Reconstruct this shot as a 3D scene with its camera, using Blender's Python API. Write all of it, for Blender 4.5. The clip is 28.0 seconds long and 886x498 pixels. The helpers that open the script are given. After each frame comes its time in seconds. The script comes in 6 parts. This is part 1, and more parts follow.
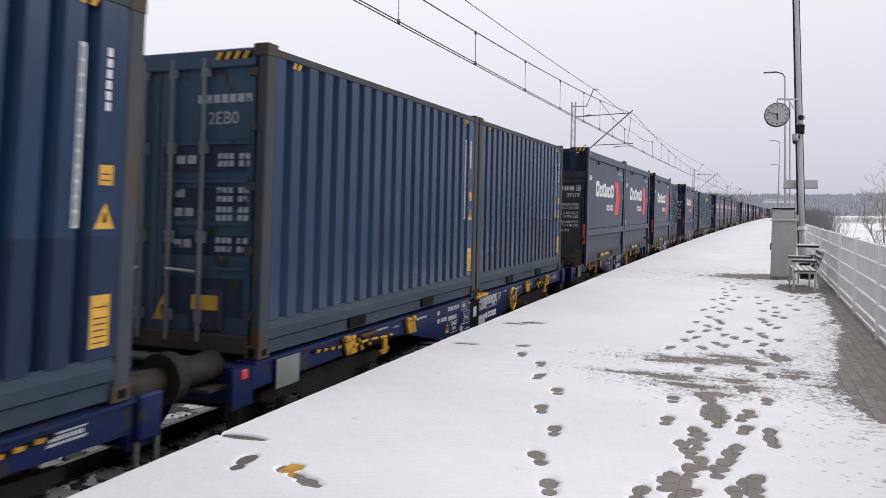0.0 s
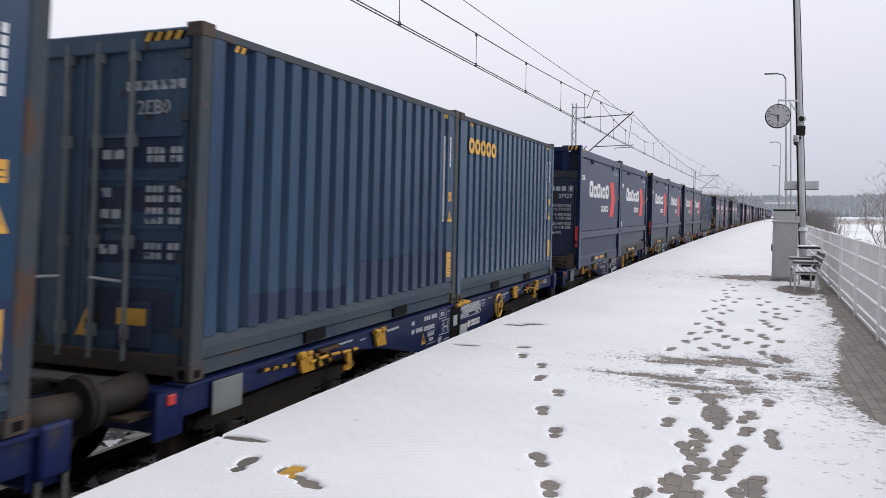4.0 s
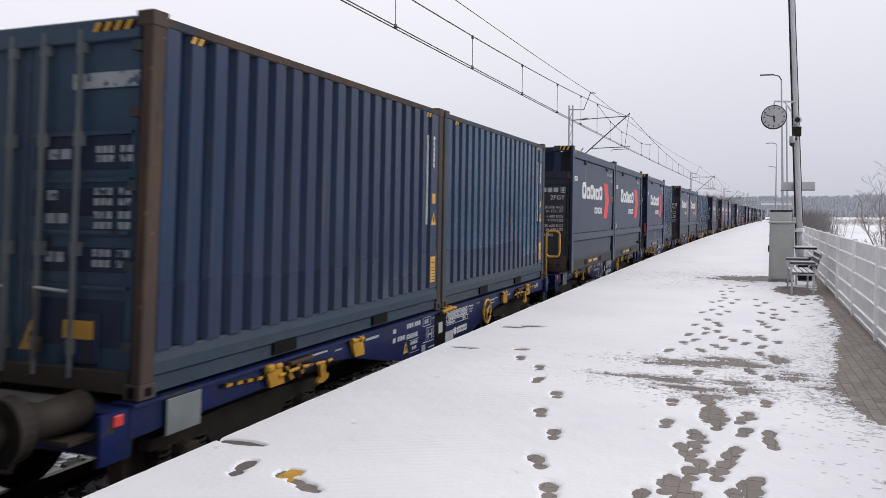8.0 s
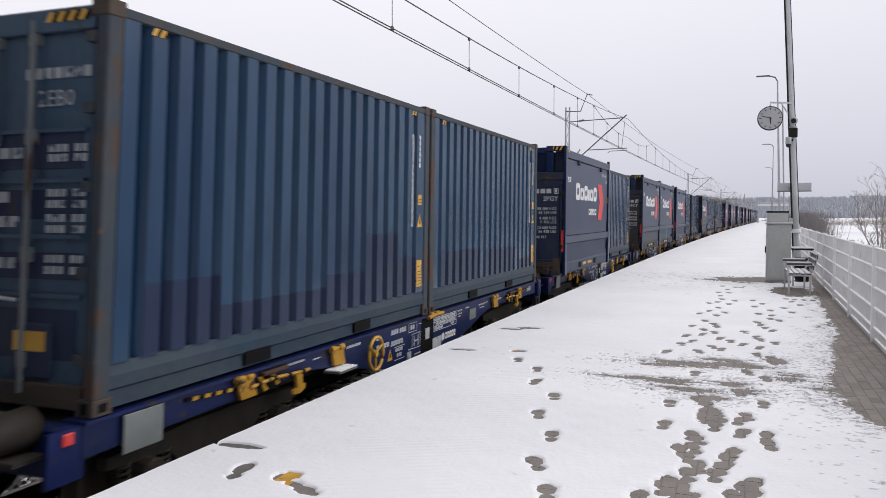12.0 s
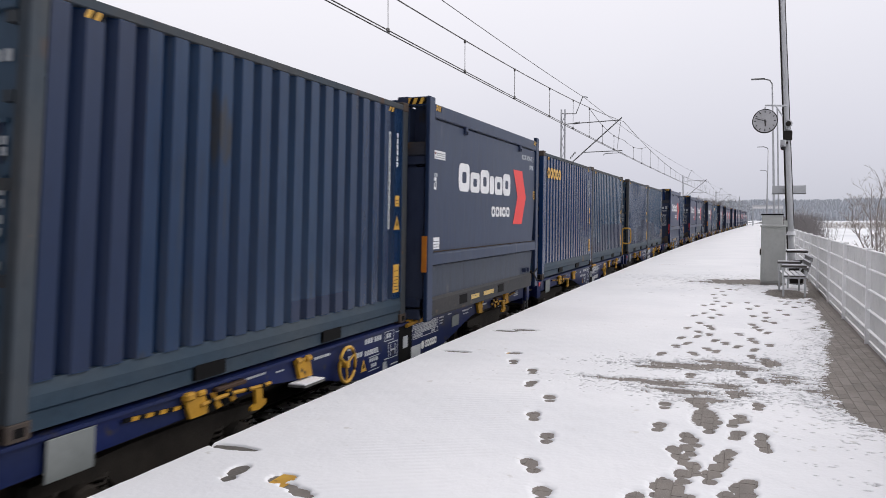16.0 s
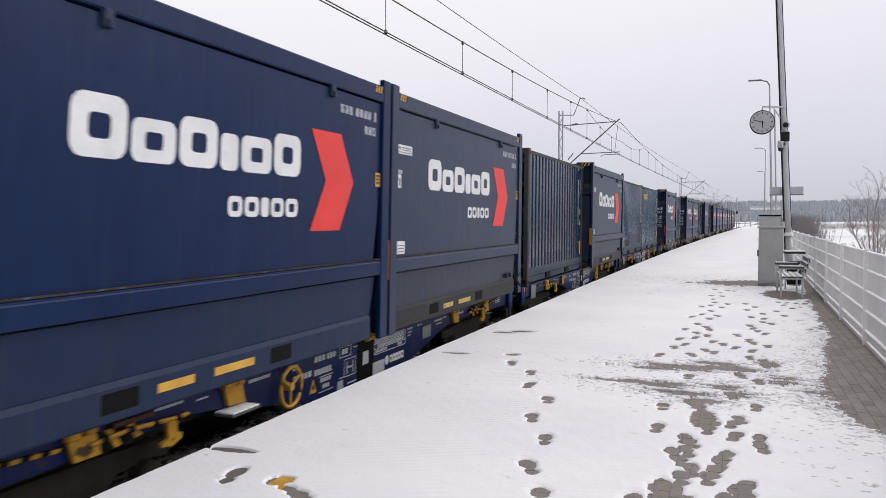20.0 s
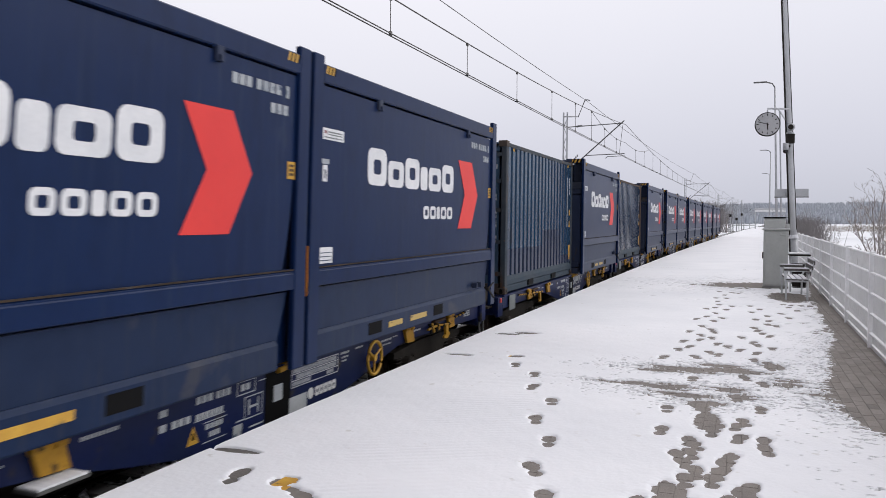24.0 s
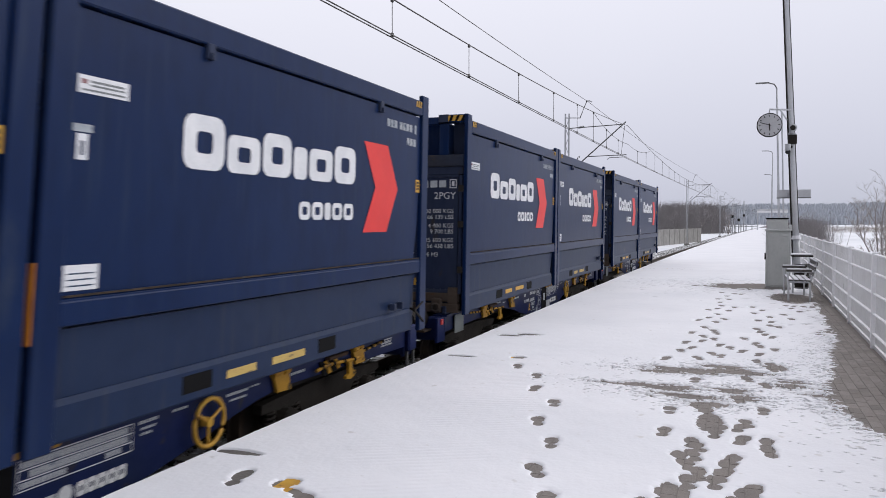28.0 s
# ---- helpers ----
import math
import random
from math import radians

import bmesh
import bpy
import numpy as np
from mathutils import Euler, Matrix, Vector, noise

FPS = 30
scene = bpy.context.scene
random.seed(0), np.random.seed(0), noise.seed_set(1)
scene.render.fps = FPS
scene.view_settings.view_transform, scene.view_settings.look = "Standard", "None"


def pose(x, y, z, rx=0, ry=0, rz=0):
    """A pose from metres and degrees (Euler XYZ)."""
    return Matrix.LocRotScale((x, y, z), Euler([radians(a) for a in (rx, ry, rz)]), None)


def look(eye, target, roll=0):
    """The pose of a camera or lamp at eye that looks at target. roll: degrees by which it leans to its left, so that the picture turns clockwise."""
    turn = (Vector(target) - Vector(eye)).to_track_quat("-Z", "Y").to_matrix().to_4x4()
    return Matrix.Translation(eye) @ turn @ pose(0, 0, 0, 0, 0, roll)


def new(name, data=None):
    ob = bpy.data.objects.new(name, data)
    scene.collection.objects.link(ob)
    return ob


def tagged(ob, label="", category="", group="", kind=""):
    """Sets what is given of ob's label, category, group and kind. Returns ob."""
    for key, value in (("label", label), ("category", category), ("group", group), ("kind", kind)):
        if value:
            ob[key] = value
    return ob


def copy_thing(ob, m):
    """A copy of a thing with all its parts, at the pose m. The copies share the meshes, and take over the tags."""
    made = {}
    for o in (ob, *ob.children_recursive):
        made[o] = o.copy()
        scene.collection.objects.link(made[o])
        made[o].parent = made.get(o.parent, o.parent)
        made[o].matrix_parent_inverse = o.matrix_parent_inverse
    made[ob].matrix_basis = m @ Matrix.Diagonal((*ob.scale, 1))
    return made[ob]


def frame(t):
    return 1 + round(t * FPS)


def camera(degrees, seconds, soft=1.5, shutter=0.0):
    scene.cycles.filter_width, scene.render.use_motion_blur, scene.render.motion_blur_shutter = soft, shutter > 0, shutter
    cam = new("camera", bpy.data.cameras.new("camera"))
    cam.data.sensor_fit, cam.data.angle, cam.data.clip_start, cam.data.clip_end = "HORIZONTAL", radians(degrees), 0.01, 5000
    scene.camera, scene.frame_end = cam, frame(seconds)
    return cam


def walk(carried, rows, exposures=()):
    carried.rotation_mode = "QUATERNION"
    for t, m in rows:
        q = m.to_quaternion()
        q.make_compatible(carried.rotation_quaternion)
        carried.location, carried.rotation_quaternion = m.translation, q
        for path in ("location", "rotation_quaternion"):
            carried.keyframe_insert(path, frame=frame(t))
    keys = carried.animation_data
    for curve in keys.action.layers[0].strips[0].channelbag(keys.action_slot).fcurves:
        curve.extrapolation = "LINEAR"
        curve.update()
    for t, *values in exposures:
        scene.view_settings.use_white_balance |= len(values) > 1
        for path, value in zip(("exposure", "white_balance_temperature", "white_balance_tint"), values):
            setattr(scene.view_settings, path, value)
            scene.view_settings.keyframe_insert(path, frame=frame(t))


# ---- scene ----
# camera: held at one spot, turning a little on the way
EYE = (0.0, 0.0, 1.712)
EXPO = [(0, 0.15, 6470, 10), (1, 0.13, 6480, 10), (2, 0.06, 6260, 10), (3, 0.15, 6400, 10), (6, 0.14, 6150, 10), (7, 0.14, 6250, 10), (8, 0.13, 6430, 10), (10, 0.12, 6350, 10), (11, 0.07, 6270, 10), (12, 0.14, 6450, 10),
        (16, 0.14, 6480, 10), (18, 0.14, 6560, 10), (20, 0.14, 6530, 10), (21, 0.14, 6560, 10), (24, 0.10, 6400, 10), (26, 0.14, 6430, 10), (27, 0.06, 6330, 11), (28, 0.05, 6240, 11)]
cam = camera(58.66, 28.0, soft=0.45, shutter=0.68)
# the clip was taken with a rolling shutter: the sensor is read line by line from the top
scene.cycles.rolling_shutter_type, scene.cycles.rolling_shutter_duration = "TOP", 0.15
walk(cam, [(t, pose(*EYE, a, b, c)) for t, a, b, c in (
    (0, 87.140, -0.555, 20.794), (0.5, 87.162, -0.517, 20.791), (1, 87.181, -0.479, 20.803), (1.5, 87.195, -0.490, 20.816),
    (2, 87.218, -0.505, 20.837), (2.5, 87.229, -0.506, 20.876), (3, 87.226, -0.526, 20.895), (3.5, 87.231, -0.529, 20.875),
    (5.5, 87.368, -0.428, 20.780), (6, 87.392, -0.427, 20.750), (6.5, 87.399, -0.459, 20.720), (7, 87.404, -0.456, 20.674),
    (7.5, 87.425, -0.359, 20.642), (8, 87.440, -0.213, 20.649), (8.5, 87.445, -0.094, 20.685), (9, 87.455, -0.079, 20.671),
    (9.5, 87.456, -0.119, 20.630), (10, 87.466, -0.112, 20.574), (10.5, 87.495, -0.081, 20.528), (11, 87.506, -0.034, 20.518),
    (11.5, 87.527, -0.017, 20.488), (12, 87.581, -0.047, 20.444), (12.5, 87.624, -0.081, 20.414), (14.5, 87.685, -0.114, 20.229),
    (15, 87.702, -0.119, 20.207), (15.5, 87.725, -0.127, 20.155), (16, 87.727, -0.134, 20.122), (16.5, 87.743, -0.155, 20.089),
    (17, 87.753, -0.134, 20.048), (17.5, 87.764, -0.098, 19.999), (18, 87.780, -0.062, 19.982), (18.5, 87.810, -0.022, 20.000),
    (19, 87.820, -0.016, 20.009), (19.5, 87.825, -0.040, 19.992), (20, 87.838, -0.060, 19.970), (20.5, 87.862, -0.073, 19.932),
    (21, 87.868, -0.092, 19.911), (21.5, 87.877, -0.092, 19.911), (23.5, 87.927, -0.219, 20.271), (24, 87.933, -0.214, 20.280),
    (24.5, 87.952, -0.198, 20.306), (25, 87.976, -0.173, 20.336), (25.5, 87.985, -0.157, 20.370), (26, 87.984, -0.180, 20.418),
    (26.5, 88.007, -0.184, 20.457), (27, 88.023, -0.154, 20.465), (27.5, 88.036, -0.130, 20.439), (28, 88.035, -0.111, 20.420),
)],
     exposures=EXPO)

# world: overcast winter sky, one very wide sun
world = bpy.data.worlds.new("overcast")
scene.world = world
world.use_nodes = True
wt = world.node_tree
wt.nodes.clear()
w_out = wt.nodes.new("ShaderNodeOutputWorld")
w_bg = wt.nodes.new("ShaderNodeBackground")
w_sky = wt.nodes.new("ShaderNodeTexSky")
w_sky.sky_type = "NISHITA"
w_sky.sun_disc = False
w_sky.sun_elevation, w_sky.sun_rotation = radians(41), radians(56)
w_sky.dust_density, w_sky.air_density = 4.0, 1.0
w_bw = wt.nodes.new("ShaderNodeHueSaturation")
w_bw.inputs["Saturation"].default_value = 0.25
w_bw.inputs["Value"].default_value = 0.10
w_tc = wt.nodes.new("ShaderNodeTexCoord")
w_sep = wt.nodes.new("ShaderNodeSeparateXYZ")
w_ramp = wt.nodes.new("ShaderNodeValToRGB")
w_ramp.color_ramp.elements[0].position, w_ramp.color_ramp.elements[0].color = 0.0, (0.52, 0.53, 0.60, 1)
w_ramp.color_ramp.elements[1].position, w_ramp.color_ramp.elements[1].color = 0.42, (0.94, 0.92, 0.97, 1)
e = w_ramp.color_ramp.elements.new(0.10)
e.color = (0.64, 0.64, 0.72, 1)
e = w_ramp.color_ramp.elements.new(0.24)
e.color = (0.785, 0.778, 0.845, 1)
w_noise = wt.nodes.new("ShaderNodeTexNoise")
w_noise.inputs["Scale"].default_value, w_noise.inputs["Detail"].default_value = 2.2, 4
w_add = wt.nodes.new("ShaderNodeMath")
w_add.operation = "MULTIPLY_ADD"
w_add.inputs[1].default_value = 0.07
w_side = wt.nodes.new("ShaderNodeMath")
w_side.operation = "MULTIPLY_ADD"
w_side.inputs[1].default_value = -0.10
w_back = wt.nodes.new("ShaderNodeMapRange")
for k, v in enumerate((-0.55, 0.25, 0.56, 1.0)):
    w_back.inputs[1 + k].default_value = v
w_mix = wt.nodes.new("ShaderNodeMix")
w_mix.data_type = "RGBA"
w_mix.inputs[0].default_value = 0.93
L = wt.links.new
L(w_tc.outputs["Generated"], w_sep.inputs[0])
L(w_tc.outputs["Generated"], w_noise.inputs["Vector"])
L(w_noise.outputs[0], w_add.inputs[0])
L(w_sep.outputs[0], w_side.inputs[0])
L(w_sep.outputs[2], w_side.inputs[2])
L(w_side.outputs[0], w_add.inputs[2])
L(w_add.outputs[0], w_ramp.inputs[0])
L(w_sky.outputs[0], w_bw.inputs["Color"])
L(w_bw.outputs[0], w_mix.inputs[6])
L(w_ramp.outputs[0], w_mix.inputs[7])
L(w_mix.outputs[2], w_bg.inputs[0])
# unseen sky behind the viewer is dimmed to shade faces turned that way; full along the line
L(w_sep.outputs[1], w_back.inputs[0])
L(w_back.outputs[0], w_bg.inputs[1])
L(w_bg.outputs[0], w_out.inputs[0])

sun_data = bpy.data.lights.new("sun", "SUN")
sun_data.energy, sun_data.angle, sun_data.color = 1.2, radians(60), (1.0, 0.97, 0.93)
sun = new("sun", sun_data)
sun.matrix_world = look((50, 34, 52), (0, 0, 0))


# ---------------------------------------------------------------- materials
def mat(name, c1, c2=None, scale=3.0, rough=0.6, metal=0.0, bump=0.0, bscale=40.0, stretch=(1, 1, 1),
        spots=None, spot_at=0.62, spot_scale=5.0, fine=0.25, glow=0.0, rand=0.0, spec=0.35, dust=0.0, runs=None, chips=None):
    """Paint or mineral: two scales of variation, optional spots (rust, dirt, snow), runs of rust or
    washed dirt down the face, chipped paint, and fine relief."""
    m = bpy.data.materials.new(name)
    m.use_nodes = True
    t = m.node_tree
    b = t.nodes["Principled BSDF"]
    b.inputs["Roughness"].default_value, b.inputs["Metallic"].default_value = rough, metal
    b.inputs["Specular IOR Level"].default_value = spec
    b.inputs["Sheen Weight"].default_value, b.inputs["Sheen Roughness"].default_value = dust, 0.45
    b.inputs["Sheen Tint"].default_value = (0.88, 0.91, 0.93, 1)
    if glow:
        b.inputs["Emission Color"].default_value, b.inputs["Emission Strength"].default_value = (*c1, 1), glow
    c2 = c2 or tuple(v * 0.75 for v in c1)
    tc = t.nodes.new("ShaderNodeTexCoord")
    mp = t.nodes.new("ShaderNodeMapping")
    mp.inputs["Scale"].default_value = stretch
    info = t.nodes.new("ShaderNodeObjectInfo")
    t.links.new(tc.outputs["Object"], mp.inputs[0])

    def noise_tex(s, detail):
        n = t.nodes.new("ShaderNodeTexNoise")
        n.noise_dimensions = "4D"
        n.inputs["Scale"].default_value, n.inputs["Detail"].default_value = s, detail
        t.links.new(mp.outputs[0], n.inputs["Vector"])
        mu = t.nodes.new("ShaderNodeMath")
        mu.operation = "MULTIPLY"
        mu.inputs[1].default_value = 37.0
        t.links.new(info.outputs["Random"], mu.inputs[0])
        t.links.new(mu.outputs[0], n.inputs["W"])
        return n

    def mix(fac, a, bb, kind="MIX"):
        x = t.nodes.new("ShaderNodeMix")
        x.data_type, x.blend_type = "RGBA", kind
        for sock, v in ((x.inputs[0], fac), (x.inputs[6], a), (x.inputs[7], bb)):
            if hasattr(v, "is_linked"):
                t.links.new(v, sock)
            else:
                sock.default_value = v if isinstance(v, float) else (*v, 1)
        return x.outputs[2]

    def ramp(src, lo, hi):
        r = t.nodes.new("ShaderNodeMapRange")
        r.inputs[1].default_value, r.inputs[2].default_value = lo, hi
        t.links.new(src, r.inputs[0])
        return r.outputs[0]

    big, small = noise_tex(scale, 4), noise_tex(scale * 9, 3)
    col = mix(ramp(big.outputs[0], 0.35, 0.68), c1, c2)
    if fine:
        dark = tuple(v * 0.6 for v in c1)
        f = t.nodes.new("ShaderNodeMath")
        f.operation = "MULTIPLY"
        f.inputs[1].default_value = fine
        t.links.new(ramp(small.outputs[0], 0.45, 0.75), f.inputs[0])
        col = mix(f.outputs[0], col, dark)
    if spots:
        sp = noise_tex(spot_scale, 6)
        col = mix(ramp(sp.outputs[0], spot_at, spot_at + 0.06), col, spots)
    if runs:
        rn = noise_tex(4.0, 5)
        rm = t.nodes.new("ShaderNodeMapping")
        rm.inputs["Scale"].default_value = (4.5, 4.5, 0.22)
        t.links.new(tc.outputs["Object"], rm.inputs[0])
        t.links.new(rm.outputs[0], rn.inputs["Vector"])
        col = mix(ramp(rn.outputs[0], runs[1], runs[1] + 0.16), col, runs[0])
    if chips:
        cn = noise_tex(chips[2], 3)
        t.links.new(tc.outputs["Object"], cn.inputs["Vector"])
        col = mix(ramp(cn.outputs[0], chips[1], chips[1] + 0.02), col, chips[0])
    if rand:
        rr = t.nodes.new("ShaderNodeMath")
        rr.operation = "MULTIPLY"
        rr.inputs[1].default_value = rand
        t.links.new(info.outputs["Random"], rr.inputs[0])
        col = mix(rr.outputs[0], col, tuple(min(1, v * 1.7 + 0.01) for v in c1))
    t.links.new(col, b.inputs["Base Color"])
    if bump:
        bt = t.nodes.new("ShaderNodeTexNoise")
        bt.inputs["Scale"].default_value, bt.inputs["Detail"].default_value = bscale, 5
        t.links.new(tc.outputs["Object"], bt.inputs["Vector"])
        bp = t.nodes.new("ShaderNodeBump")
        bp.inputs["Strength"].default_value, bp.inputs["Distance"].default_value = bump, 0.02
        t.links.new(bt.outputs[0], bp.inputs["Height"])
        t.links.new(bp.outputs[0], b.inputs["Normal"])
    return m


RUST = (0.075, 0.040, 0.024)
M = {
    "snow": mat("snow", (0.845, 0.845, 0.87), (0.775, 0.78, 0.81), 0.6, 0.8, bump=0.16, bscale=26, fine=0.06, spots=(0.69, 0.68, 0.68), spot_at=0.665, spot_scale=7),
    "field_snow": mat("field_snow", (0.84, 0.85, 0.88), (0.72, 0.74, 0.78), 0.05, 0.8, fine=0.1, spots=(0.30, 0.27, 0.22), spot_at=0.66, spot_scale=0.05),
    "paver": mat("paver", (0.225, 0.20, 0.18), (0.165, 0.148, 0.137), 2.0, 0.75, bump=0.4, bscale=90, rand=0.35),
    "joint": mat("joint", (0.215, 0.192, 0.174), None, 8, 0.9),
    "concrete": mat("concrete", (0.36, 0.35, 0.33), (0.26, 0.25, 0.24), 1.5, 0.85, bump=0.3),
    "ballast": mat("ballast", (0.055, 0.052, 0.050), (0.025, 0.024, 0.023), 6, 0.9, bump=0.8, bscale=14),
    "ballast_snow": mat("ballast_snow", (0.075, 0.07, 0.066), (0.03, 0.03, 0.03), 6, 0.9, spots=(0.8, 0.81, 0.83), spot_at=0.5, spot_scale=4),
    "rail": mat("rail", (0.085, 0.062, 0.048), (0.05, 0.036, 0.03), 6, 0.5, 0.6),
    "navy": mat("navy_paint", (0.005076, 0.01579, 0.05828), (0.00799, 0.02209, 0.0705), 0.7, 0.33, bump=0.07, bscale=5, stretch=(1, 1, 0.4), spots=(0.026, 0.042, 0.082), spot_at=0.67, spot_scale=2.2, fine=0.4, spec=0.2, dust=0.02, runs=((0.014, 0.027, 0.068), 0.56)),
    "navy_deep": mat("deep_navy_paint", (0.0046, 0.0155, 0.060), (0.0068, 0.020, 0.070), 0.7, 0.30, bump=0.07, bscale=5, stretch=(1, 1, 0.4), spots=(0.020, 0.032, 0.066), spot_at=0.67, spot_scale=2.2, fine=0.5, spec=0.13, dust=0.0, runs=((0.013, 0.026, 0.066), 0.56)),
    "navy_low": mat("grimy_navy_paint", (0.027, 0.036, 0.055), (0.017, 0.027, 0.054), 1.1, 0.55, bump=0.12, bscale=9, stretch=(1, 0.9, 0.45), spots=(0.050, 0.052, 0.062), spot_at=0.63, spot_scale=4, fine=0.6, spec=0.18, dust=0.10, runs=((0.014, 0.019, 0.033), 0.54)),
    "rail_grime": mat("grimed_rail_paint", (0.020, 0.022, 0.027), (0.029, 0.027, 0.028), 1.6, 0.65, bump=0.15, bscale=14, stretch=(1, 0.4, 1), spots=(0.060, 0.044, 0.034), spot_at=0.64, spot_scale=6, fine=0.6, spec=0.16, dust=0.05),
    "grime_end": mat("grimed_end_paint", (0.04455, 0.0459, 0.0567), (0.0648, 0.0594, 0.06075), 1.3, 0.6, bump=0.1, stretch=(1, 1, 0.35), spots=(0.058, 0.043, 0.033), spot_at=0.60, spot_scale=3.5, fine=0.5, spec=0.14),
    "sill_brown": mat("dusty_brown_sill", (0.1063, 0.0775, 0.05875), (0.0625, 0.05, 0.0425), 2.2, 0.75, bump=0.25, stretch=(0.6, 1, 1), spots=(0.115, 0.058, 0.030), spot_at=0.62, spot_scale=6, fine=0.6, spec=0.14),
    "ledge_dirt": mat("ledge_dirt", (0.030, 0.024, 0.021), (0.070, 0.050, 0.036), 5, 0.85, bump=0.3, spots=(0.10, 0.10, 0.11), spot_at=0.62, spot_scale=9, fine=0.5, spec=0.1),
    "corr_dark": mat("dark_blue_paint", (0.0045, 0.0175, 0.053), (0.010, 0.031, 0.070), 0.8, 0.24, bump=0.07, bscale=8, stretch=(1, 1, 0.22), spots=(0.020, 0.024, 0.032), spot_at=0.64, spot_scale=3.4, fine=0.6, rand=0.15, spec=0.3, dust=0.01, runs=((0.036, 0.034, 0.036), 0.55), chips=((0.34, 0.35, 0.38), 0.765, 10)),
    "navy_end": mat("navy_end_paint", (0.02475, 0.03494, 0.0728), (0.04077, 0.0495, 0.07862), 1.2, 0.5, stretch=(1, 1, 0.35), spots=(0.044, 0.038, 0.036), spot_at=0.62, fine=0.4, spec=0.14),
    "corr": mat("weathered_blue_paint", (0.0055, 0.029, 0.074), (0.019, 0.058, 0.110), 0.8, 0.24, bump=0.06, bscale=8, stretch=(1, 1, 0.22), spots=(0.020, 0.024, 0.032), spot_at=0.65, spot_scale=3.4, fine=0.5, rand=0.22, spec=0.3, dust=0.01, runs=((0.020, 0.028, 0.042), 0.60), chips=((0.16, 0.14, 0.13), 0.80, 11)),
    "corr_low": mat("dirty_rail_paint", (0.022, 0.042, 0.066), (0.044, 0.058, 0.072), 1.8, 0.6, bump=0.1, stretch=(1, 0.5, 1), spots=(0.09, 0.060, 0.042), spot_at=0.64, spot_scale=4, fine=0.4, spec=0.18),
    "corr_post": mat("worn_post_paint", (0.0345, 0.04715, 0.0621), (0.0598, 0.0575, 0.0552), 2.0, 0.65, stretch=(1, 1, 0.5), spots=RUST, spot_at=0.59, spot_scale=3.0, fine=0.45, rand=0.2, spec=0.18, chips=((0.13, 0.07, 0.04), 0.70, 9)),
    "door_blue": mat("door_paint", (0.0286, 0.06435, 0.1115), (0.0429, 0.07722, 0.123), 2.0, 0.5, stretch=(1, 1, 0.5), spots=(0.028, 0.026, 0.026), spot_at=0.62, fine=0.4),
    "sea": mat("bright_blue_paint", (0.006, 0.024, 0.083), (0.009, 0.031, 0.094), 1.0, 0.26, bump=0.05, bscale=8, stretch=(1, 1, 0.3), fine=0.25, spec=0.3, dust=0.03),
    "wagon": mat("wagon_blue_paint", (0.0088, 0.0165, 0.0814), (0.0132, 0.0209, 0.0616), 2.0, 0.45, spots=(0.034, 0.032, 0.038), spot_at=0.60, spot_scale=5, fine=0.4, spec=0.15),
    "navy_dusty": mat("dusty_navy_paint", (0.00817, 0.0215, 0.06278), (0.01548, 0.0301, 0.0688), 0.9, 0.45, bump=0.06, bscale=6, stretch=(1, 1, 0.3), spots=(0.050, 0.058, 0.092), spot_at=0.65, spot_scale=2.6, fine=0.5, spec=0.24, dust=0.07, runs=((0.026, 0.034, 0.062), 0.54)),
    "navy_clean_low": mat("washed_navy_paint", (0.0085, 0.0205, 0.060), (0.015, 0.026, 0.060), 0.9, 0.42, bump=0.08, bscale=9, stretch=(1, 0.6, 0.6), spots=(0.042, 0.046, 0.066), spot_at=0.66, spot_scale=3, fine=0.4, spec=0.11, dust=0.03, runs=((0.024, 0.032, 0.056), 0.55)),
    "corr_patch": mat("repaint_navy", (0.0070, 0.0165, 0.050), (0.011, 0.023, 0.057), 1.0, 0.35, bump=0.06, bscale=8, stretch=(1, 1, 0.3), fine=0.4, rand=0.3, spec=0.25, dust=0.02),
    "sea_teal": mat("teal_blue_paint", (0.008, 0.042, 0.092), (0.014, 0.053, 0.104), 1.0, 0.26, bump=0.05, bscale=8, stretch=(1, 1, 0.3), fine=0.25, spec=0.3, dust=0.04),
    "wet": mat("wet_concrete", (0.15, 0.138, 0.126), (0.11, 0.10, 0.092), 3, 0.7, bump=0.3),
    "gear": mat("grimy_yellow_paint", (0.50, 0.27, 0.03), (0.36, 0.19, 0.03), 5, 0.55, spots=(0.06, 0.042, 0.025), spot_at=0.585, spot_scale=7, fine=0.45, spec=0.15),
    "rust": mat("rust_brown_paint", (0.085, 0.048, 0.030), (0.055, 0.036, 0.027), 2.0, 0.75, bump=0.2, stretch=(1, 1, 0.3), spots=(0.035, 0.035, 0.042), spot_at=0.62, fine=0.5, spec=0.15),
    "post_rust": mat("rusted_post_paint", (0.055, 0.044, 0.040), (0.085, 0.058, 0.042), 2.0, 0.75, bump=0.2, stretch=(1, 1, 0.4), spots=(0.030, 0.040, 0.060), spot_at=0.56, spot_scale=2.6, fine=0.5, spec=0.12, chips=((0.17, 0.10, 0.06), 0.68, 12)),
    "dull_red": mat("dull_red_spray", (0.20, 0.022, 0.025), None, 4, 0.6),
    "rod": mat("weathered_rod", (0.18, 0.195, 0.2025), (0.12, 0.135, 0.1425), 4, 0.55, stretch=(1, 1, 0.3), spots=RUST, spot_at=0.62, spot_scale=5),
    "label_yellow": mat("faded_yellow_label", (0.527, 0.3655, 0.102), (0.442, 0.306, 0.0935), 6, 0.5, spots=(0.16, 0.12, 0.06), spot_at=0.60, spot_scale=16, stretch=(1, 0.6, 3)),
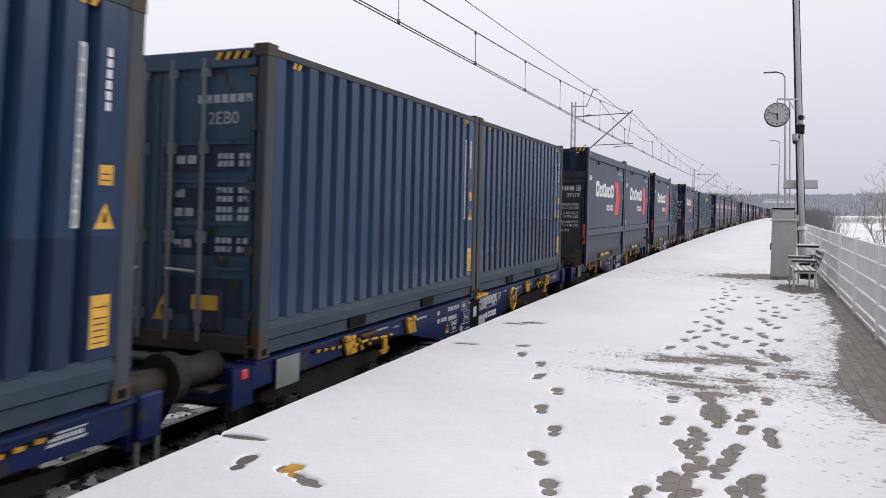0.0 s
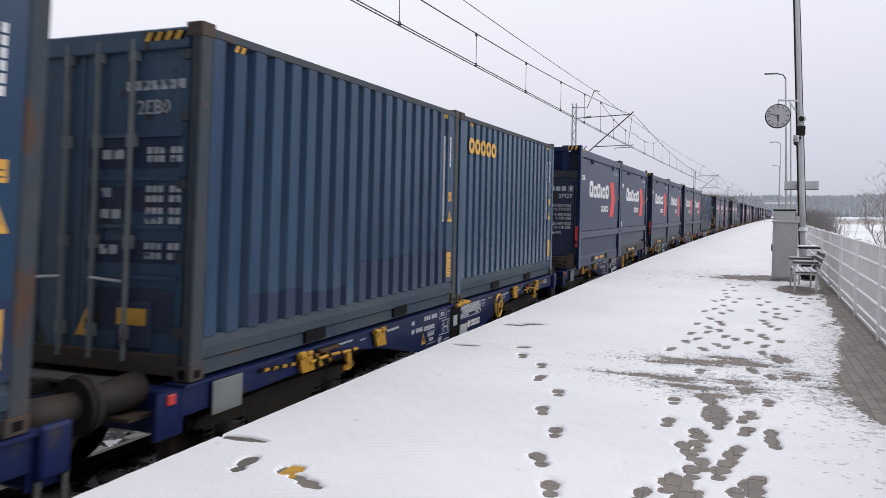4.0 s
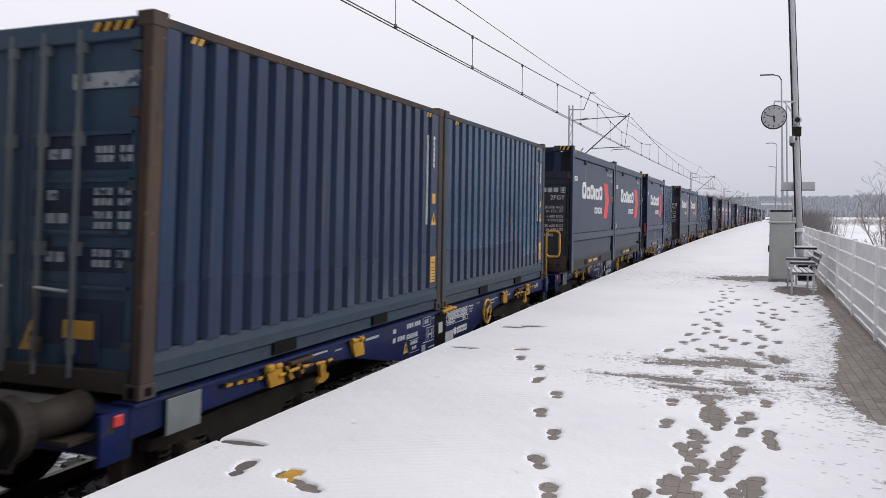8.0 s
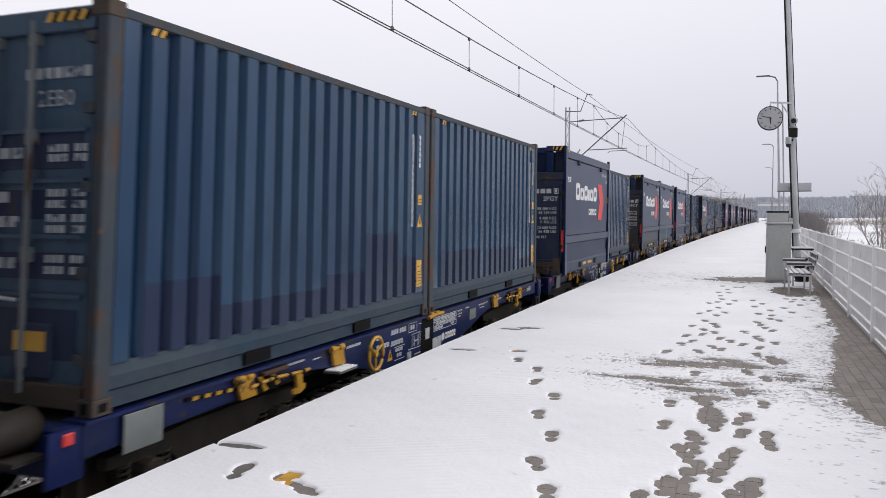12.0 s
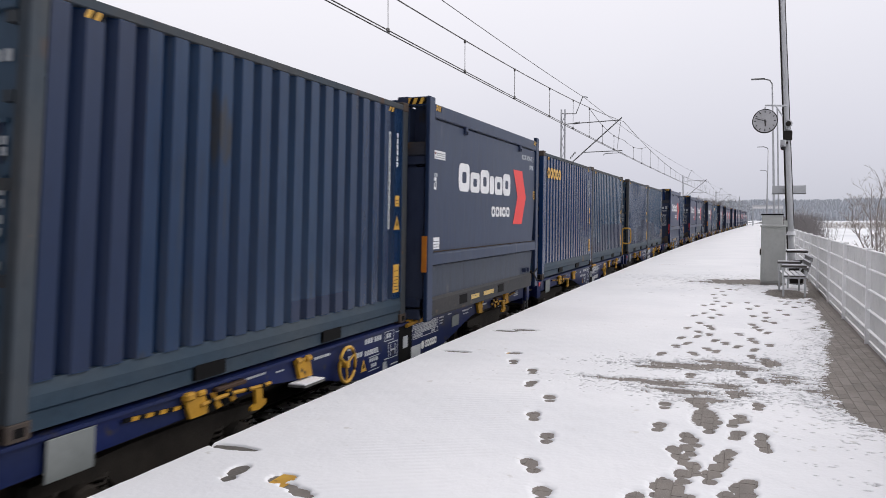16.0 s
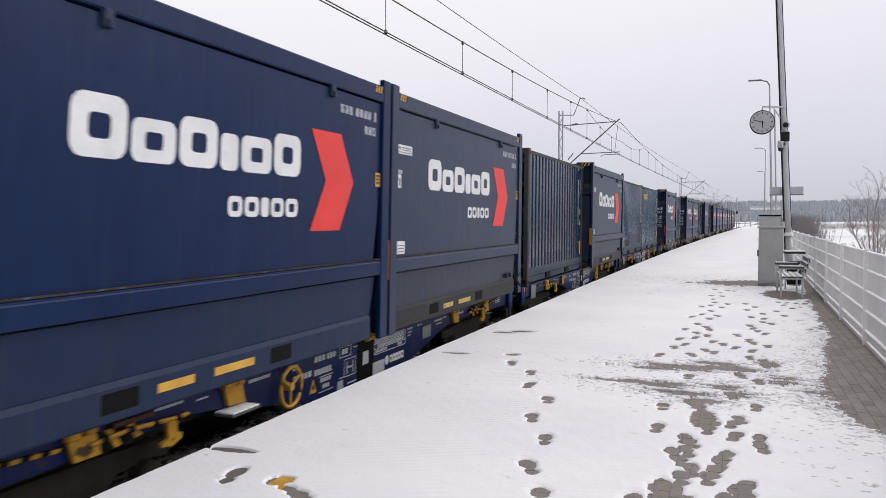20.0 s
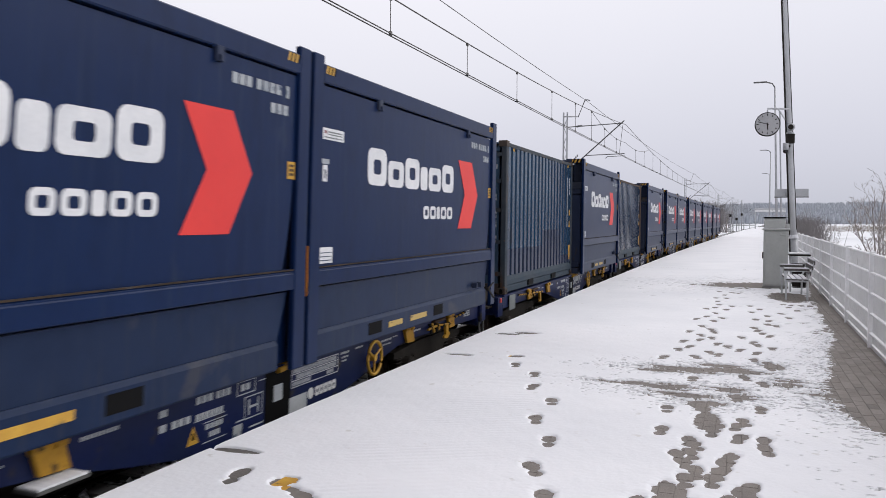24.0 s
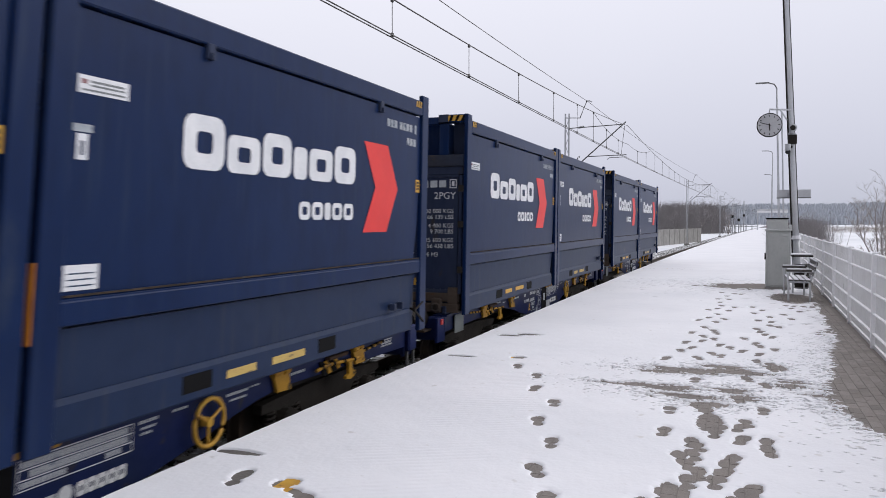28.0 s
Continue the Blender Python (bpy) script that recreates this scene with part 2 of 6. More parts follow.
    "worn_beam": mat("worn_navy_beam", (0.0275, 0.035, 0.0575), (0.05, 0.045, 0.045), 2.0, 0.6, bump=0.15, stretch=(0.6, 1, 1), spots=(0.085, 0.055, 0.036), spot_at=0.60, spot_scale=4, fine=0.5, spec=0.16),
    "corr_blue": mat("deep_blue_paint", (0.00484, 0.02156, 0.06424), (0.01188, 0.03696, 0.08624), 0.8, 0.24, bump=0.06, bscale=8, stretch=(1, 1, 0.22), spots=(0.020, 0.024, 0.032), spot_at=0.65, spot_scale=3.4, fine=0.5, rand=0.22, spec=0.3, dust=0.01, runs=((0.020, 0.028, 0.042), 0.60), chips=((0.16, 0.14, 0.13), 0.80, 11)),
    "fold": mat("snowy_fold_paint", (0.88, 0.88, 0.891), (0.77, 0.77, 0.781), 2.5, 0.6),
    "strip_white": mat("aged_white_film", (0.52, 0.54, 0.56), (0.40, 0.43, 0.46), 5, 0.5, spots=(0.16, 0.20, 0.25), spot_at=0.64, spot_scale=9),
    "rusty": mat("rusty_steel", (0.06875, 0.0475, 0.035), (0.0425, 0.0375, 0.03625), 4, 0.8, bump=0.3, fine=0.4),
    "dark": mat("grimy_steel", (0.02243, 0.0195, 0.01755), (0.0351, 0.03023, 0.02633), 5, 0.7, bump=0.2, spec=0.14),
    "sleeve": mat("greasy_brown_steel", (0.0432, 0.036, 0.0306), (0.0252, 0.0234, 0.0216), 5, 0.6, bump=0.2, fine=0.4, spec=0.15),
    "grey_steel": mat("weathered_steel", (0.17, 0.17, 0.165), (0.11, 0.11, 0.11), 4, 0.55, 0.3),
    "plate": mat("grey_plate", (0.192, 0.208, 0.208), (0.144, 0.16, 0.16), 3, 0.6),
    "yellow": mat("yellow_paint", (0.62, 0.36, 0.05), (0.50, 0.27, 0.04), 6, 0.5, spots=(0.16, 0.11, 0.05), spot_at=0.64, spot_scale=9),
    # real black paint, and the painted shade inside holes, pockets and slots
    "black": mat("black_paint_and_shade", (0.006, 0.006, 0.0065), None, 6, 0.7, spec=0.08),
    "white": mat("white_lettering", (0.74, 0.74, 0.75), (0.62, 0.63, 0.65), 4, 0.5),
    "worn_white": mat("worn_white_lettering", (0.40, 0.42, 0.44), (0.28, 0.31, 0.34), 7, 0.6, spots=(0.05, 0.08, 0.13), spot_at=0.57, spot_scale=14),
    "red": mat("signal_red", (0.60, 0.045, 0.04), (0.52, 0.04, 0.04), 3, 0.4),
    "brand_red": mat("faded_red_film", (0.74, 0.060, 0.052), (0.66, 0.05, 0.048), 1.5, 0.4, fine=0.1, spec=0.15),
    "orange": mat("orange_reflector", (0.55, 0.20, 0.02), (0.45, 0.15, 0.02), 6, 0.35),
    "graffiti_blue": mat("graffiti_blue", (0.05, 0.22, 0.36), None, 4, 0.6),
    "graffiti_grey": mat("graffiti_grey", (0.22, 0.27, 0.36), None, 4, 0.6),
    "galv": mat("galvanised_steel", (0.50, 0.51, 0.53), (0.40, 0.41, 0.43), 3, 0.5, 0.35),
    "pole": mat("painted_pole", (0.60, 0.61, 0.63), (0.52, 0.53, 0.55), 2, 0.5),
    "cab": mat("cabinet_grey_plastic", (0.50, 0.512, 0.494), (0.43, 0.443, 0.424), 1.6, 0.55),
    "fence": mat("light_fence_paint", (0.702, 0.702, 0.702), (0.6201, 0.6201, 0.6201), 1.2, 0.6, spots=(0.42, 0.41, 0.40), spot_at=0.66),
    "wood": mat("dark_bench_slat", (0.10, 0.095, 0.09), (0.07, 0.065, 0.06), 8, 0.6, stretch=(1, 0.1, 1)),
    "dial": mat("clock_dial", (0.52, 0.52, 0.533), (0.468, 0.468, 0.481), 2, 0.4),
    # wire colour is raised to mid-grey, standing in for haze
    "wire": mat("copper_wire", (0.125, 0.118, 0.112), None, 5, 0.5, 0.4),
    "bark": mat("bark", (0.24, 0.208, 0.192), (0.384, 0.352, 0.336), 6, 0.9, bump=0.4, spots=(0.6, 0.6, 0.62), spot_at=0.60, spot_scale=5),
    "twig": mat("frosty_twigs", (0.324, 0.3, 0.3), (0.456, 0.432, 0.432), 3, 0.9),
    "brush": mat("bare_brush", (0.20, 0.185, 0.185), (0.29, 0.275, 0.275), 0.4, 0.9),
    "reed": mat("dry_reeds", (0.22, 0.17, 0.12), (0.30, 0.25, 0.19), 0.6, 0.9),
    # pale blue-grey puts the distance haze into the trees' colour
    "pine": mat("haze_pale_pines", (0.47, 0.50, 0.55), (0.54, 0.565, 0.61), 0.012, 0.95, fine=0.25),
    "pane": mat("dark_lens", (0.02, 0.02, 0.022), None, 3, 0.12),
}


def roller_marks(m):
    """Faint fine cross ridges left by a sweeper, in one band of the snow beside the platform edge."""
    t = m.node_tree
    b = t.nodes["Principled BSDF"]
    old = b.inputs["Normal"].links[0].from_socket
    tc = t.nodes.new("ShaderNodeTexCoord")
    mp = t.nodes.new("ShaderNodeMapping")
    mp.inputs["Rotation"].default_value = (0, 0, radians(62))
    wave = t.nodes.new("ShaderNodeTexWave")
    wave.inputs["Scale"].default_value, wave.inputs["Distortion"].default_value, wave.inputs["Detail Scale"].default_value = 4.2, 1.2, 3.0
    sep = t.nodes.new("ShaderNodeSeparateXYZ")
    n = t.nodes.new("ShaderNodeTexNoise")
    n.inputs["Scale"].default_value = 1.6
    mask = []
    for sock, lo, hi in ((0, -2.75, -2.35), (0, -1.5, -1.9)):
        r = t.nodes.new("ShaderNodeMapRange")
        r.inputs[1].default_value, r.inputs[2].default_value = lo, hi
        t.links.new(sep.outputs[sock], r.inputs[0])
        mask.append(r.outputs[0])
    r = t.nodes.new("ShaderNodeMapRange")
    r.inputs[1].default_value, r.inputs[2].default_value = 0.42, 0.6
    t.links.new(n.outputs[0], r.inputs[0])
    mask.append(r.outputs[0])
    fac = mask[0]
    for s in mask[1:] + [wave.outputs[1]]:
        mu = t.nodes.new("ShaderNodeMath")
        mu.operation = "MULTIPLY"
        t.links.new(fac, mu.inputs[0])
        t.links.new(s, mu.inputs[1])
        fac = mu.outputs[0]
    bp = t.nodes.new("ShaderNodeBump")
    bp.inputs["Strength"].default_value, bp.inputs["Distance"].default_value = 0.3, 0.010
    for a, c in ((tc.outputs["Object"], mp.inputs[0]), (mp.outputs[0], wave.inputs["Vector"]), (tc.outputs["Object"], sep.inputs[0]), (tc.outputs["Object"], n.inputs["Vector"]), (fac, bp.inputs["Height"]), (old, bp.inputs["Normal"]), (bp.outputs[0], b.inputs["Normal"])):
        t.links.new(a, c)


roller_marks(M["snow"])


# ---------------------------------------------------------------- mesh helpers
def box(bm, x0, x1, y0, y1, z0, z1, bev=0.0):
    v = [bm.verts.new(p) for p in ((x0, y0, z0), (x1, y0, z0), (x1, y1, z0), (x0, y1, z0), (x0, y0, z1), (x1, y0, z1), (x1, y1, z1), (x0, y1, z1))]
    fs = [bm.faces.new([v[i] for i in q]) for q in ((0, 3, 2, 1), (4, 5, 6, 7), (0, 1, 5, 4), (1, 2, 6, 5), (2, 3, 7, 6), (3, 0, 4, 7))]
    if bev:
        es = {ed for f in fs for ed in f.edges}
        bmesh.ops.bevel(bm, geom=list(es), offset=bev, segments=1, affect="EDGES")
    return bm


def tube(bm, pts, r, n=8, r1=None, closed=False):
    """A round bar along points, tapering from r to r1."""
    pts = [Vector(p) for p in pts]
    rings = []
    for i, p in enumerate(pts):
        a = pts[i - 1] if (i or closed) else p
        b = pts[(i + 1) % len(pts)] if (i < len(pts) - 1 or closed) else p
        d = (b - a).normalized()
        up = Vector((0, 0, 1)) if abs(d.z) < 0.9 else Vector((0, 1, 0))
        s = d.cross(up).normalized()
        u = s.cross(d)
        rad = r if r1 is None else r + (r1 - r) * i / max(1, len(pts) - 1)
        rings.append([bm.verts.new(p + rad * (math.cos(k * math.tau / n) * s + math.sin(k * math.tau / n) * u)) for k in range(n)])
    pairs = list(zip(rings, rings[1:])) + ([(rings[-1], rings[0])] if closed else [])
    for ra, rb in pairs:
        for k in range(n):
            bm.faces.new((ra[k], ra[(k + 1) % n], rb[(k + 1) % n], rb[k]))
    if not closed:
        bm.faces.new(rings[0][::-1])
        bm.faces.new(rings[-1])
    return bm


def prism(bm, outline, axis, lo, hi):
    """Extrude a polygon given in the two other axes from lo to hi along axis (0, 1 or 2)."""
    def at(p, w):
        q = list(p)
        q.insert(axis, w)
        return q
    a = [bm.verts.new(at(p, lo)) for p in outline]
    b = [bm.verts.new(at(p, hi)) for p in outline]
    bm.faces.new(a[::-1])
    bm.faces.new(b)
    for i in range(len(a)):
        j = (i + 1) % len(a)
        bm.faces.new((a[i], a[j], b[j], b[i]))
    bmesh.ops.recalc_face_normals(bm, faces=bm.faces)
    return bm


def part(name, bm, material, parent=None, label="", smooth=False):
    me = bpy.data.meshes.new(name)
    bm.to_mesh(me)
    bm.free()
    me.materials.append(M[material] if isinstance(material, str) else material)
    if smooth:
        for p in me.polygons:
            p.use_smooth = True
    ob = new(name, me)
    if parent:
        ob.parent = parent
    if label:
        ob["label"] = label
    return ob


def bm_box(*a, **k):
    return box(bmesh.new(), *a, **k)


def bm_tube(*a, **k):
    return tube(bmesh.new(), *a, **k)


def thing(name, label, category, group="", kind=""):
    return tagged(new(name), label, category, group, kind)


_words = {}


def words(text, size, material, parent, m, name="lettering", align="RIGHT"):
    """Flat lettering as a mesh; m places its baseline (text runs along local x)."""
    key = (text, size, align)
    if key not in _words:
        cu = bpy.data.curves.new("text", "FONT")
        cu.body, cu.size, cu.align_x, cu.extrude, cu.resolution_u = text, size, align, 0.001, 2
        o = bpy.data.objects.new("text", cu)
        scene.collection.objects.link(o)
        _words[key] = bpy.data.meshes.new_from_object(o)
        bpy.data.objects.remove(o)
    me = _words[key].copy()
    me.materials.clear()
    me.materials.append(M[material])
    me.transform(m)
    ob = new(name, me)
    ob.parent = parent
    return ob


def ring_shape(bm, y0, y1, z0, z1, x, hole=0.42, t=0.004, r=0.25):
    """A plain rounded block with a slot in it, lying in a plane of constant x."""
    def outline(ya, yb, za, zb, rad):
        pts = []
        for cy, cz, a0 in ((yb - rad, zb - rad, 0), (ya + rad, zb - rad, 90), (ya + rad, za + rad, 180), (yb - rad, za + rad, 270)):
            for k in range(4):
                a = radians(a0 + 30 * k)
                pts.append((x + t, cy + rad * math.cos(a), cz + rad * math.sin(a)))
        return pts
    w, h = y1 - y0, z1 - z0
    ro = r * min(w, h)
    o = [bm.verts.new(p) for p in outline(y0, y1, z0, z1, ro)]
    if hole:
        e_y, e_z = w * (1 - hole) / 2, h * (1 - hole) / 2
        i = [bm.verts.new(p) for p in outline(y0 + e_y, y1 - e_y, z0 + e_z, z1 - e_z, ro * 0.4)]
        for k in range(16):
            bm.faces.new((o[k], o[(k + 1) % 16], i[(k + 1) % 16], i[k]))
    else:
        bm.faces.new(o)
    return bm


def stripes(bm_y, bm_k, axis, a0, a1, z0, z1, w, n=4):
    """Yellow and black hazard stripes on a plate; axis 'x' lies in the end face at y=w, 'y' in the side at x=w."""
    step = (a1 - a0) / (2 * n)
    for k in range(2 * n):
        s, e_ = a0 + k * step, a0 + (k + 1) * step
        lean = step * 0.8
        q = ((s, z0), (e_, z0), (e_ + lean, z1), (s + lean, z1))
        bm = bm_y if k % 2 == 0 else bm_k
        if axis == "x":
            bm.faces.new([bm.verts.new((u, w, z)) for u, z in q])
        else:
            bm.faces.new([bm.verts.new((w, u, z)) for u, z in q])


# ---------------------------------------------------------------- line of the track
TRACK_X, RAIL_Z, DECK_Z = -5.341, -0.76, 0.326
TURN, EASE = 0.0482, 60.0
PITCH, BOX_L, BOX_GAP = 13.759, 6.058, 0.067


def bend(y):
    """Sideways drift of the track, platform and wires, which curve gently to the right."""
    return 0.0 if y < 0 else TURN * (y - EASE * (1 - math.exp(-y / EASE)))


def slope(y):
    return 0.0 if y < 0 else TURN * (1 - math.exp(-y / EASE))


def on_track(y, z):
    return pose(TRACK_X + bend(y), y, z, 0, 0, -math.degrees(math.atan(slope(y))))


def gone(t):
    """Metres that the train has run at t seconds."""
    return ((8.278e-4 * t - 2.337e-2) * t + 14.077) * t - 6.115


def ride(ob, y0, z):
    """Key a thing whose middle lies y0 metres behind the head of the train."""
    walk(ob, [(t, on_track(y0 - gone(t), z)) for t in range(29)])


# ---------------------------------------------------------------- containers
def castings(top, parent, hy, material, xs=1.219):
    for z0, z1 in ((0.0, 0.118), (top - 0.118, top)):
        for sx in (-1, 1) if z0 else (1,):
            for sy in (-1, 1):
                x1, x0 = xs * sx, (xs - 0.162) * sx
                y1, y0 = hy * sy, (hy - 0.178) * sy
                ob = part("corner_casting", bm_box(min(x0, x1), max(x0, x1), min(y0, y1), max(y0, y1), z0, z1, 0.008), material, parent)
                xm, ym, zm = (x0 + x1) / 2, (y0 + y1) / 2, (z0 + z1) / 2
                if sx > 0 and not z0:
                    # flat black plates paint the shade inside the casting's holes
                    part("casting_hole", bm_box(x1 - 0.002, x1 + 0.002, ym - 0.04, ym + 0.04, zm - 0.03, zm + 0.03), "black", ob)
                    if sy < 0:
                        part("casting_hole", bm_box(xm - 0.032, xm + 0.032, y1 - 0.002, y1 + 0.002, zm - 0.04, zm + 0.04), "black", ob)


def bars(rows, x_or_y, material, parent, side="end", name="unreadable_lettering"):
    """Plain bars that stand for lettering too small to read: rows of (a0, a1, z0, z1)."""
    bm = bmesh.new()
    for a0, a1, z0, z1 in rows:
        n = max(1, int((a1 - a0) / ((z1 - z0) * 1.1)))
        st = (a1 - a0) / n
        for k in range(n):
            s, e_ = a0 + k * st, a0 + (k + 0.78) * st
            if side == "end":
                bm.faces.new([bm.verts.new((u, x_or_y, z)) for u, z in ((s, z0), (e_, z0), (e_, z1), (s, z1))])
            else:
                bm.faces.new([bm.verts.new((x_or_y, u, z)) for u, z in ((s, z0), (e_, z0), (e_, z1), (s, z1))])
    return tagged(part(name, bm, material, parent), kind="stuff")


def triangle_sign(parent, y, z, s, x=None, end_y=None):
    bm = bmesh.new()
    q = ((-s / 2, 0), (s / 2, 0), (0, s))
    if end_y is None:
        bm.faces.new([bm.verts.new((x, y + a, z + b)) for a, b in q])
    else:
        bm.faces.new([bm.verts.new((y + a, end_y, z + b)) for a, b in q])
    t = part("warning_triangle", bm, "yellow", parent)
    bm = bmesh.new()
    q = ((-0.02, 0.25 * s), (0.02, 0.25 * s), (0.012, 0.62 * s), (-0.012, 0.62 * s))
    if end_y is None:
        bm.faces.new([bm.verts.new((x + 0.003, y + a, z + b)) for a, b in q])
    else:
        bm.faces.new([bm.verts.new((y + a, end_y - 0.003, z + b)) for a, b in q])
    part("triangle_symbol", bm, "black", t)


def rib_profile():
    """Plan of a ribbed side: (y, depth) from the near post to the far post, narrow grooves between wide flats."""
    hy, ribs = BOX_L / 2, 18
    y0, y1 = -hy + 0.17, hy - 0.42
    st = (y1 - y0) / ribs
    prof = []
    for k in range(ribs):
        a = y0 + k * st
        prof += [(a, 0.012), (a + 0.54 * st, 0.012), (a + 0.58 * st, 0.125), (a + 0.76 * st, 0.125)]
    return prof + [(y1, 0.012), (hy - 0.15, 0.012)]


def repaint(c, seed, plan=()):
    """Darker squares of newer paint along the foot of a ribbed side, with stepped upper edges."""
    g = random.Random(seed)
    prof, k, bm = rib_profile(), 4 * g.randrange(0, 3), bmesh.new()
    for a, b, z in plan:
        for (ya, da), (yb, db) in zip(prof[4 * a:4 * b], prof[4 * a + 1:4 * b + 1]):
            bm.faces.new([bm.verts.new((1.2525 - d, y, h)) for y, d, h in ((ya, da, 0.35), (yb, db, 0.35), (yb, db, z), (ya, da, z))])
    while k < len(prof) - 2 and not plan:
        n = min(4 * g.choice((2, 3, 4, 6)), len(prof) - 1 - k)
        z = g.choice((0.55, 0.62, 0.80, 0.84, 1.18))
        for (ya, da), (yb, db) in zip(prof[k:k + n], prof[k + 1:k + n + 1]):
            bm.faces.new([bm.verts.new((1.2525 - d, y, h)) for y, d, h in ((ya, da, 0.35), (yb, db, 0.35), (yb, db, z), (ya, da, z))])
        k += n + (4 if g.random() < 0.3 else 0)
    tagged(part("repaint_patch", bm, "corr_patch", c, "darker repainted squares"), kind="stuff")


def corrugated(name, skin, label, group, brand=False, doors=True):
    """Twenty-foot ribbed container, doors at the -y end; origin in the middle of its base."""
    H, hx, hy = 2.896, 1.25, BOX_L / 2
    c = thing(name, label, "container", group)
    prof = rib_profile()
    for sx in (1, -1):
        bm = bmesh.new()
        lo = [bm.verts.new((sx * (hx - d), y, 0.34)) for y, d in prof]
        hi = [bm.verts.new((sx * (hx - d), y, H - 0.10)) for y, d in prof]
        for k in range(len(prof) - 1):
            q = (lo[k], lo[k + 1], hi[k + 1], hi[k])
            bm.faces.new(q if sx > 0 else q[::-1])
        part("side_wall", bm, skin, c)
        bm = bm_box(min(sx * (hx - 0.07), sx * (hx - 0.002)), max(sx * (hx - 0.07), sx * (hx - 0.002)), -hy + 0.1, hy - 0.1, H - 0.105, H - 0.035, 0.006)
        part("top_rail", bm, "corr_post", c)
        bm = bmesh.new()
        prism(bm, [(sx * (hx - 0.09), 0.03), (sx * (hx - 0.03), 0.03), (sx * (hx - 0.03), 0.15), (sx * (hx - 0.004), 0.17), (sx * (hx - 0.004), 0.26), (sx * (hx - 0.03), 0.345), (sx * (hx - 0.09), 0.345)], 1, -hy + 0.1, hy - 0.1)
        rail = part("bottom_rail", bm, "corr_low", c)
        # fork openings are black plates, their inner shade put into the colour
        for yc in (-1.08, 1.02) if sx > 0 else ():
            bm = bm_box(min(sx * (hx - 0.04), sx * (hx - 0.001)), max(sx * (hx - 0.04), sx * (hx - 0.001)), yc - 0.20, yc + 0.20, 0.05, 0.175)
            part("fork_pocket", bm, "black", rail)
    for sx in (-1, 1):
        for sy in (-1, 1):
            bm = bmesh.new()
            xa, xb = sx * (hx - (0.10 if sy < 0 else 0.15)), sx * hx
            ya, yb = sy * (hy - 0.16), sy * (hy - 0.004)
            box(bm, min(xa, xb), max(xa, xb), min(ya, yb), max(ya, yb), 0.11, H - 0.11, 0.012)
            part("corner_post", bm, skin if brand else "corr_post", c)
    castings(H, c, hy, "rusty", xs=hx + 0.004)
    part("roof", bm_box(-hx + 0.05, hx - 0.05, -hy + 0.1, hy - 0.1, H - 0.07, H - 0.045), skin, c)
    part("floor", bm_box(-hx + 0.08, hx - 0.08, -hy + 0.1, hy - 0.1, 0.10, 0.16), "dark", c)
    # plain ribbed far end, and near end where there are no doors
    for sy in (1,) if doors else (1, -1):
        bm = bmesh.new()
        xs = np.linspace(-hx + 0.14, hx - 0.14, 17)
        for i in range(16):
            d0, d1 = (0.05, 0.10) if i % 2 else (0.10, 0.05)
            bm.faces.new([bm.verts.new(p) for p in ((xs[i], sy * (hy - d0), 0.12), (xs[i + 1], sy * (hy - d1), 0.12), (xs[i + 1], sy * (hy - d1), H - 0.1), (xs[i], sy * (hy - d0), H - 0.1))])
        part("end_wall", bm, skin, c)
    e_y = -hy + 0.060
    if doors:
        part("door_header", bm_box(-hx + 0.14, hx - 0.14, -hy + 0.02, -hy + 0.12, H - 0.20, H - 0.03, 0.01), "door_blue", c)
        part("door_sill", bm_box(-hx + 0.14, hx - 0.14, -hy + 0.03, -hy + 0.14, 0.03, 0.20, 0.01), "rusty", c)
        for sx in (-1, 1):
            door = part("door", bm_box(min(0.008 * sx, (hx - 0.16) * sx), max(0.008 * sx, (hx - 0.16) * sx), -hy + 0.07, -hy + 0.12, 0.20, H - 0.20), "door_blue", c)
            # darker flat plates on the door put the recesses' shade into colour
            for z0, z1 in ((1.72, 1.98), (1.36, 1.57), (0.93, 1.12), (0.36, 0.72)) if sx > 0 else ():
                part("door_recess", bm_box(min(0.06 * sx, (hx - 0.24) * sx), max(0.06 * sx, (hx - 0.24) * sx), -hy + 0.064, -hy + 0.071, z0, z1), "navy_end", door)
            for z in (1.98, 1.62, 1.22, 0.80) if sx > 0 else ():
                part("door_rib", bm_box(min(0.03 * sx, (hx - 0.2) * sx), max(0.03 * sx, (hx - 0.2) * sx), -hy + 0.045, -hy + 0.072, z, z + 0.03), "door_blue", door)
            for off in (0.17, 0.54):
                bm = bm_tube([(sx * off, -hy + 0.03, 0.12), (sx * off, -hy + 0.03, H - 0.10)], 0.022)
                for z in (0.3, 1.05, 1.9, 2.62):
                    box(bm, sx * off - 0.045, sx * off + 0.045, -hy + 0.025, -hy + 0.07, z, z + 0.11)
                part("lock_rod", bm, "rod", door)
            part("door_handle", bm_tube([(sx * 0.17, -hy + 0.015, 0.80), (sx * 0.50, -hy + 0.01, 0.78)], 0.014), "galv", door)
            for z in (0.35, 0.95, 1.55, 2.1, 2.6) if sx > 0 else ():
                part("hinge", bm_box((hx - 0.19) * sx, (hx - 0.10) * sx, -hy - 0.004, -hy + 0.08, z, z + 0.075), "corr_post", door)
        part("discharge_hatch", bm_box(0.42, 0.80, -hy + 0.035, -hy + 0.075, 0.22, 0.62, 0.02), "navy_end", c)
        part("hazard_label", bm_box(0.46, 0.76, -hy + 0.029, -hy + 0.036, 0.42, 0.56), "yellow", c)
        triangle_sign(c, 0.10, 0.30, 0.24, end_y=-hy + 0.058)
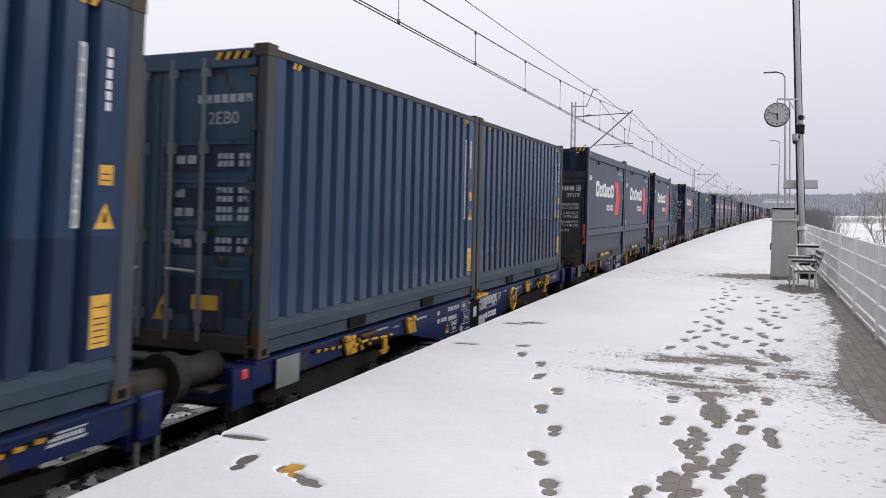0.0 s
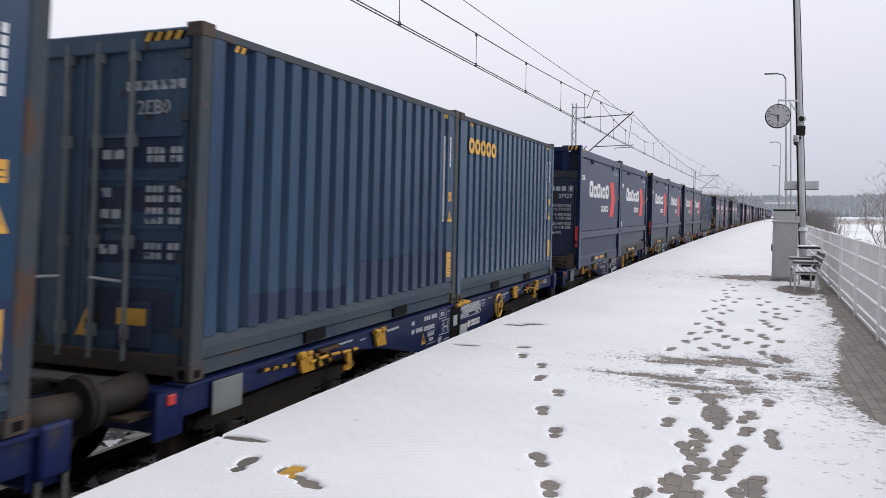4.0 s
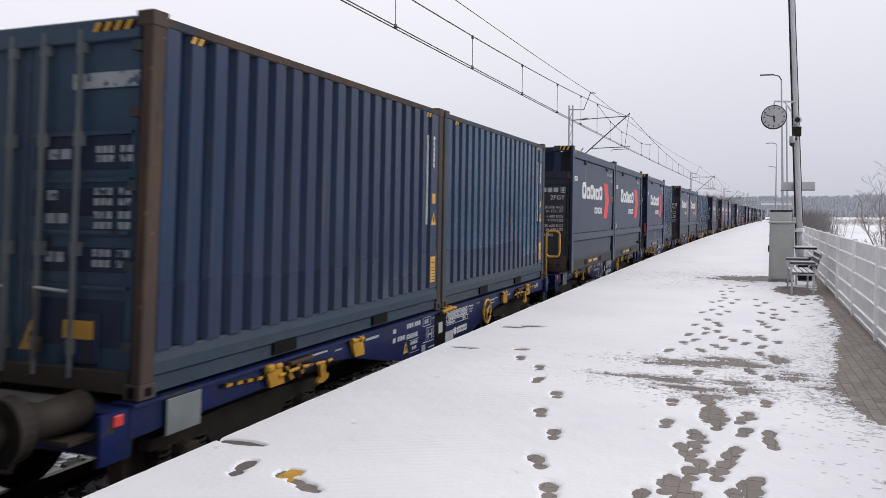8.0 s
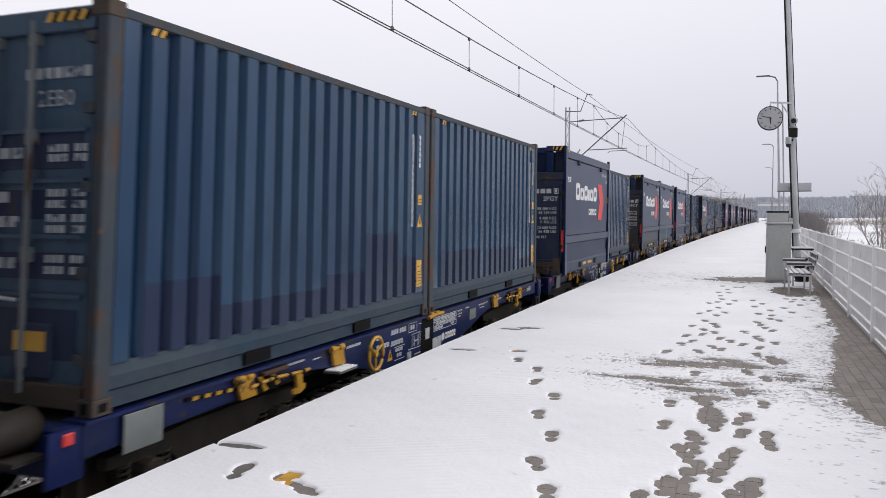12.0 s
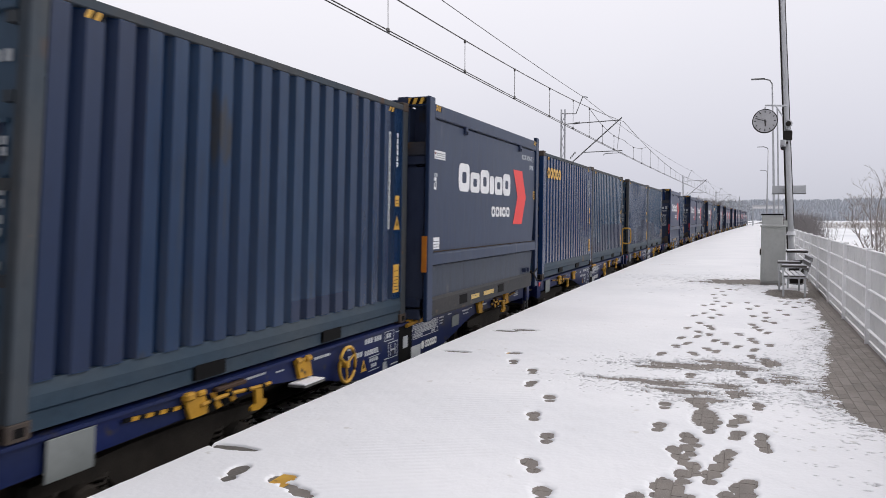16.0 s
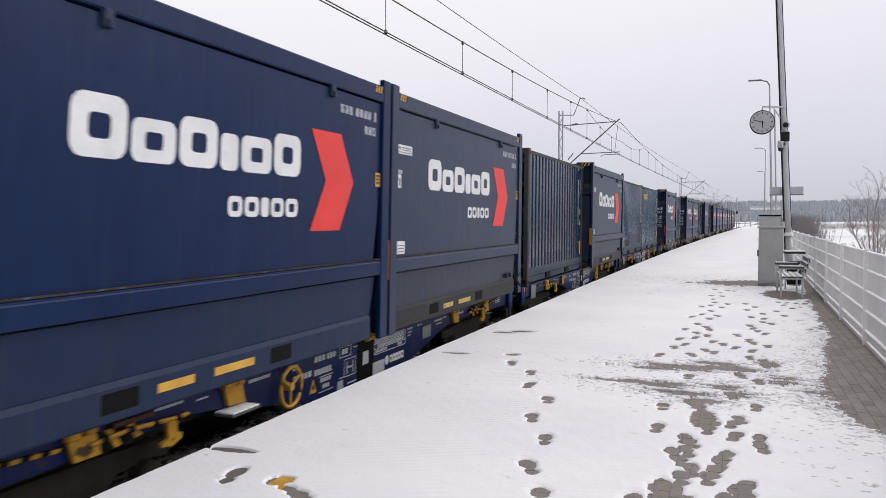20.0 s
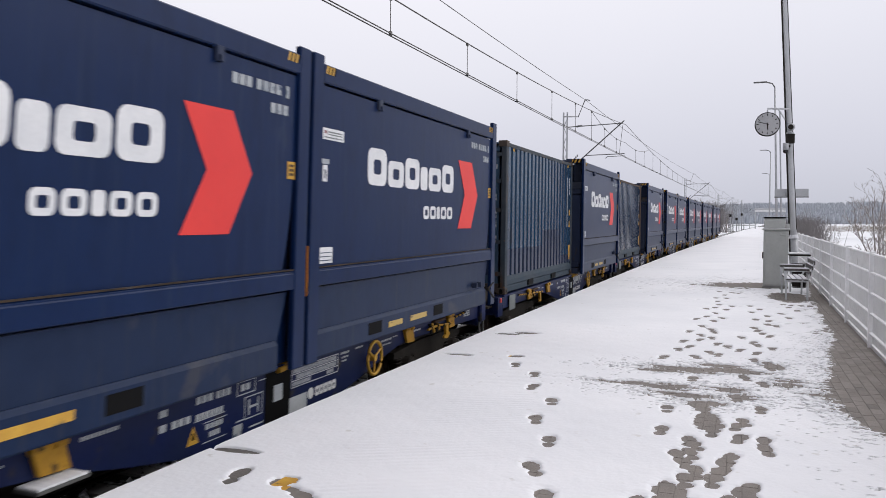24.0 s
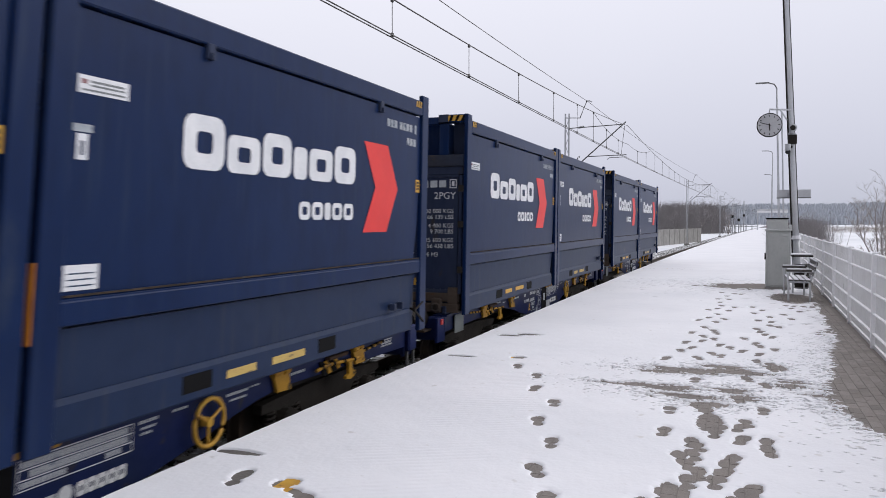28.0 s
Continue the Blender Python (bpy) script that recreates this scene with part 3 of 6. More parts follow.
        bars([(0.45, 1.08, 2.37, 2.45)], e_y, "worn_white", c)
        words("2EB0", 0.17, "worn_white", c, Matrix.Translation((0.92, e_y, 2.17)) @ pose(0, 0, 0, 90), "size_code")
        pair = lambda zs: [(a, b, z, z + 0.055) for z in zs for a, b in ((0.70, 0.89), (0.94, 1.07))]
        bars([(0.22, 0.48, 1.80, 1.88)] + pair((1.84, 1.77)) + [(0.22, 0.36, 1.48, 1.56), (0.22, 0.46, 1.30, 1.38)] + pair((1.52, 1.44, 1.34, 1.26)) + [(0.22, 0.44, 1.00, 1.08)] + pair((1.05, 0.97)), -hy + 0.055, "worn_white", c)
    yk, kk = bmesh.new(), bmesh.new()
    stripes(yk, kk, "x", 0.66, 1.06, H - 0.13, H - 0.06, -hy + 0.016)
    stripes(yk, kk, "y", -hy + 0.45, -hy + 0.62, H - 0.17, H - 0.11, hx - 0.008, 2)
    stripes(yk, kk, "y", hy - 0.62, hy - 0.45, H - 0.17, H - 0.11, hx - 0.008, 2)
    tagged(part("height_mark_yellow", yk, "yellow", c), kind="stuff")
    tagged(part("height_mark_black", kk, "black", c), kind="stuff")
    # marks on the side near the far end
    part("number_strip", bm_box(hx - 0.011, hx - 0.008, hy - 0.60, hy - 0.545, 1.24, 2.47), "strip_white", c, "pale strip of print")
    bars([(hy - 0.59, hy - 0.555, 1.26 + 0.1 * k, 1.34 + 0.1 * k) for k in range(12)], hx - 0.006, "plate", c, "side", "number_print")
    bars([(hy - 0.35, hy - 0.30, 2.04 + 0.075 * k, 2.10 + 0.075 * k) for k in range(6)], hx - 0.008, "white", c, "side")
    for z0, z1, wdt in ((1.53, 1.67, 0.12), (0.42, 0.78, 0.17)):
        lab = part("warning_label", bm_box(hx - 0.011, hx - 0.008, hy - 0.315 - wdt / 2, hy - 0.315 + wdt / 2, z0, z1), "yellow", c)
        bm = bmesh.new()
        zz = z0 + 0.03
        while zz < z1 - 0.04:
            box(bm, hx - 0.008, hx - 0.006, hy - 0.315 - wdt * 0.36, hy - 0.315 + wdt * 0.36, zz, zz + 0.009)
            zz += 0.042 if zz < z0 + 0.5 * (z1 - z0) else 0.075
        tagged(part("label_print", bm, "rusty", lab), kind="stuff")
    triangle_sign(c, hy - 0.315, 1.23, 0.18, x=hx - 0.008)
    if brand:
        bm = bmesh.new()
        a = -hy + 0.40
        for k in range(5):
            ring_shape(bm, a, a + 0.26, 2.30, 2.55, hx - 0.004, 0.42, 0.004, 0.42)
            a += 0.285
        part("brand_mark", bm, "yellow", c, "plain yellow brand shapes")
    return c


def smooth_box(name, label, group, second):
    """Smooth wide bulk container with an open top, a belt rail and a belly that tapers at the far end."""
    H, hx, hy = 3.003, 1.53, BOX_L / 2
    c = thing(name, label, "container", group)
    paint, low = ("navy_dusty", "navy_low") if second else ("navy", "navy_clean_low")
    for sx in (1, -1):
        def bx(d0, d1, *r, **k):
            a, b = sx * (hx - d0), sx * (hx - d1)
            return bm_box(min(a, b), max(a, b), *r, **k)
        # wall and belly end in a shallow curve in front of a recess at the far post
        bm = bmesh.new()
        out = [(-hy + 0.15, 0.90), (hy - 0.37, 0.90), (hy - 0.32, 1.10), (hy - 0.27, 1.35), (hy - 0.23, 1.65), (hy - 0.205, 2.0), (hy - 0.19, 2.4), (hy - 0.18, 2.718), (-hy + 0.15, 2.718)]
        prism(bm, out, 0, *sorted((sx * (hx - 0.06), sx * (hx - 0.035))))
        part("side_wall", bm, paint, c)
        part("end_recess", bx(0.15, 0.13, hy - 0.75, hy - 0.12, 0.06, 2.78), paint, c)
        if sx > 0:
            part("rail_web", bx(0.13, 0.11, -hy + 0.18, hy - 0.17, 2.66, 2.78), "navy_end", c)
        part("top_rail", bx(0.10, 0.004, -hy + 0.20, hy - 0.17, 2.74, 2.925, bev=0.012), paint, c)
        bm = bmesh.new()
        prism(bm, [(sx * (hx - d), z) for d, z in ((0.08, 0.745), (0.012, 0.745), (0.008, 0.752), (0.008, 0.885), (0.014, 0.895), (0.014, 0.905), (0.036, 0.932), (0.08, 0.932))], 1, -hy + 0.20, hy - 0.16)
        belt = part("belt_rail", bm, paint, c)
        if sx > 0:
            part("ledge_dirt", bx(0.036, 0.0115, -hy + 0.22, hy - 0.20, 0.918, 0.930), "ledge_dirt", belt, "dirt and rust lying along the ledge")
        if sx > 0:
            part("belt_web", bx(0.16, 0.14, -hy + 0.18, hy - 0.2, 0.66, 0.80), "navy_end", c)
        bm = bmesh.new()
        out = [(-hy + 0.18, 0.06), (hy - 0.44, 0.06), (hy - 0.40, 0.25), (hy - 0.33, 0.45), (hy - 0.27, 0.62), (hy - 0.24, 0.722), (-hy + 0.18, 0.722)]
        prism(bm, out, 0, *sorted((sx * (hx - 0.06), sx * (hx - 0.095))))
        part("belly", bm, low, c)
        if sx > 0:
            part("inner_belly", bx(0.42, 0.38, -hy + 0.2, hy - 0.1, 0.05, 0.78), "navy_end", c)
        bm = bmesh.new()
        prism(bm, [(sx * (hx - d), z) for d, z in ((0.10, 0.035), (0.03, 0.035), (0.022, 0.05), (0.022, 0.262), (0.05, 0.30), (0.10, 0.30))], 1, -hy + 0.16, hy - 0.42)
        rail = part("bottom_rail", bm, "rail_grime" if second else low, c)
        off, up = (-0.07, 0.012) if second else (0.205, 0.028)
        # black plates on the rail paint the dark of the fork openings
        for yc in (-1.43 + off, 0.55 + off) if sx > 0 else ():
            part("fork_pocket", bx(0.09, 0.018, yc - 0.17, yc + 0.17, 0.10, 0.235), "black", rail)
        for ya, yb in ((-1.09, -0.65), (-0.44, 0.14)) if sx > 0 else ():
            part("pocket_label", bx(0.03, 0.017, ya + 0.02 + off, yb - 0.02 + off, 0.112 + up, 0.178 + up), "label_yellow" if second else "yellow", rail)
        for yc in (-1.50, 1.62) if sx > 0 else ():
            hook = part("cover_hook", bx(0.06, 0.0, yc - 0.05, yc + 0.05, 2.63, 2.76, bev=0.01), "navy_end", c)
            part("hook_pin", bx(0.035, -0.02, yc - 0.02, yc + 0.02, 2.63, 2.68), "navy_end", hook)
        for sy in (-1, 1):
            ya, yb = sy * (hy - 0.20), sy * hy
            part("end_post", bx(0.06, 0.0, min(ya, yb), max(ya, yb), 0.0, H, bev=0.01), paint, c)
    castings(H, c, hy, "navy_end", xs=1.219)
    # near end
    part("end_top_beam", bm_box(-1.06, 1.06, -hy + 0.01, -hy + 0.13, 2.86, 2.97, 0.01), paint, c)
    part("upper_panel", bm_box(-1.15, 1.15, -hy + 0.30, -hy + 0.34, 2.15, 2.97), paint, c)
    for sx in (-1, 1):
        a, b = 1.06 * sx, 1.22 * sx
        part("upper_post", bm_box(min(a, b), max(a, b), -hy + 0.03, -hy + 0.32, 2.26, 2.87, 0.01), paint, c)
        a, b = 1.22 * sx, 1.47 * sx
        part("post_recess", bm_box(min(a, b), max(a, b), -hy + 0.24, -hy + 0.27, 0.1, 2.99), "navy_end", c)
        part("post_cap", bm_box(min(a, b), max(a, b), -hy + 0.005, -hy + 0.20, 2.88, H - 0.005, 0.01), paint, c)
    part("cross_beam", bm_box(-1.40, 1.47, -hy + 0.02, -hy + 0.22, 2.22, 2.40, 0.015), "worn_beam", c)
    part("beam_lip", bm_box(-1.36, 1.45, -hy + 0.06, -hy + 0.20, 2.10, 2.222, 0.01), "navy_end", c)
    part("end_wall", bm_box(-1.30, 1.30, -hy + 0.12, -hy + 0.16, 0.05, 2.1), "navy_end", c)
    part("end_sill", bm_box(-1.22, 1.40, -hy + 0.03, -hy + 0.16, 0.02, 0.155, 0.012), "navy_end" if second else "sill_brown", c)
    part("sill_plate", bm_box(-1.22, 1.40, -hy + 0.045, -hy + 0.15, 0.185, 0.315, 0.010), "navy_end" if second else "sill_brown", c)
    # dark strip paints shade into the gap between sill and plate
    part("sill_groove", bm_box(-1.22, 1.40, -hy + 0.13, -hy + 0.16, 0.15, 0.19), "dark", c)
    if not second:
        part("end_jamb", bm_box(1.225, 1.385, -hy + 0.04, -hy + 0.12, 0.02, 0.40, 0.012), "sill_brown", c)
    part("far_wall", bm_box(-1.30, 1.30, hy - 0.16, hy - 0.12, 0.3, 2.95), "navy_end", c)
    part("floor", bm_box(-1.2, 1.2, -hy + 0.16, hy - 0.16, 0.28, 0.34), "dark", c)
    if not second:
        door = part("tail_door", bm_box(-1.05, 1.37, -hy + 0.075, -hy + 0.125, 0.32, 2.09, 0.012), "navy_end", c)
        part("door_rim", bm_box(-1.1, 1.38, -hy + 0.05, -hy + 0.12, 2.06, 2.10, 0.01), "navy_end", door)
        part("door_foot", bm_box(-1.1, 1.38, -hy + 0.05, -hy + 0.12, 0.31, 0.37, 0.01), "navy_end", door)
        part("side_column", bm_box(1.385, 1.44, -hy + 0.045, -hy + 0.12, 0.3, 2.09, 0.01), "navy_end", c)
        rod = part("latch_rod", bm_tube([(0.16, -hy + 0.03, 0.08), (0.16, -hy + 0.03, 2.1)], 0.03), "navy_end", door, smooth=True)
        bm = bmesh.new()
        tube(bm, [(0.16, -hy + 0.0, 0.55), (0.43, -hy - 0.02, 0.58)], 0.018)
        box(bm, 0.10, 0.26, -hy - 0.01, -hy + 0.06, 0.46, 0.64, 0.01)
        part("latch_handle", bm, "dark", rod)
        bm = bmesh.new()
        box(bm, 0.99, 1.15, -hy - 0.03, -hy + 0.04, 0.02, 0.24, 0.02)
        tube(bm, [(1.07 + 0.06 * math.cos(q), -hy - 0.045, 0.10 + 0.06 * math.sin(q)) for q in np.linspace(0, math.tau, 11)[:-1]], 0.018, 6, closed=True)
        part("sill_hook", bm, "rusty", c)
        for z in (0.62, 1.30, 1.84):
            part("hinge_lug", bm_box(1.39, 1.475, -hy - 0.012, -hy + 0.05, z, z + 0.10, 0.01), "dark", door)
        part("tail_reflector", bm_box(1.43, 1.485, -hy - 0.01, -hy + 0.02, 0.55, 1.05), "red", c)
        part("end_label", bm_box(0.50, 0.71, -hy + 0.068, -hy + 0.074, 0.42, 0.53), "yellow", door)
        e_y = -hy + 0.070

        data = bmesh.new()

        def put(text, x, z, size, al="RIGHT"):
            o = words(text, size, "white", None, Matrix.Translation((x, e_y, z)) @ pose(0, 0, 0, 90), "lettering", al)
            data.from_mesh(o.data)
            bpy.data.objects.remove(o)
        bars([(0.40, 0.72, 1.91, 2.015), (0.77, 1.20, 1.91, 2.015)], e_y, "strip_white", door, name="number_lettering")
        bm = bmesh.new()
        for q in ((1.23, 1.34, 1.895, 1.908), (1.23, 1.34, 2.017, 2.03), (1.23, 1.243, 1.908, 2.017), (1.327, 1.34, 1.908, 2.017), (1.265, 1.305, 1.925, 2.0)):
            box(bm, q[0], q[1], e_y - 0.002, e_y, q[2], q[3])
        part("check_box", bm, "white", door)
        put("2PGY", 1.33, 1.735, 0.15)
        for k, (txt, z) in enumerate((("30 000 KGS", 1.28), ("66 139 LBS", 1.19), ("4 400 KGS", 1.06), ("9 700 LBS", 0.97), ("25 600 KGS", 0.84), ("56 438 LBS", 0.75), ("46 M3", 0.62))):
            put(txt, 1.30 if k < 6 else 1.06, z + 0.24, 0.094)
        for txt, z in (("MAX", 1.28), ("GROSS", 1.19), ("TARE", 1.06), ("NET", 0.84), ("CU.CAP", 0.62)):
            put(txt, 0.33, z + 0.24, 0.094, "LEFT")
        tagged(part("data_lettering", data, "white", door), kind="stuff")
    else:
        part("plain_end", bm_box(-1.25, 1.44, -hy + 0.06, -hy + 0.12, 0.3, 2.06), "navy_end", c)
        part("side_reflector", bm_box(hx - 0.085, hx - 0.015, -hy - 0.012, -hy + 0.012, 0.66, 1.14), "orange", c)
    yk, kk = bmesh.new(), bmesh.new()
    stripes(yk, kk, "x", 1.17, 1.46, H - 0.105, H - 0.02, -hy + 0.002, 3)
    stripes(yk, kk, "y", -hy + 0.23, -hy + 0.42, 2.83, 2.91, hx - 0.001, 3)
    stripes(yk, kk, "y", hy - 0.42, hy - 0.23, 2.83, 2.91, hx - 0.001, 3)
    tagged(part("height_mark_yellow", yk, "yellow", c), kind="stuff")
    tagged(part("height_mark_black", kk, "black", c), kind="stuff")
    # marks on the platform side
    x = hx - 0.034
    part("data_sheet", bm_box(x, x + 0.003, -hy + 0.25, -hy + 0.69, 2.19, 2.305), "white", c)
    bars([(-hy + 0.35, -hy + 0.65, 2.262, 2.276), (-hy + 0.35, -hy + 0.66, 2.238, 2.250), (-hy + 0.28, -hy + 0.66, 2.207, 2.219)], x + 0.005, "plate", c, "side")
    part("sheet_mark", bm_box(x + 0.003, x + 0.005, -hy + 0.28, -hy + 0.32, 2.25, 2.28), "dull_red", c)
    if second:
        part("info_sign_top", bm_box(x, x + 0.003, -hy + 0.23, -hy + 0.39, 1.945, 1.995), "worn_white", c)
        part("info_mark", bm_box(x + 0.003, x + 0.005, -hy + 0.295, -hy + 0.325, 1.80, 1.89), "corr_patch", c)
        part("info_sign", bm_box(x, x + 0.003, -hy + 0.265, -hy + 0.355, 1.77, 1.935), "white", c)
        part("paper_sheet", bm_box(x, x + 0.003, -hy + 0.22, -hy + 0.50, 0.955, 1.115), "white", c)
        bars([(-hy + 0.25, -hy + 0.47, 0.98 + 0.038 * k, 0.989 + 0.038 * k) for k in range(3)], x + 0.005, "corr", c, "side")
        bm = bmesh.new()
        tube(bm, [(hx - 0.10, 2.72, 0.30), (hx + 0.02, 2.62, 0.28), (hx + 0.04, 2.86, 0.12)], 0.016)
        tube(bm, [(hx + 0.02, 2.62, 0.28), (hx + 0.05, 2.80, 0.37)], 0.013)
        part("bent_handle", bm, "dark", c)
        for yc in (2.02, 2.24):
            part("tie_hook", bm_box(hx - 0.05, hx + 0.03, yc - 0.025, yc + 0.025, 0.34, 0.42, 0.008), "navy_end", c)
    # brand: plain white shapes and a red chevron
    a = -hy + 1.265
    bm = bmesh.new()
    for k, (w, h) in enumerate(((0.50, 0.42), (0.46, 0.31), (0.46, 0.38), (0.24, 0.30), (0.46, 0.31), (0.46, 0.38))):
        ring_shape(bm, a, a + w, 1.78, 1.78 + h, x, 0.0 if k == 3 else 0.40)
        a += w + 0.042
    tagged(part("brand_mark", bm, "white", c), kind="stuff")
    a = -hy + 2.93
    bm = bmesh.new()
    for w in (0.20, 0.21, 0.12, 0.21, 0.21):
        ring_shape(bm, a, a + w, 1.405, 1.575, x, 0.0 if w < 0.15 else 0.46, 0.004, 0.3)
        a += w + 0.035
    tagged(part("brand_mark", bm, "white", c), kind="stuff")
    bm = bmesh.new()
    for q in (((1.23, 2.27), (1.84, 2.27), (2.14, 1.775), (1.53, 1.775)), ((1.53, 1.775), (2.14, 1.775), (1.84, 1.27), (1.23, 1.27))):
        bm.faces.new([bm.verts.new((x + 0.004, y, z)) for y, z in q])
    bmesh.ops.remove_doubles(bm, verts=bm.verts, dist=1e-4)
    part("red_chevron", bm, "brand_red", c)
    bars([(1.82, 2.12, 2.50, 2.59), (2.17, 2.58, 2.50, 2.59), (2.64, 2.71, 2.49, 2.60), (2.40, 2.70, 2.33, 2.42)], x + 0.003, "worn_white", c, "side", "number_lettering")
    lab = part("side_label", bm_box(x, x + 0.003, 2.70, 2.83, 1.76, 1.92), "yellow", c)
    bars([(2.72, 2.81, 1.79 + 0.04 * k, 1.815 + 0.04 * k) for k in range(3)], x + 0.005, "rusty", lab, "side")
    return c


# ---------------------------------------------------------------- flat wagon
def footboard(w):
    """Small snow-covered steel step under the peg."""
    Z = lambda z: z - RAIL_Z
    board = part("footboard", bm_box(1.22, 1.42, -2.88, -2.48, Z(0.035), Z(0.055)), "grey_steel", w, "perforated steel footboard")
    bm = bmesh.new()
    for k in range(5):
        box(bm, 1.225, 1.415, -2.87 + 0.078 * k, -2.80 + 0.078 * k, Z(0.055), Z(0.070), 0.004)
    tagged(part("board_snow", bm, "snow", board), kind="stuff")


def wagon(flipped):
    """Container flat for two boxes; origin on the rails in its middle, platform side +x."""
    Z = lambda z: z - RAIL_Z
    hy = 6.09
    w = thing("flat_wagon", "blue container flat wagon with yellow handles and white lettering", "wagon", "wagons of the train")
    deck = Z(DECK_Z)
    for sx in (1, -1):
        bm = bmesh.new()
        out = [(-hy - 0.05, deck - 0.26)]
        for y, z in ((2.9, 0.12), (3.3, 0.08), (3.7, 0.01), (4.2, -0.10), (4.7, -0.19), (5.2, -0.235), (5.62, -0.25)):
            out.append((y - hy, Z(z)))
        out += [(hy - y, Z(z)) for y, z in ((5.62, -0.25), (5.2, -0.235), (4.7, -0.19), (4.2, -0.10), (3.7, 0.01), (3.3, 0.08), (2.9, 0.12))]
        out += [(hy + 0.05, deck - 0.26), (hy + 0.05, deck - 0.03), (-hy - 0.05, deck - 0.03)]
        prism(bm, out, 0, *sorted((sx * 1.235, sx * 1.21)))
        sill = part("side_sill", bm, "wagon", w)
        if sx < 0:
            continue
        part("top_flange", bm_box(min(sx * 1.05, sx * 1.27), max(sx * 1.05, sx * 1.27), -hy - 0.05, hy + 0.05, deck - 0.032, deck - 0.006), "wagon", sill)
        # shadow of the recess at mid-sill, painted as a flat black plate
        part("centre_slot", bm_box(min(sx * 1.232, sx * 1.239), max(sx * 1.232, sx * 1.239), -0.22, 0.22, Z(-0.24), deck - 0.05), "black", sill)
        part("slot_label", bm_box(1.239, 1.243, -0.08, 0.07, Z(-0.02), Z(0.135)), "strip_white", sill)
        for y in (0.10, 0.30):
            part("container_stop", bm_box(1.20, 1.29, y - 0.05, y + 0.05, deck - 0.05, deck + 0.015, 0.01), "gear", sill)
        part("stop_bar", bm_tube([(1.285, -0.08, deck - 0.045), (1.30, 0.20, deck - 0.02), (1.285, 0.48, deck - 0.03)], 0.028, 8), "gear", sill)
        # release gear at both ends: striped pull strap, lock plate, jagged arms, hook, folding peg
        for ys, yb, yh, ya, yp in ((-5.09, -4.36, -3.50, -4.08, -2.68), (5.40, 4.70, 4.48, 4.02, 3.10)):
            sg_ = 1 if ys < 0 else -1
            bm, bk = bmesh.new(), bmesh.new()
            for k in range(10):
                q = ys + sg_ * 0.075 * k
                prism(bm if k % 2 else bk, [(q - 0.037, Z(0.228 - 0.005 * k)), (q + 0.037, Z(0.224 - 0.005 * k)), (q + 0.045, Z(0.252 - 0.005 * k)), (q - 0.029, Z(0.256 - 0.005 * k))], 0, 1.24, 1.262)
            strap = tagged(part("striped_strap", bm, "gear", w), kind="stuff")
            tagged(part("strap_band", bk, "black", strap), kind="stuff")
            bm = bmesh.new()
            prism(bm, [(yb - 0.13, Z(0.25)), (yb + 0.11, Z(0.25)), (yb + 0.17, Z(0.09)), (yb - 0.06, Z(0.09))], 0, 1.25, 1.285)
            box(bm, 1.24, 1.32, yb - 0.15, yb - 0.03, Z(0.24), Z(0.31), 0.018)
            box(bm, 1.24, 1.30, yb + 0.02, yb + 0.12, Z(0.245), Z(0.295), 0.014)
            part("lock_plate", bm, "gear", w)
            bm, bk = bmesh.new(), bmesh.new()
            for k in range(4):
                q = ya - 0.16 + 0.10 * k
                prism(bm if k % 2 else bk, [(q, Z(0.235)), (q + 0.06, Z(0.235)), (q + 0.17, Z(0.085 + 0.01 * k)), (q + 0.10, Z(0.075 + 0.01 * k))], 0, 1.245, 1.258)
            part("lock_tray", bm_box(1.235, 1.30, ya - 0.02, ya + 0.40, Z(0.235), Z(0.272), 0.008), "rust", w)
            arm = tagged(part("striped_arm", bm, "gear", w), kind="stuff")
            tagged(part("arm_band", bk, "black", arm), kind="stuff")
            bk = bmesh.new()
            q0, q1 = (yb + 0.06, yh + 0.20) if sg_ > 0 else (ya - 0.28, yb)
            along = lambda u: (1.29, q0 + (q1 - q0) * u, Z(0.175 + 0.015 * math.sin(5 * u)))
            rod = part("pull_rod", bm_tube([along(k / 12) for k in range(13)], 0.019, 6), "gear", w)
            for k in range(4):
                tube(bk, [along((k + 0.5) / 4 - 0.03), along((k + 0.5) / 4 + 0.03)], 0.022, 6)
            tagged(part("rod_band", bk, "black", rod), kind="stuff")
            bm = bmesh.new()
            prism(bm, [(yh - 0.05, Z(0.17)), (yh + 0.06, Z(0.17)), (yh + 0.07, Z(0.05)), (yh + 0.13, Z(0.03)), (yh + 0.12, Z(-0.01)), (yh + 0.02, Z(-0.045)), (yh - 0.10, Z(-0.03)), (yh - 0.10, Z(0.0)), (yh - 0.03, Z(0.02))], 0, 1.265, 1.30)
            part("pull_hook", bm, "gear", w)
            bm = bmesh.new()
            prism(bm, [(yp - 0.14, Z(0.265)), (yp + 0.11, Z(0.265)), (yp + 0.17, Z(0.085)), (yp - 0.07, Z(0.095))], 0, 1.245, 1.285)
            peg = part("folding_peg", bm, "gear", w)
            bm = bmesh.new()
            tube(bm, [(1.275, yp - 0.15, Z(0.275)), (1.275, yp - 0.06, Z(0.275))], 0.034, 8)
            tube(bm, [(1.275, yp + 0.03, Z(0.275)), (1.275, yp + 0.12, Z(0.275))], 0.034, 8)
            tube(bm, [(1.275, yp - 0.06, Z(0.275)), (1.275, yp + 0.03, Z(0.275))], 0.018, 8)
            part("peg_knuckle", bm, "gear", peg)
    # lettering on the platform side: bars, and a row of plain shapes for the owner's mark
    x = 1.2375
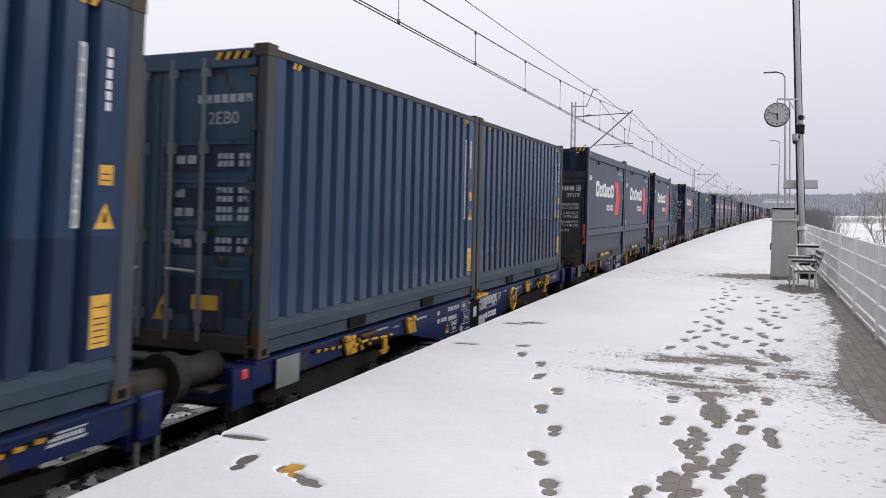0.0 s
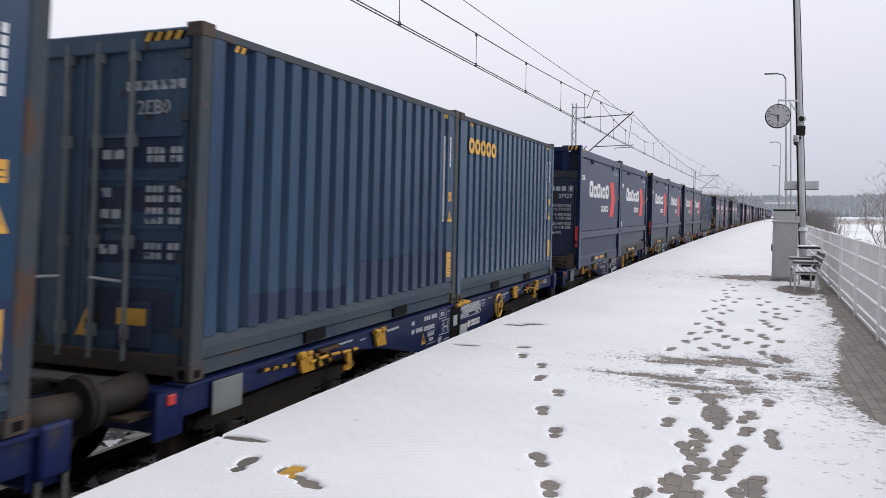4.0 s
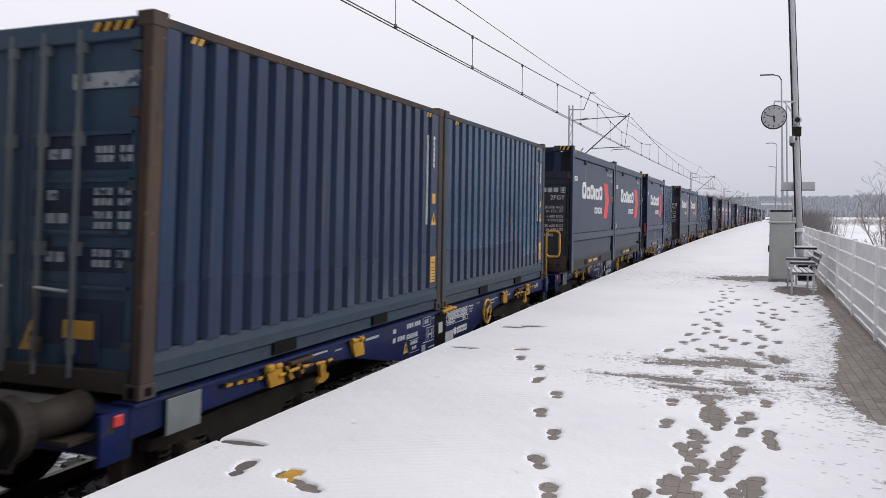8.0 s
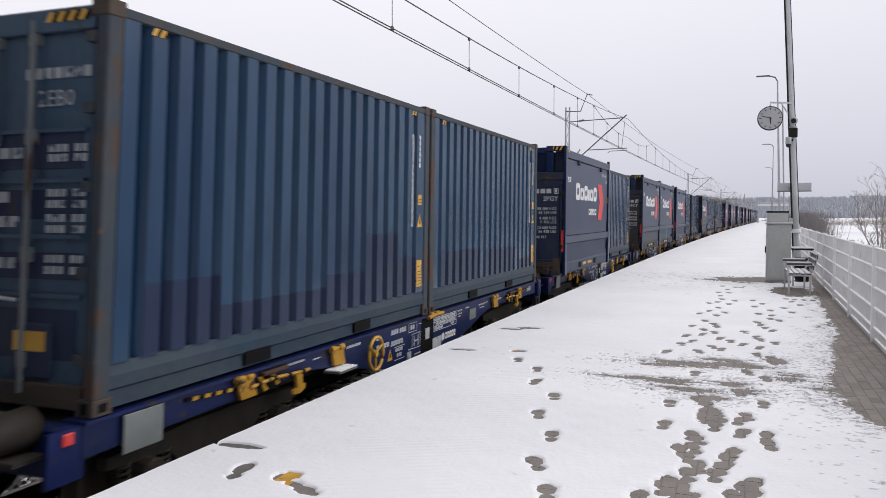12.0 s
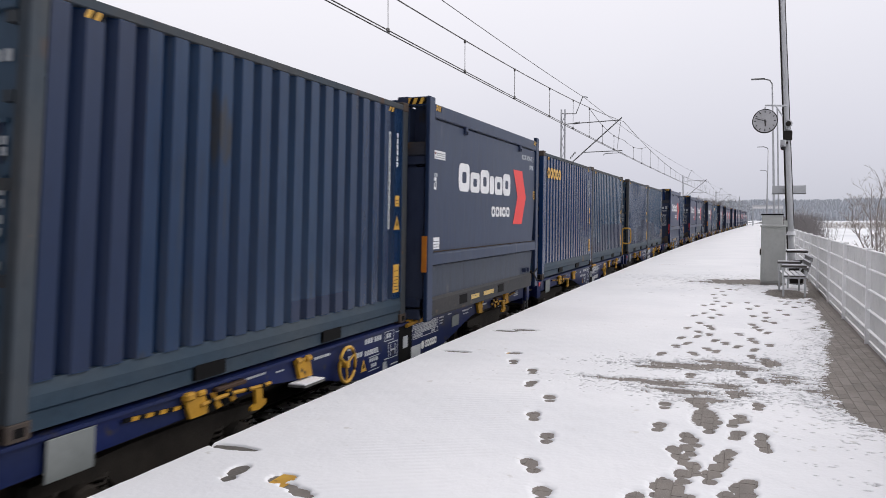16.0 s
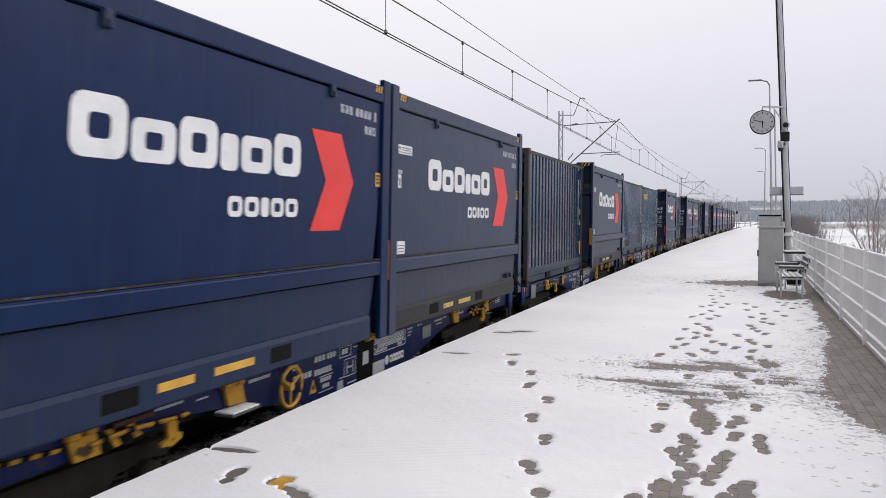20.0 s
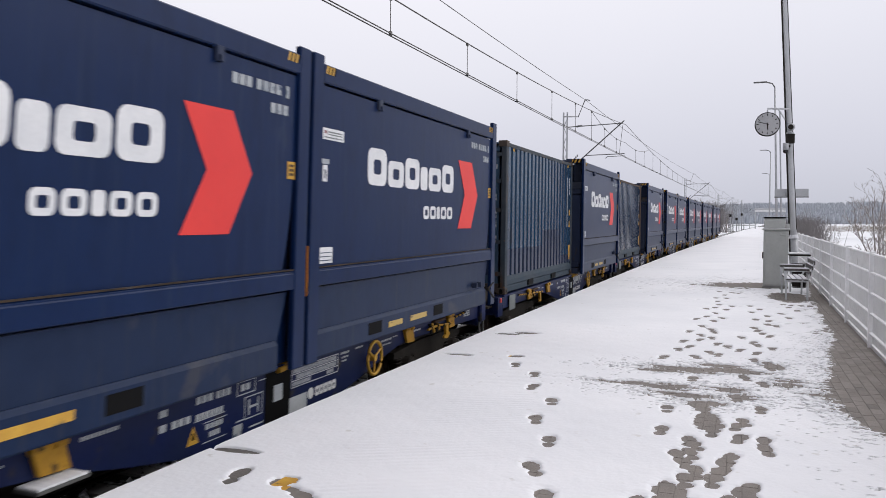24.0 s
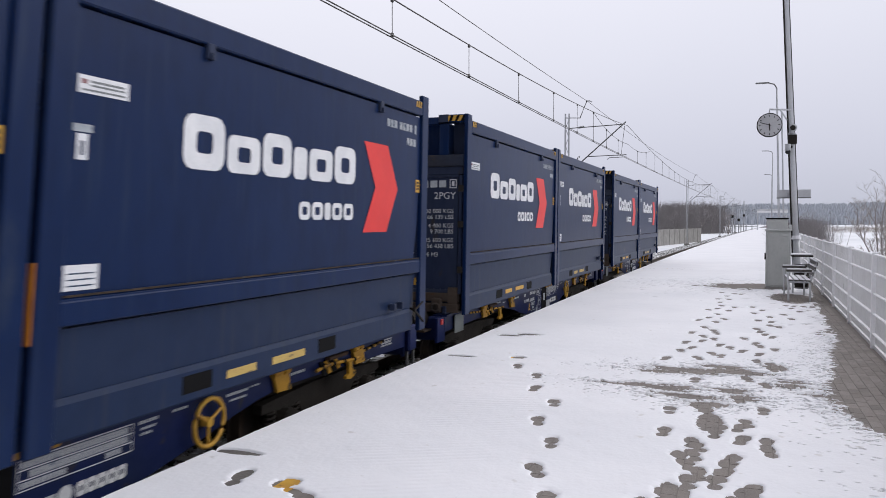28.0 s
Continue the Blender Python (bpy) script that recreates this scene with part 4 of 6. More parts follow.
    rows = [(a, b, Z(z), Z(z + h)) for a, b, z, h in (
        (-1.21, -0.98, 0.198, 0.062), (-0.95, -0.74, 0.196, 0.062), (-1.21, -0.84, 0.068, 0.052), (-1.64, -1.53, 0.19, 0.055), (-1.50, -1.26, 0.072, 0.060), (-1.64, -1.54, 0.072, 0.060),
        (-1.08, -0.84, -0.035, 0.045), (-1.03, -0.88, -0.105, 0.045), (-0.60, -0.45, 0.185, 0.06), (-2.40, -2.05, 0.215, 0.030), (-3.62, -3.30, 0.24, 0.022), (-3.13, -2.98, 0.215, 0.016), (2.65, 2.80, 0.215, 0.016), (3.32, 3.60, 0.195, 0.027), (5.40, 5.72, 0.165, 0.020), (5.40, 5.72, 0.235, 0.015), (5.42, 5.70, 0.195, 0.030),
        (1.26, 1.46, 0.215, 0.025), (1.28, 1.44, 0.17, 0.02), (1.28, 1.40, 0.13, 0.02), (1.62, 1.80, 0.225, 0.02), (2.3, 2.62, 0.20, 0.025), (2.35, 2.6, 0.15, 0.02))]
    rows += [(0.27 + 0.06 * k, 1.16, Z(0.184 - 0.064 * k), Z(0.228 - 0.064 * k)) for k in range(2)] + [(0.27, 0.62, Z(0.060), Z(0.098)), (0.95, 1.10, Z(0.060), Z(0.098))]
    bars(rows, x, "strip_white", w, "side", "wagon_lettering")
    bm = bmesh.new()
    for q in ((-1.22, -0.83, 0.058, 0.066), (-1.11, -0.80, 0.022, 0.030), (-1.11, -0.80, -0.142, -0.134), (-0.66, -0.38, 0.150, 0.160), (-0.66, -0.38, 0.266, 0.274), (-0.66, -0.652, 0.16, 0.266), (-0.388, -0.38, 0.16, 0.266), (-0.54, -0.26, 0.112, 0.122), (-0.54, -0.26, -0.082, -0.072),
              (-0.54, -0.53, -0.072, 0.112), (-0.27, -0.26, -0.072, 0.112), (-0.48, -0.46, -0.05, 0.09), (-0.34, -0.32, -0.05, 0.09), (-0.46, -0.34, 0.01, 0.03), (-0.46, -0.24, -0.170, -0.155), (-0.66, -0.54, -0.078, -0.066), (-0.32, -0.22, 0.225, 0.235)):
        box(bm, x - 0.001, x + 0.001, q[0], q[1], Z(q[2]), Z(q[3]))
    part("lettering_frame", bm, "strip_white", w)
    part("paper_note", bm_box(x - 0.001, x + 0.002, -0.70, -0.57, Z(-0.215), Z(-0.10)), "worn_white", w, "torn pale paper note")
    bm = bmesh.new()
    for k in range(4):
        box(bm, x - 0.001, x + 0.001, 0.24, 1.20, Z(0.235 - 0.064 * k), Z(0.242 - 0.064 * k))
    for y in (0.24, 1.193):
        box(bm, x - 0.001, x + 0.001, y, y + 0.007, Z(0.05), Z(0.235))
    tagged(part("lettering_grid", bm, "white", w), kind="stuff")
    bm = bmesh.new()
    for k in range(5):
        ring_shape(bm, 0.70 + 0.09 * k, 0.782 + 0.09 * k, Z(-0.125), Z(-0.025), x, 0.36)
    ring_shape(bm, 0.55, 0.67, Z(-0.135), Z(-0.015), x, 0.0, 0.004, 0.5)
    part("owner_mark", bm, "white", w, "plain white owner mark")
    part("card_holder", bm_box(x, x + 0.006, 0.20, 0.53, Z(-0.195), Z(-0.045)), "strip_white", w, "pale card in a steel holder")
    triangle_sign(w, -1.24, Z(-0.115), 0.15, x=x + 0.001)
    if flipped:
        part("ribbed_plate", bm_box(x, x + 0.01, 1.80, 2.12, Z(0.02), Z(0.19), 0.003), "plate", w)
    if flipped:
        footboard(w)
    # hand wheel
    yw = -1.79 if flipped else 1.98
    zc = Z(0.07)
    wheel = part("hand_wheel", bm_tube([(1.31, yw + 0.188 * math.cos(a), zc + 0.195 * math.sin(a)) for a in np.linspace(0, math.tau, 25)[:-1]], 0.021, 6, closed=True), "yellow", w, smooth=True)
    for a in (0.5, 2.6, 4.7):
        part("spoke", bm_tube([(1.30, yw, zc), (1.31, yw + 0.188 * math.cos(a), zc + 0.195 * math.sin(a))], 0.014, 6), "yellow", wheel)
    part("hub", bm_tube([(1.22, yw, zc), (1.325, yw, zc)], 0.04, 10), "yellow", wheel)
    part("brake_rod", bm_tube([(1.18, yw + 0.1, Z(0.16)), (1.18, yw + 1.1, Z(0.20))], 0.022, 6), "dark", w)
    # ends
    for sy in (-1, 1):
        ye = sy * (hy + 0.02)
        part("headstock", bm_box(-1.2, 1.2, min(ye, ye + sy * 0.16), max(ye, ye + sy * 0.16), Z(-0.05), deck - 0.03, 0.02), "wagon", w)
        for sx in (-1, 1):
            buf = part("buffer", bm_tube([(sx * 0.875, ye + sy * 0.15, Z(0.28)), (sx * 0.875, ye + sy * 0.40, Z(0.28)), (sx * 0.875, ye + sy * 0.71, Z(0.28))], 0.15, 18, 0.11), "sleeve", w, smooth=True)
            part("buffer_head", bm_tube([(sx * 0.875, ye + sy * 0.70, Z(0.28)), (sx * 0.875, ye + sy * 0.735, Z(0.28)), (sx * 0.875, ye + sy * 0.765, Z(0.28))], 0.225, 24, 0.21), "dark", buf)
            if sx < 0:
                continue
            part("buffer_step", bm_box(sx * 0.875 - 0.2, sx * 0.875 + 0.2, min(ye + sy * 0.16, ye + sy * 0.42), max(ye + sy * 0.16, ye + sy * 0.42), Z(0.10), Z(0.13)), "rusty", w)
            part("end_gusset", bm_box(sx * 1.21 - 0.02, sx * 1.21 + 0.02, min(ye, ye + sy * 0.3), max(ye, ye + sy * 0.3), Z(-0.06), deck - 0.03), "wagon", w)
        part("end_walkway", bm_box(-0.6, 0.6, min(ye, ye + sy * 0.22), max(ye, ye + sy * 0.22), deck - 0.04, deck - 0.01), "grey_steel", w)
        bm = bmesh.new()
        box(bm, -0.05, 0.05, min(ye, ye + sy * 0.78), max(ye, ye + sy * 0.78), Z(0.2), Z(0.30), 0.015)
        tube(bm, [(0.12, ye + sy * 0.1, Z(0.15)), (0.16, ye + sy * 0.4, Z(-0.12)), (0.1, ye + sy * 0.76, Z(0.05))], 0.022, 6)
        part("coupling", bm, "dark", w)
        part("air_hose", bm_tube([(0.45, ye + sy * 0.15, Z(0.12)), (0.5, ye + sy * 0.4, Z(-0.15)), (0.42, ye + sy * 0.72, Z(-0.02))], 0.022, 6), "rusty", w)
    part("tail_lamp", bm_box(1.225, 1.25, -hy - 0.215, -hy - 0.125, Z(0.19), Z(0.275), 0.008), "red", w)
    part("side_plate", bm_box(1.26, 1.275, -hy + 0.29, -hy + 0.69, Z(0.005), Z(0.285), 0.004), "plate", w)
    step = part("step_board", bm_box(1.22, 1.30, hy + 0.06, hy + 0.30, Z(0.0), Z(0.34), 0.02), "wagon", w)
    part("step_tread", bm_box(1.18, 1.30, hy + 0.06, hy + 0.30, Z(-0.28), Z(-0.24)), "grey_steel", step)
    for dy in (0.075, 0.285):
        part("step_hanger", bm_box(1.24, 1.27, hy + dy - 0.015, hy + dy + 0.015, Z(-0.25), Z(0.0)), "grey_steel", step)
    # added dark box, not a seen part; blocks the pale ground beyond
    part("centre_sill", bm_box(-0.3, 0.3, -3.0, 3.0, deck - 0.80, deck - 0.30, 0.02), "dark", w)
    part("underframe", bm_box(-1.1, 1.1, -hy, hy, deck - 0.30, deck - 0.06), "dark", w)
    # bogies
    for sy in (-1, 1):
        bog = new("bogie")
        bog.parent = w
        yb = sy * 4.42
        for sx in (1,):
            bm = bmesh.new()
            prism(bm, [(yb - 1.30, 0.60), (yb - 0.62, 0.56), (yb - 0.48, 0.40), (yb + 0.48, 0.40), (yb + 0.62, 0.56), (yb + 1.30, 0.60), (yb + 1.30, 0.69), (yb + 0.4, 0.74), (yb - 0.4, 0.74), (yb - 1.30, 0.69)], 0, 0.95, 1.05)
            part("bogie_frame", bm, "dark", bog)
            for dy in (-0.9, 0.9):
                axb = part("axle_box", bm_tube([(0.90, yb + dy, 0.46), (1.13, yb + dy, 0.46), (1.16, yb + dy, 0.46)], 0.15, 14, 0.12), "sleeve", bog)
                for o in (-0.22, 0.22):
                    bm = bmesh.new()
                    tube(bm, [(1.02 + 0.06 * math.cos(1.257 * k), yb + dy + o + 0.06 * math.sin(1.257 * k), 0.39 + 0.0095 * k) for k in range(22)], 0.016, 4)
                    part("spring", bm, "sleeve", axb)
    for sy in (-1, 1):
        for dy in (-0.9, 0.9):
            prof = ((0.70, 0.485), (0.725, 0.485), (0.735, 0.46), (0.83, 0.45), (0.83, 0.38), (0.78, 0.36), (0.78, 0.14), (0.83, 0.12), (0.83, 0.06))

            def disc(bm, sx):
                rings = [[bm.verts.new((sx * q, r * math.cos(k * math.tau / 24), r * math.sin(k * math.tau / 24))) for k in range(24)] for q, r in prof]
                for ra, rb in zip(rings, rings[1:]):
                    for k in range(24):
                        bm.faces.new((ra[k], ra[(k + 1) % 24], rb[(k + 1) % 24], rb[k]))
                bmesh.ops.recalc_face_normals(bm, faces=bm.faces)
                return bm
            ax = part("wheelset", disc(bm_tube([(-0.85, 0, 0), (0.85, 0, 0)], 0.08, 10), -1), "dark", w)
            ax.location = (0, sy * 4.42 + dy, 0.46)
            part("wheel", disc(bmesh.new(), 1), "rusty", ax)
    return w


K_LABEL = "weathered blue-grey ribbed steel container on a flat wagon"
S_LABEL = "bright blue ribbed steel container with yellow brand shapes"
D1_LABEL = "navy smooth-sided container with red chevron and lettered tail door"
D2_LABEL = "navy smooth-sided container with red chevron and orange reflector"
TRAIN = ("KK KK DD DK DK KS DD DD DD KK DD DS DD KK DK DD DK KD SK KK DK DD KD KS DK DD KD KD DD DD DD DD").split()
WHEEL_FORWARD = {2, 6, 10, 12, 16, 19, 20}
GROUP = "containers on the train"
proto = {
    "K0": corrugated("ribbed_container", "corr", K_LABEL, GROUP),
    "K1": corrugated("ribbed_container", "corr", K_LABEL, GROUP, False, False),
    "S0": corrugated("ribbed_container", "sea", S_LABEL, GROUP, True),
    "S1": corrugated("ribbed_container", "sea_teal", S_LABEL, GROUP, True, False),
    "D0": smooth_box("smooth_container", D1_LABEL, GROUP, False),
    "D1": smooth_box("smooth_container", D2_LABEL, GROUP, True),
    "W": wagon(False), "F": wagon(True),
}
train = []          # (thing, metres behind the head, height)
used = set()


def take(key):
    if key in used:
        return copy_thing(proto[key], Matrix())
    used.add(key)
    return proto[key]


boxes = {}
for i, load in enumerate(TRAIN):
    n = i - 1
    near = n * PITCH + {1: 0.05, 2: 0.12, 3: 0.10}.get(n, 0.0)     # slack in the couplings
    train.append((take("F" if n in WHEEL_FORWARD else "W"), near + BOX_L + BOX_GAP / 2, RAIL_Z))
    for k in (0, 1):
        key = "%s%d" % (load[k], k)
        ob = take(key)
        boxes[n, k] = ob
        train.append((ob, near + BOX_L / 2 + k * (BOX_L + BOX_GAP), DECK_Z))


for (n, k), ob in boxes.items():
    if ob.name.startswith("ribbed") and TRAIN[n + 1][k] == "K" and (n, k) not in ((-1, 0), (0, 0), (9, 0), (26, 0)):
        repaint(ob, 50 + 2 * n + k, {(16, 0): ((0, 3, 2.78), (10, 14, 0.55)), (12, 0): ((1, 4, 0.88), (4, 10, 0.62), (10, 13, 0.74), (13, 16, 1.16), (16, 18, 0.84)), (18, 0): ((2, 5, 0.9), (8, 12, 1.0), (12, 18, 1.3))}.get((n, k), ()))


def restyle(ob, swap):
    """Give one container's parts another state of paint."""
    for ch in ob.children:
        for slot in ch.material_slots:
            for a, b in swap:
                if slot.material == M[a]:
                    slot.link = "OBJECT"
                    slot.material = M[b]


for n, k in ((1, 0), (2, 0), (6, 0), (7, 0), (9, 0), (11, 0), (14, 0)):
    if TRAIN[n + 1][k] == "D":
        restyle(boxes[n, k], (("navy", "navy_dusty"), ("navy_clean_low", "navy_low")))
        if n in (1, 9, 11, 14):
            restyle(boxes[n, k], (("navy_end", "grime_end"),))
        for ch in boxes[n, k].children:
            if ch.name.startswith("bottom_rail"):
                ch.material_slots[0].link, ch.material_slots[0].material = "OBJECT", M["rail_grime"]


for n in (7, 9, 11, *range(24, 31)):
    for ch in list(boxes[n, 0].children):
        if ch.name.startswith("tail_reflector"):
            bpy.data.objects.remove(ch)
for n, k in ((-1, 0), (-1, 1), (0, 0), (0, 1), (8, 0), (16, 0), (18, 0), (20, 0), (24, 0), (26, 0)):
    restyle(boxes[n, k], (("corr", "corr_blue"),))


for n in (8, 21):
    restyle(boxes[n, 0], (("corr", "corr_dark"), ("corr_blue", "corr_dark")))
for n in (8, 26):
    restyle(boxes[n, 0], (("corr_post", "post_rust"),))
restyle(boxes[26, 0], (("corr_blue", "corr_dark"),))
for ch in list(boxes[8, 0].children):
    if ch.name.startswith("size_code"):
        bpy.data.objects.remove(ch)
part("number_strip", bm_box(0.45, 1.10, -BOX_L / 2 + 0.052, -BOX_L / 2 + 0.057, 2.34, 2.46), "worn_white", boxes[8, 0], "scuffed pale painted-over strip")
for n in range(19, 31):
    restyle(boxes[n, 0], (("navy", "navy_deep"),))
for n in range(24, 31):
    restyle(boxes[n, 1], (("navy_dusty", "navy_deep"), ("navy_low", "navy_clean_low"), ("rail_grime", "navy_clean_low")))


def scribble(ob, x, y0, y1, z0, z1, material, seed, strokes, w=0.014):
    """Spray-painted loops on a container's side."""
    g = random.Random(seed)
    bm = bmesh.new()
    for _ in range(strokes):
        cy, cz = g.uniform(y0 + 0.15 * (y1 - y0), y1 - 0.15 * (y1 - y0)), g.uniform(z0 + 0.3 * (z1 - z0), z1 - 0.3 * (z1 - z0))
        ry, rz, ph, turn = g.uniform(0.08, 0.22) * (y1 - y0), g.uniform(0.18, 0.45) * (z1 - z0), g.uniform(0, 6), g.choice((3.5, 5.0, 6.5))
        pts = []
        for k in range(15):
            a = ph + turn * k / 14
            pts.append((cy + ry * math.cos(a) + 0.25 * ry * math.sin(2.3 * a), cz + rz * math.sin(a)))
        for (ya, za), (yb, zb) in zip(pts, pts[1:]):
            n = Vector((yb - ya, zb - za)).normalized() * w
            bm.faces.new([bm.verts.new((x, yy, zz)) for yy, zz in ((ya - n.y, za + n.x), (ya + n.y, za - n.x), (yb + n.y, zb - n.x), (yb - n.y, zb + n.x))])
    tagged(part("graffiti", bm, material, ob, "sprayed graffiti"), kind="stuff")


scribble(boxes[14, 1], 1.49, -0.72, 0.66, 0.26, 0.74, "graffiti_blue", 3, 9, 0.022)
scribble(boxes[10, 0], 1.49, -0.5, 0.7, 0.34, 0.66, "graffiti_grey", 5, 8, 0.012)
scribble(boxes[18, 0], 1.243, -0.25, 0.72, 0.40, 0.80, "corr_low", 4, 9, 0.014)
scribble(boxes[18, 0], 1.2425, -2.3, -0.9, 2.0, 2.6, "corr_dark", 24, 4, 0.012)
tagged(boxes[14, 1], "navy smooth-sided container with blue graffiti and red chevron")
tagged(boxes[18, 0], "weathered blue-grey ribbed steel container with pale graffiti")


# one ribbed box with a broad rusty far panel, its marks set further from the end
odd = boxes[26, 0]
for ch in odd.children:
    if ch.name.split(".")[0] in ("number_strip", "number_print", "warning_label", "warning_triangle", "unreadable_lettering") and ch.bound_box[0][1] > 1:
        ch.location.y -= 0.24
part("rusty_panel", bm_box(1.236, 1.246, BOX_L / 2 - 0.36, BOX_L / 2 - 0.15, 0.34, 2.79), "rust", odd, "broad rust-brown panel")
for n in (25, 26):
    for ch in list(boxes[n, 1].children):
        if ch.name.startswith("side_reflector"):
            bpy.data.objects.remove(ch)
tagged(odd, "blue ribbed steel container with a broad rust-brown end panel")


def arc_tag(w):
    bm = bmesh.new()
    pts = [(1.28 + 0.13 * math.cos(q), 0.56 + 0.12 * math.sin(q)) for q in np.linspace(0.1, 3.6, 12)]
    for (ya, za), (yb, zb) in zip(pts, pts[1:]):
        n = Vector((yb - ya, zb - za)).normalized() * 0.024
        bm.faces.new([bm.verts.new((1.2405, yy, zz)) for yy, zz in ((ya - n.y, za + n.x), (ya + n.y, za - n.x), (yb + n.y, zb - n.x), (yb - n.y, zb + n.x))])
    part("graffiti", bm, "dull_red", w, "sprayed dull red arc")


arc_tag(train[3 * 16][0])
footboard(train[3 * 25][0])


def end_rail(w):
    """Yellow bent-tube handrail at the far end of a wagon, on the platform side."""
    y, z0 = 6.56, DECK_Z - RAIL_Z
    pts = [(1.20, y, z0 - 0.10)]
    for cx, cz, a0 in ((1.29, z0 + 0.92, 180), (1.41, z0 + 0.92, 90), (1.41, z0 + 0.53, 0), (1.29, z0 + 0.53, 270)):
        pts += [(cx + 0.09 * math.cos(radians(a0 - 22.5 * k)), y, cz + 0.09 * math.sin(radians(a0 - 22.5 * k))) for k in range(5 if a0 != 270 else 4)]
    part("end_rail", bm_tube(pts, 0.024, 8), "yellow", w, "yellow bent-tube handrail", smooth=True)
    part("rail_bracket", bm_box(1.14, 1.24, 6.1, 6.66, z0 - 0.16, z0 - 0.08, 0.01), "wagon", w)


for n in (8, 17):
    end_rail(train[3 * (n + 1)][0])


# ---------------------------------------------------------------- setting
EDGE_X, FENCE_X = -3.622, 1.70


def fence_x(y):
    return FENCE_X + bend(y) + 0.009 * max(0.0, y - 8)


def strip(name, xa, xb, za, zb, material, label, ys, kind="structure", xf=None):
    """A long sheet that follows the track; xa, xb are offsets, or functions of y."""
    bm = bmesh.new()
    fa = xa if callable(xa) else (lambda y: xa + bend(y))
    fb = xb if callable(xb) else (lambda y: xb + bend(y))
    rows = [(bm.verts.new((fa(y), y, za)), bm.verts.new((fb(y), y, zb))) for y in ys]
    for (a, b), (c, d) in zip(rows, rows[1:]):
        bm.faces.new((a, b, d, c))
    return tagged(part(name, bm, material), label, name, kind=kind)


def long_box(bm, xa, xb, z0, z1, ys):
    rows = []
    for y in ys:
        s = bend(y)
        rows.append([bm.verts.new(p) for p in ((xa + s, y, z0), (xb + s, y, z0), (xb + s, y, z1), (xa + s, y, z1))])
    for r, q in zip(rows, rows[1:]):
        for k in range(4):
            bm.faces.new((r[k], q[k], q[(k + 1) % 4], r[(k + 1) % 4]))
    bm.faces.new(rows[0])
    bm.faces.new(rows[-1][::-1])
    bmesh.ops.recalc_face_normals(bm, faces=bm.faces)
    return bm


YS = [-30, -15, -5] + list(np.linspace(0, 60, 25)) + list(np.linspace(66, 300, 40)) + [360, 420, 500, 600, 750]

# ground sheet out to the horizon, lower than the platform
bm = bmesh.new()
gx = [-3000, -800, -200, -60, -25, -12, 0, 5, 12, 25, 60, 140, 350, 900, 3000]
gy = [-600, -100, -20, 0, 15, 30, 60, 110, 200, 350, 600, 1000, 1800, 3600]
grid = [[bm.verts.new((x, y, -1.15 - (0.5 if x > 3 else 0.0) - (1.2 if x > 10 and y < 900 else 0.0) + (0.9 if x > 10 and y > 900 else 0.0))) for x in gx] for y in gy]
for r, q in zip(grid, grid[1:]):
    for k in range(len(gx) - 1):
        bm.faces.new((r[k], r[k + 1], q[k + 1], q[k]))
tagged(part("ground", bm, "field_snow"), "snow-covered fields with bare patches", "ground", kind="structure")

# ballast bed with the rails and sleepers
bm = bmesh.new()
rows = []
for y in YS:
    s = bend(y)
    rows.append([bm.verts.new((TRACK_X + o + s, y, z)) for o, z in ((-3.4, -1.16), (-2.2, -0.98), (-1.4, -0.95), (1.4, -0.95), (1.75, -1.0))])
for r, q in zip(rows, rows[1:]):
    for k in range(4):
        bm.faces.new((r[k], r[k + 1], q[k + 1], q[k]))
tagged(part("track_bed", bm, "ballast_snow"), "dark ballast bed partly covered with snow", "ballast", kind="structure")
for o in (-0.7175, 0.7175):
    bm = bmesh.new()
    long_box(bm, TRACK_X + o - 0.036, TRACK_X + o + 0.036, RAIL_Z - 0.05, RAIL_Z, YS)
    long_box(bm, TRACK_X + o - 0.01, TRACK_X + o + 0.01, RAIL_Z - 0.15, RAIL_Z - 0.04, YS)
    long_box(bm, TRACK_X + o - 0.07, TRACK_X + o + 0.07, RAIL_Z - 0.17, RAIL_Z - 0.15, YS)
    tagged(part("rail", bm, "rail"), "steel running rail on concrete sleepers", "rail", "rails of the track")
bm = bmesh.new()
for k in range(420):
    y = -18 + 0.6 * k
    box(bm, TRACK_X + bend(y) - 1.3, TRACK_X + bend(y) + 1.3, y - 0.13, y + 0.13, -1.0, RAIL_Z - 0.165)
tagged(part("sleepers", bm, "concrete"), "concrete sleepers under the rails", "sleepers", kind="stuff")
# loose stones, dark or capped with snow
rng = random.Random(5)
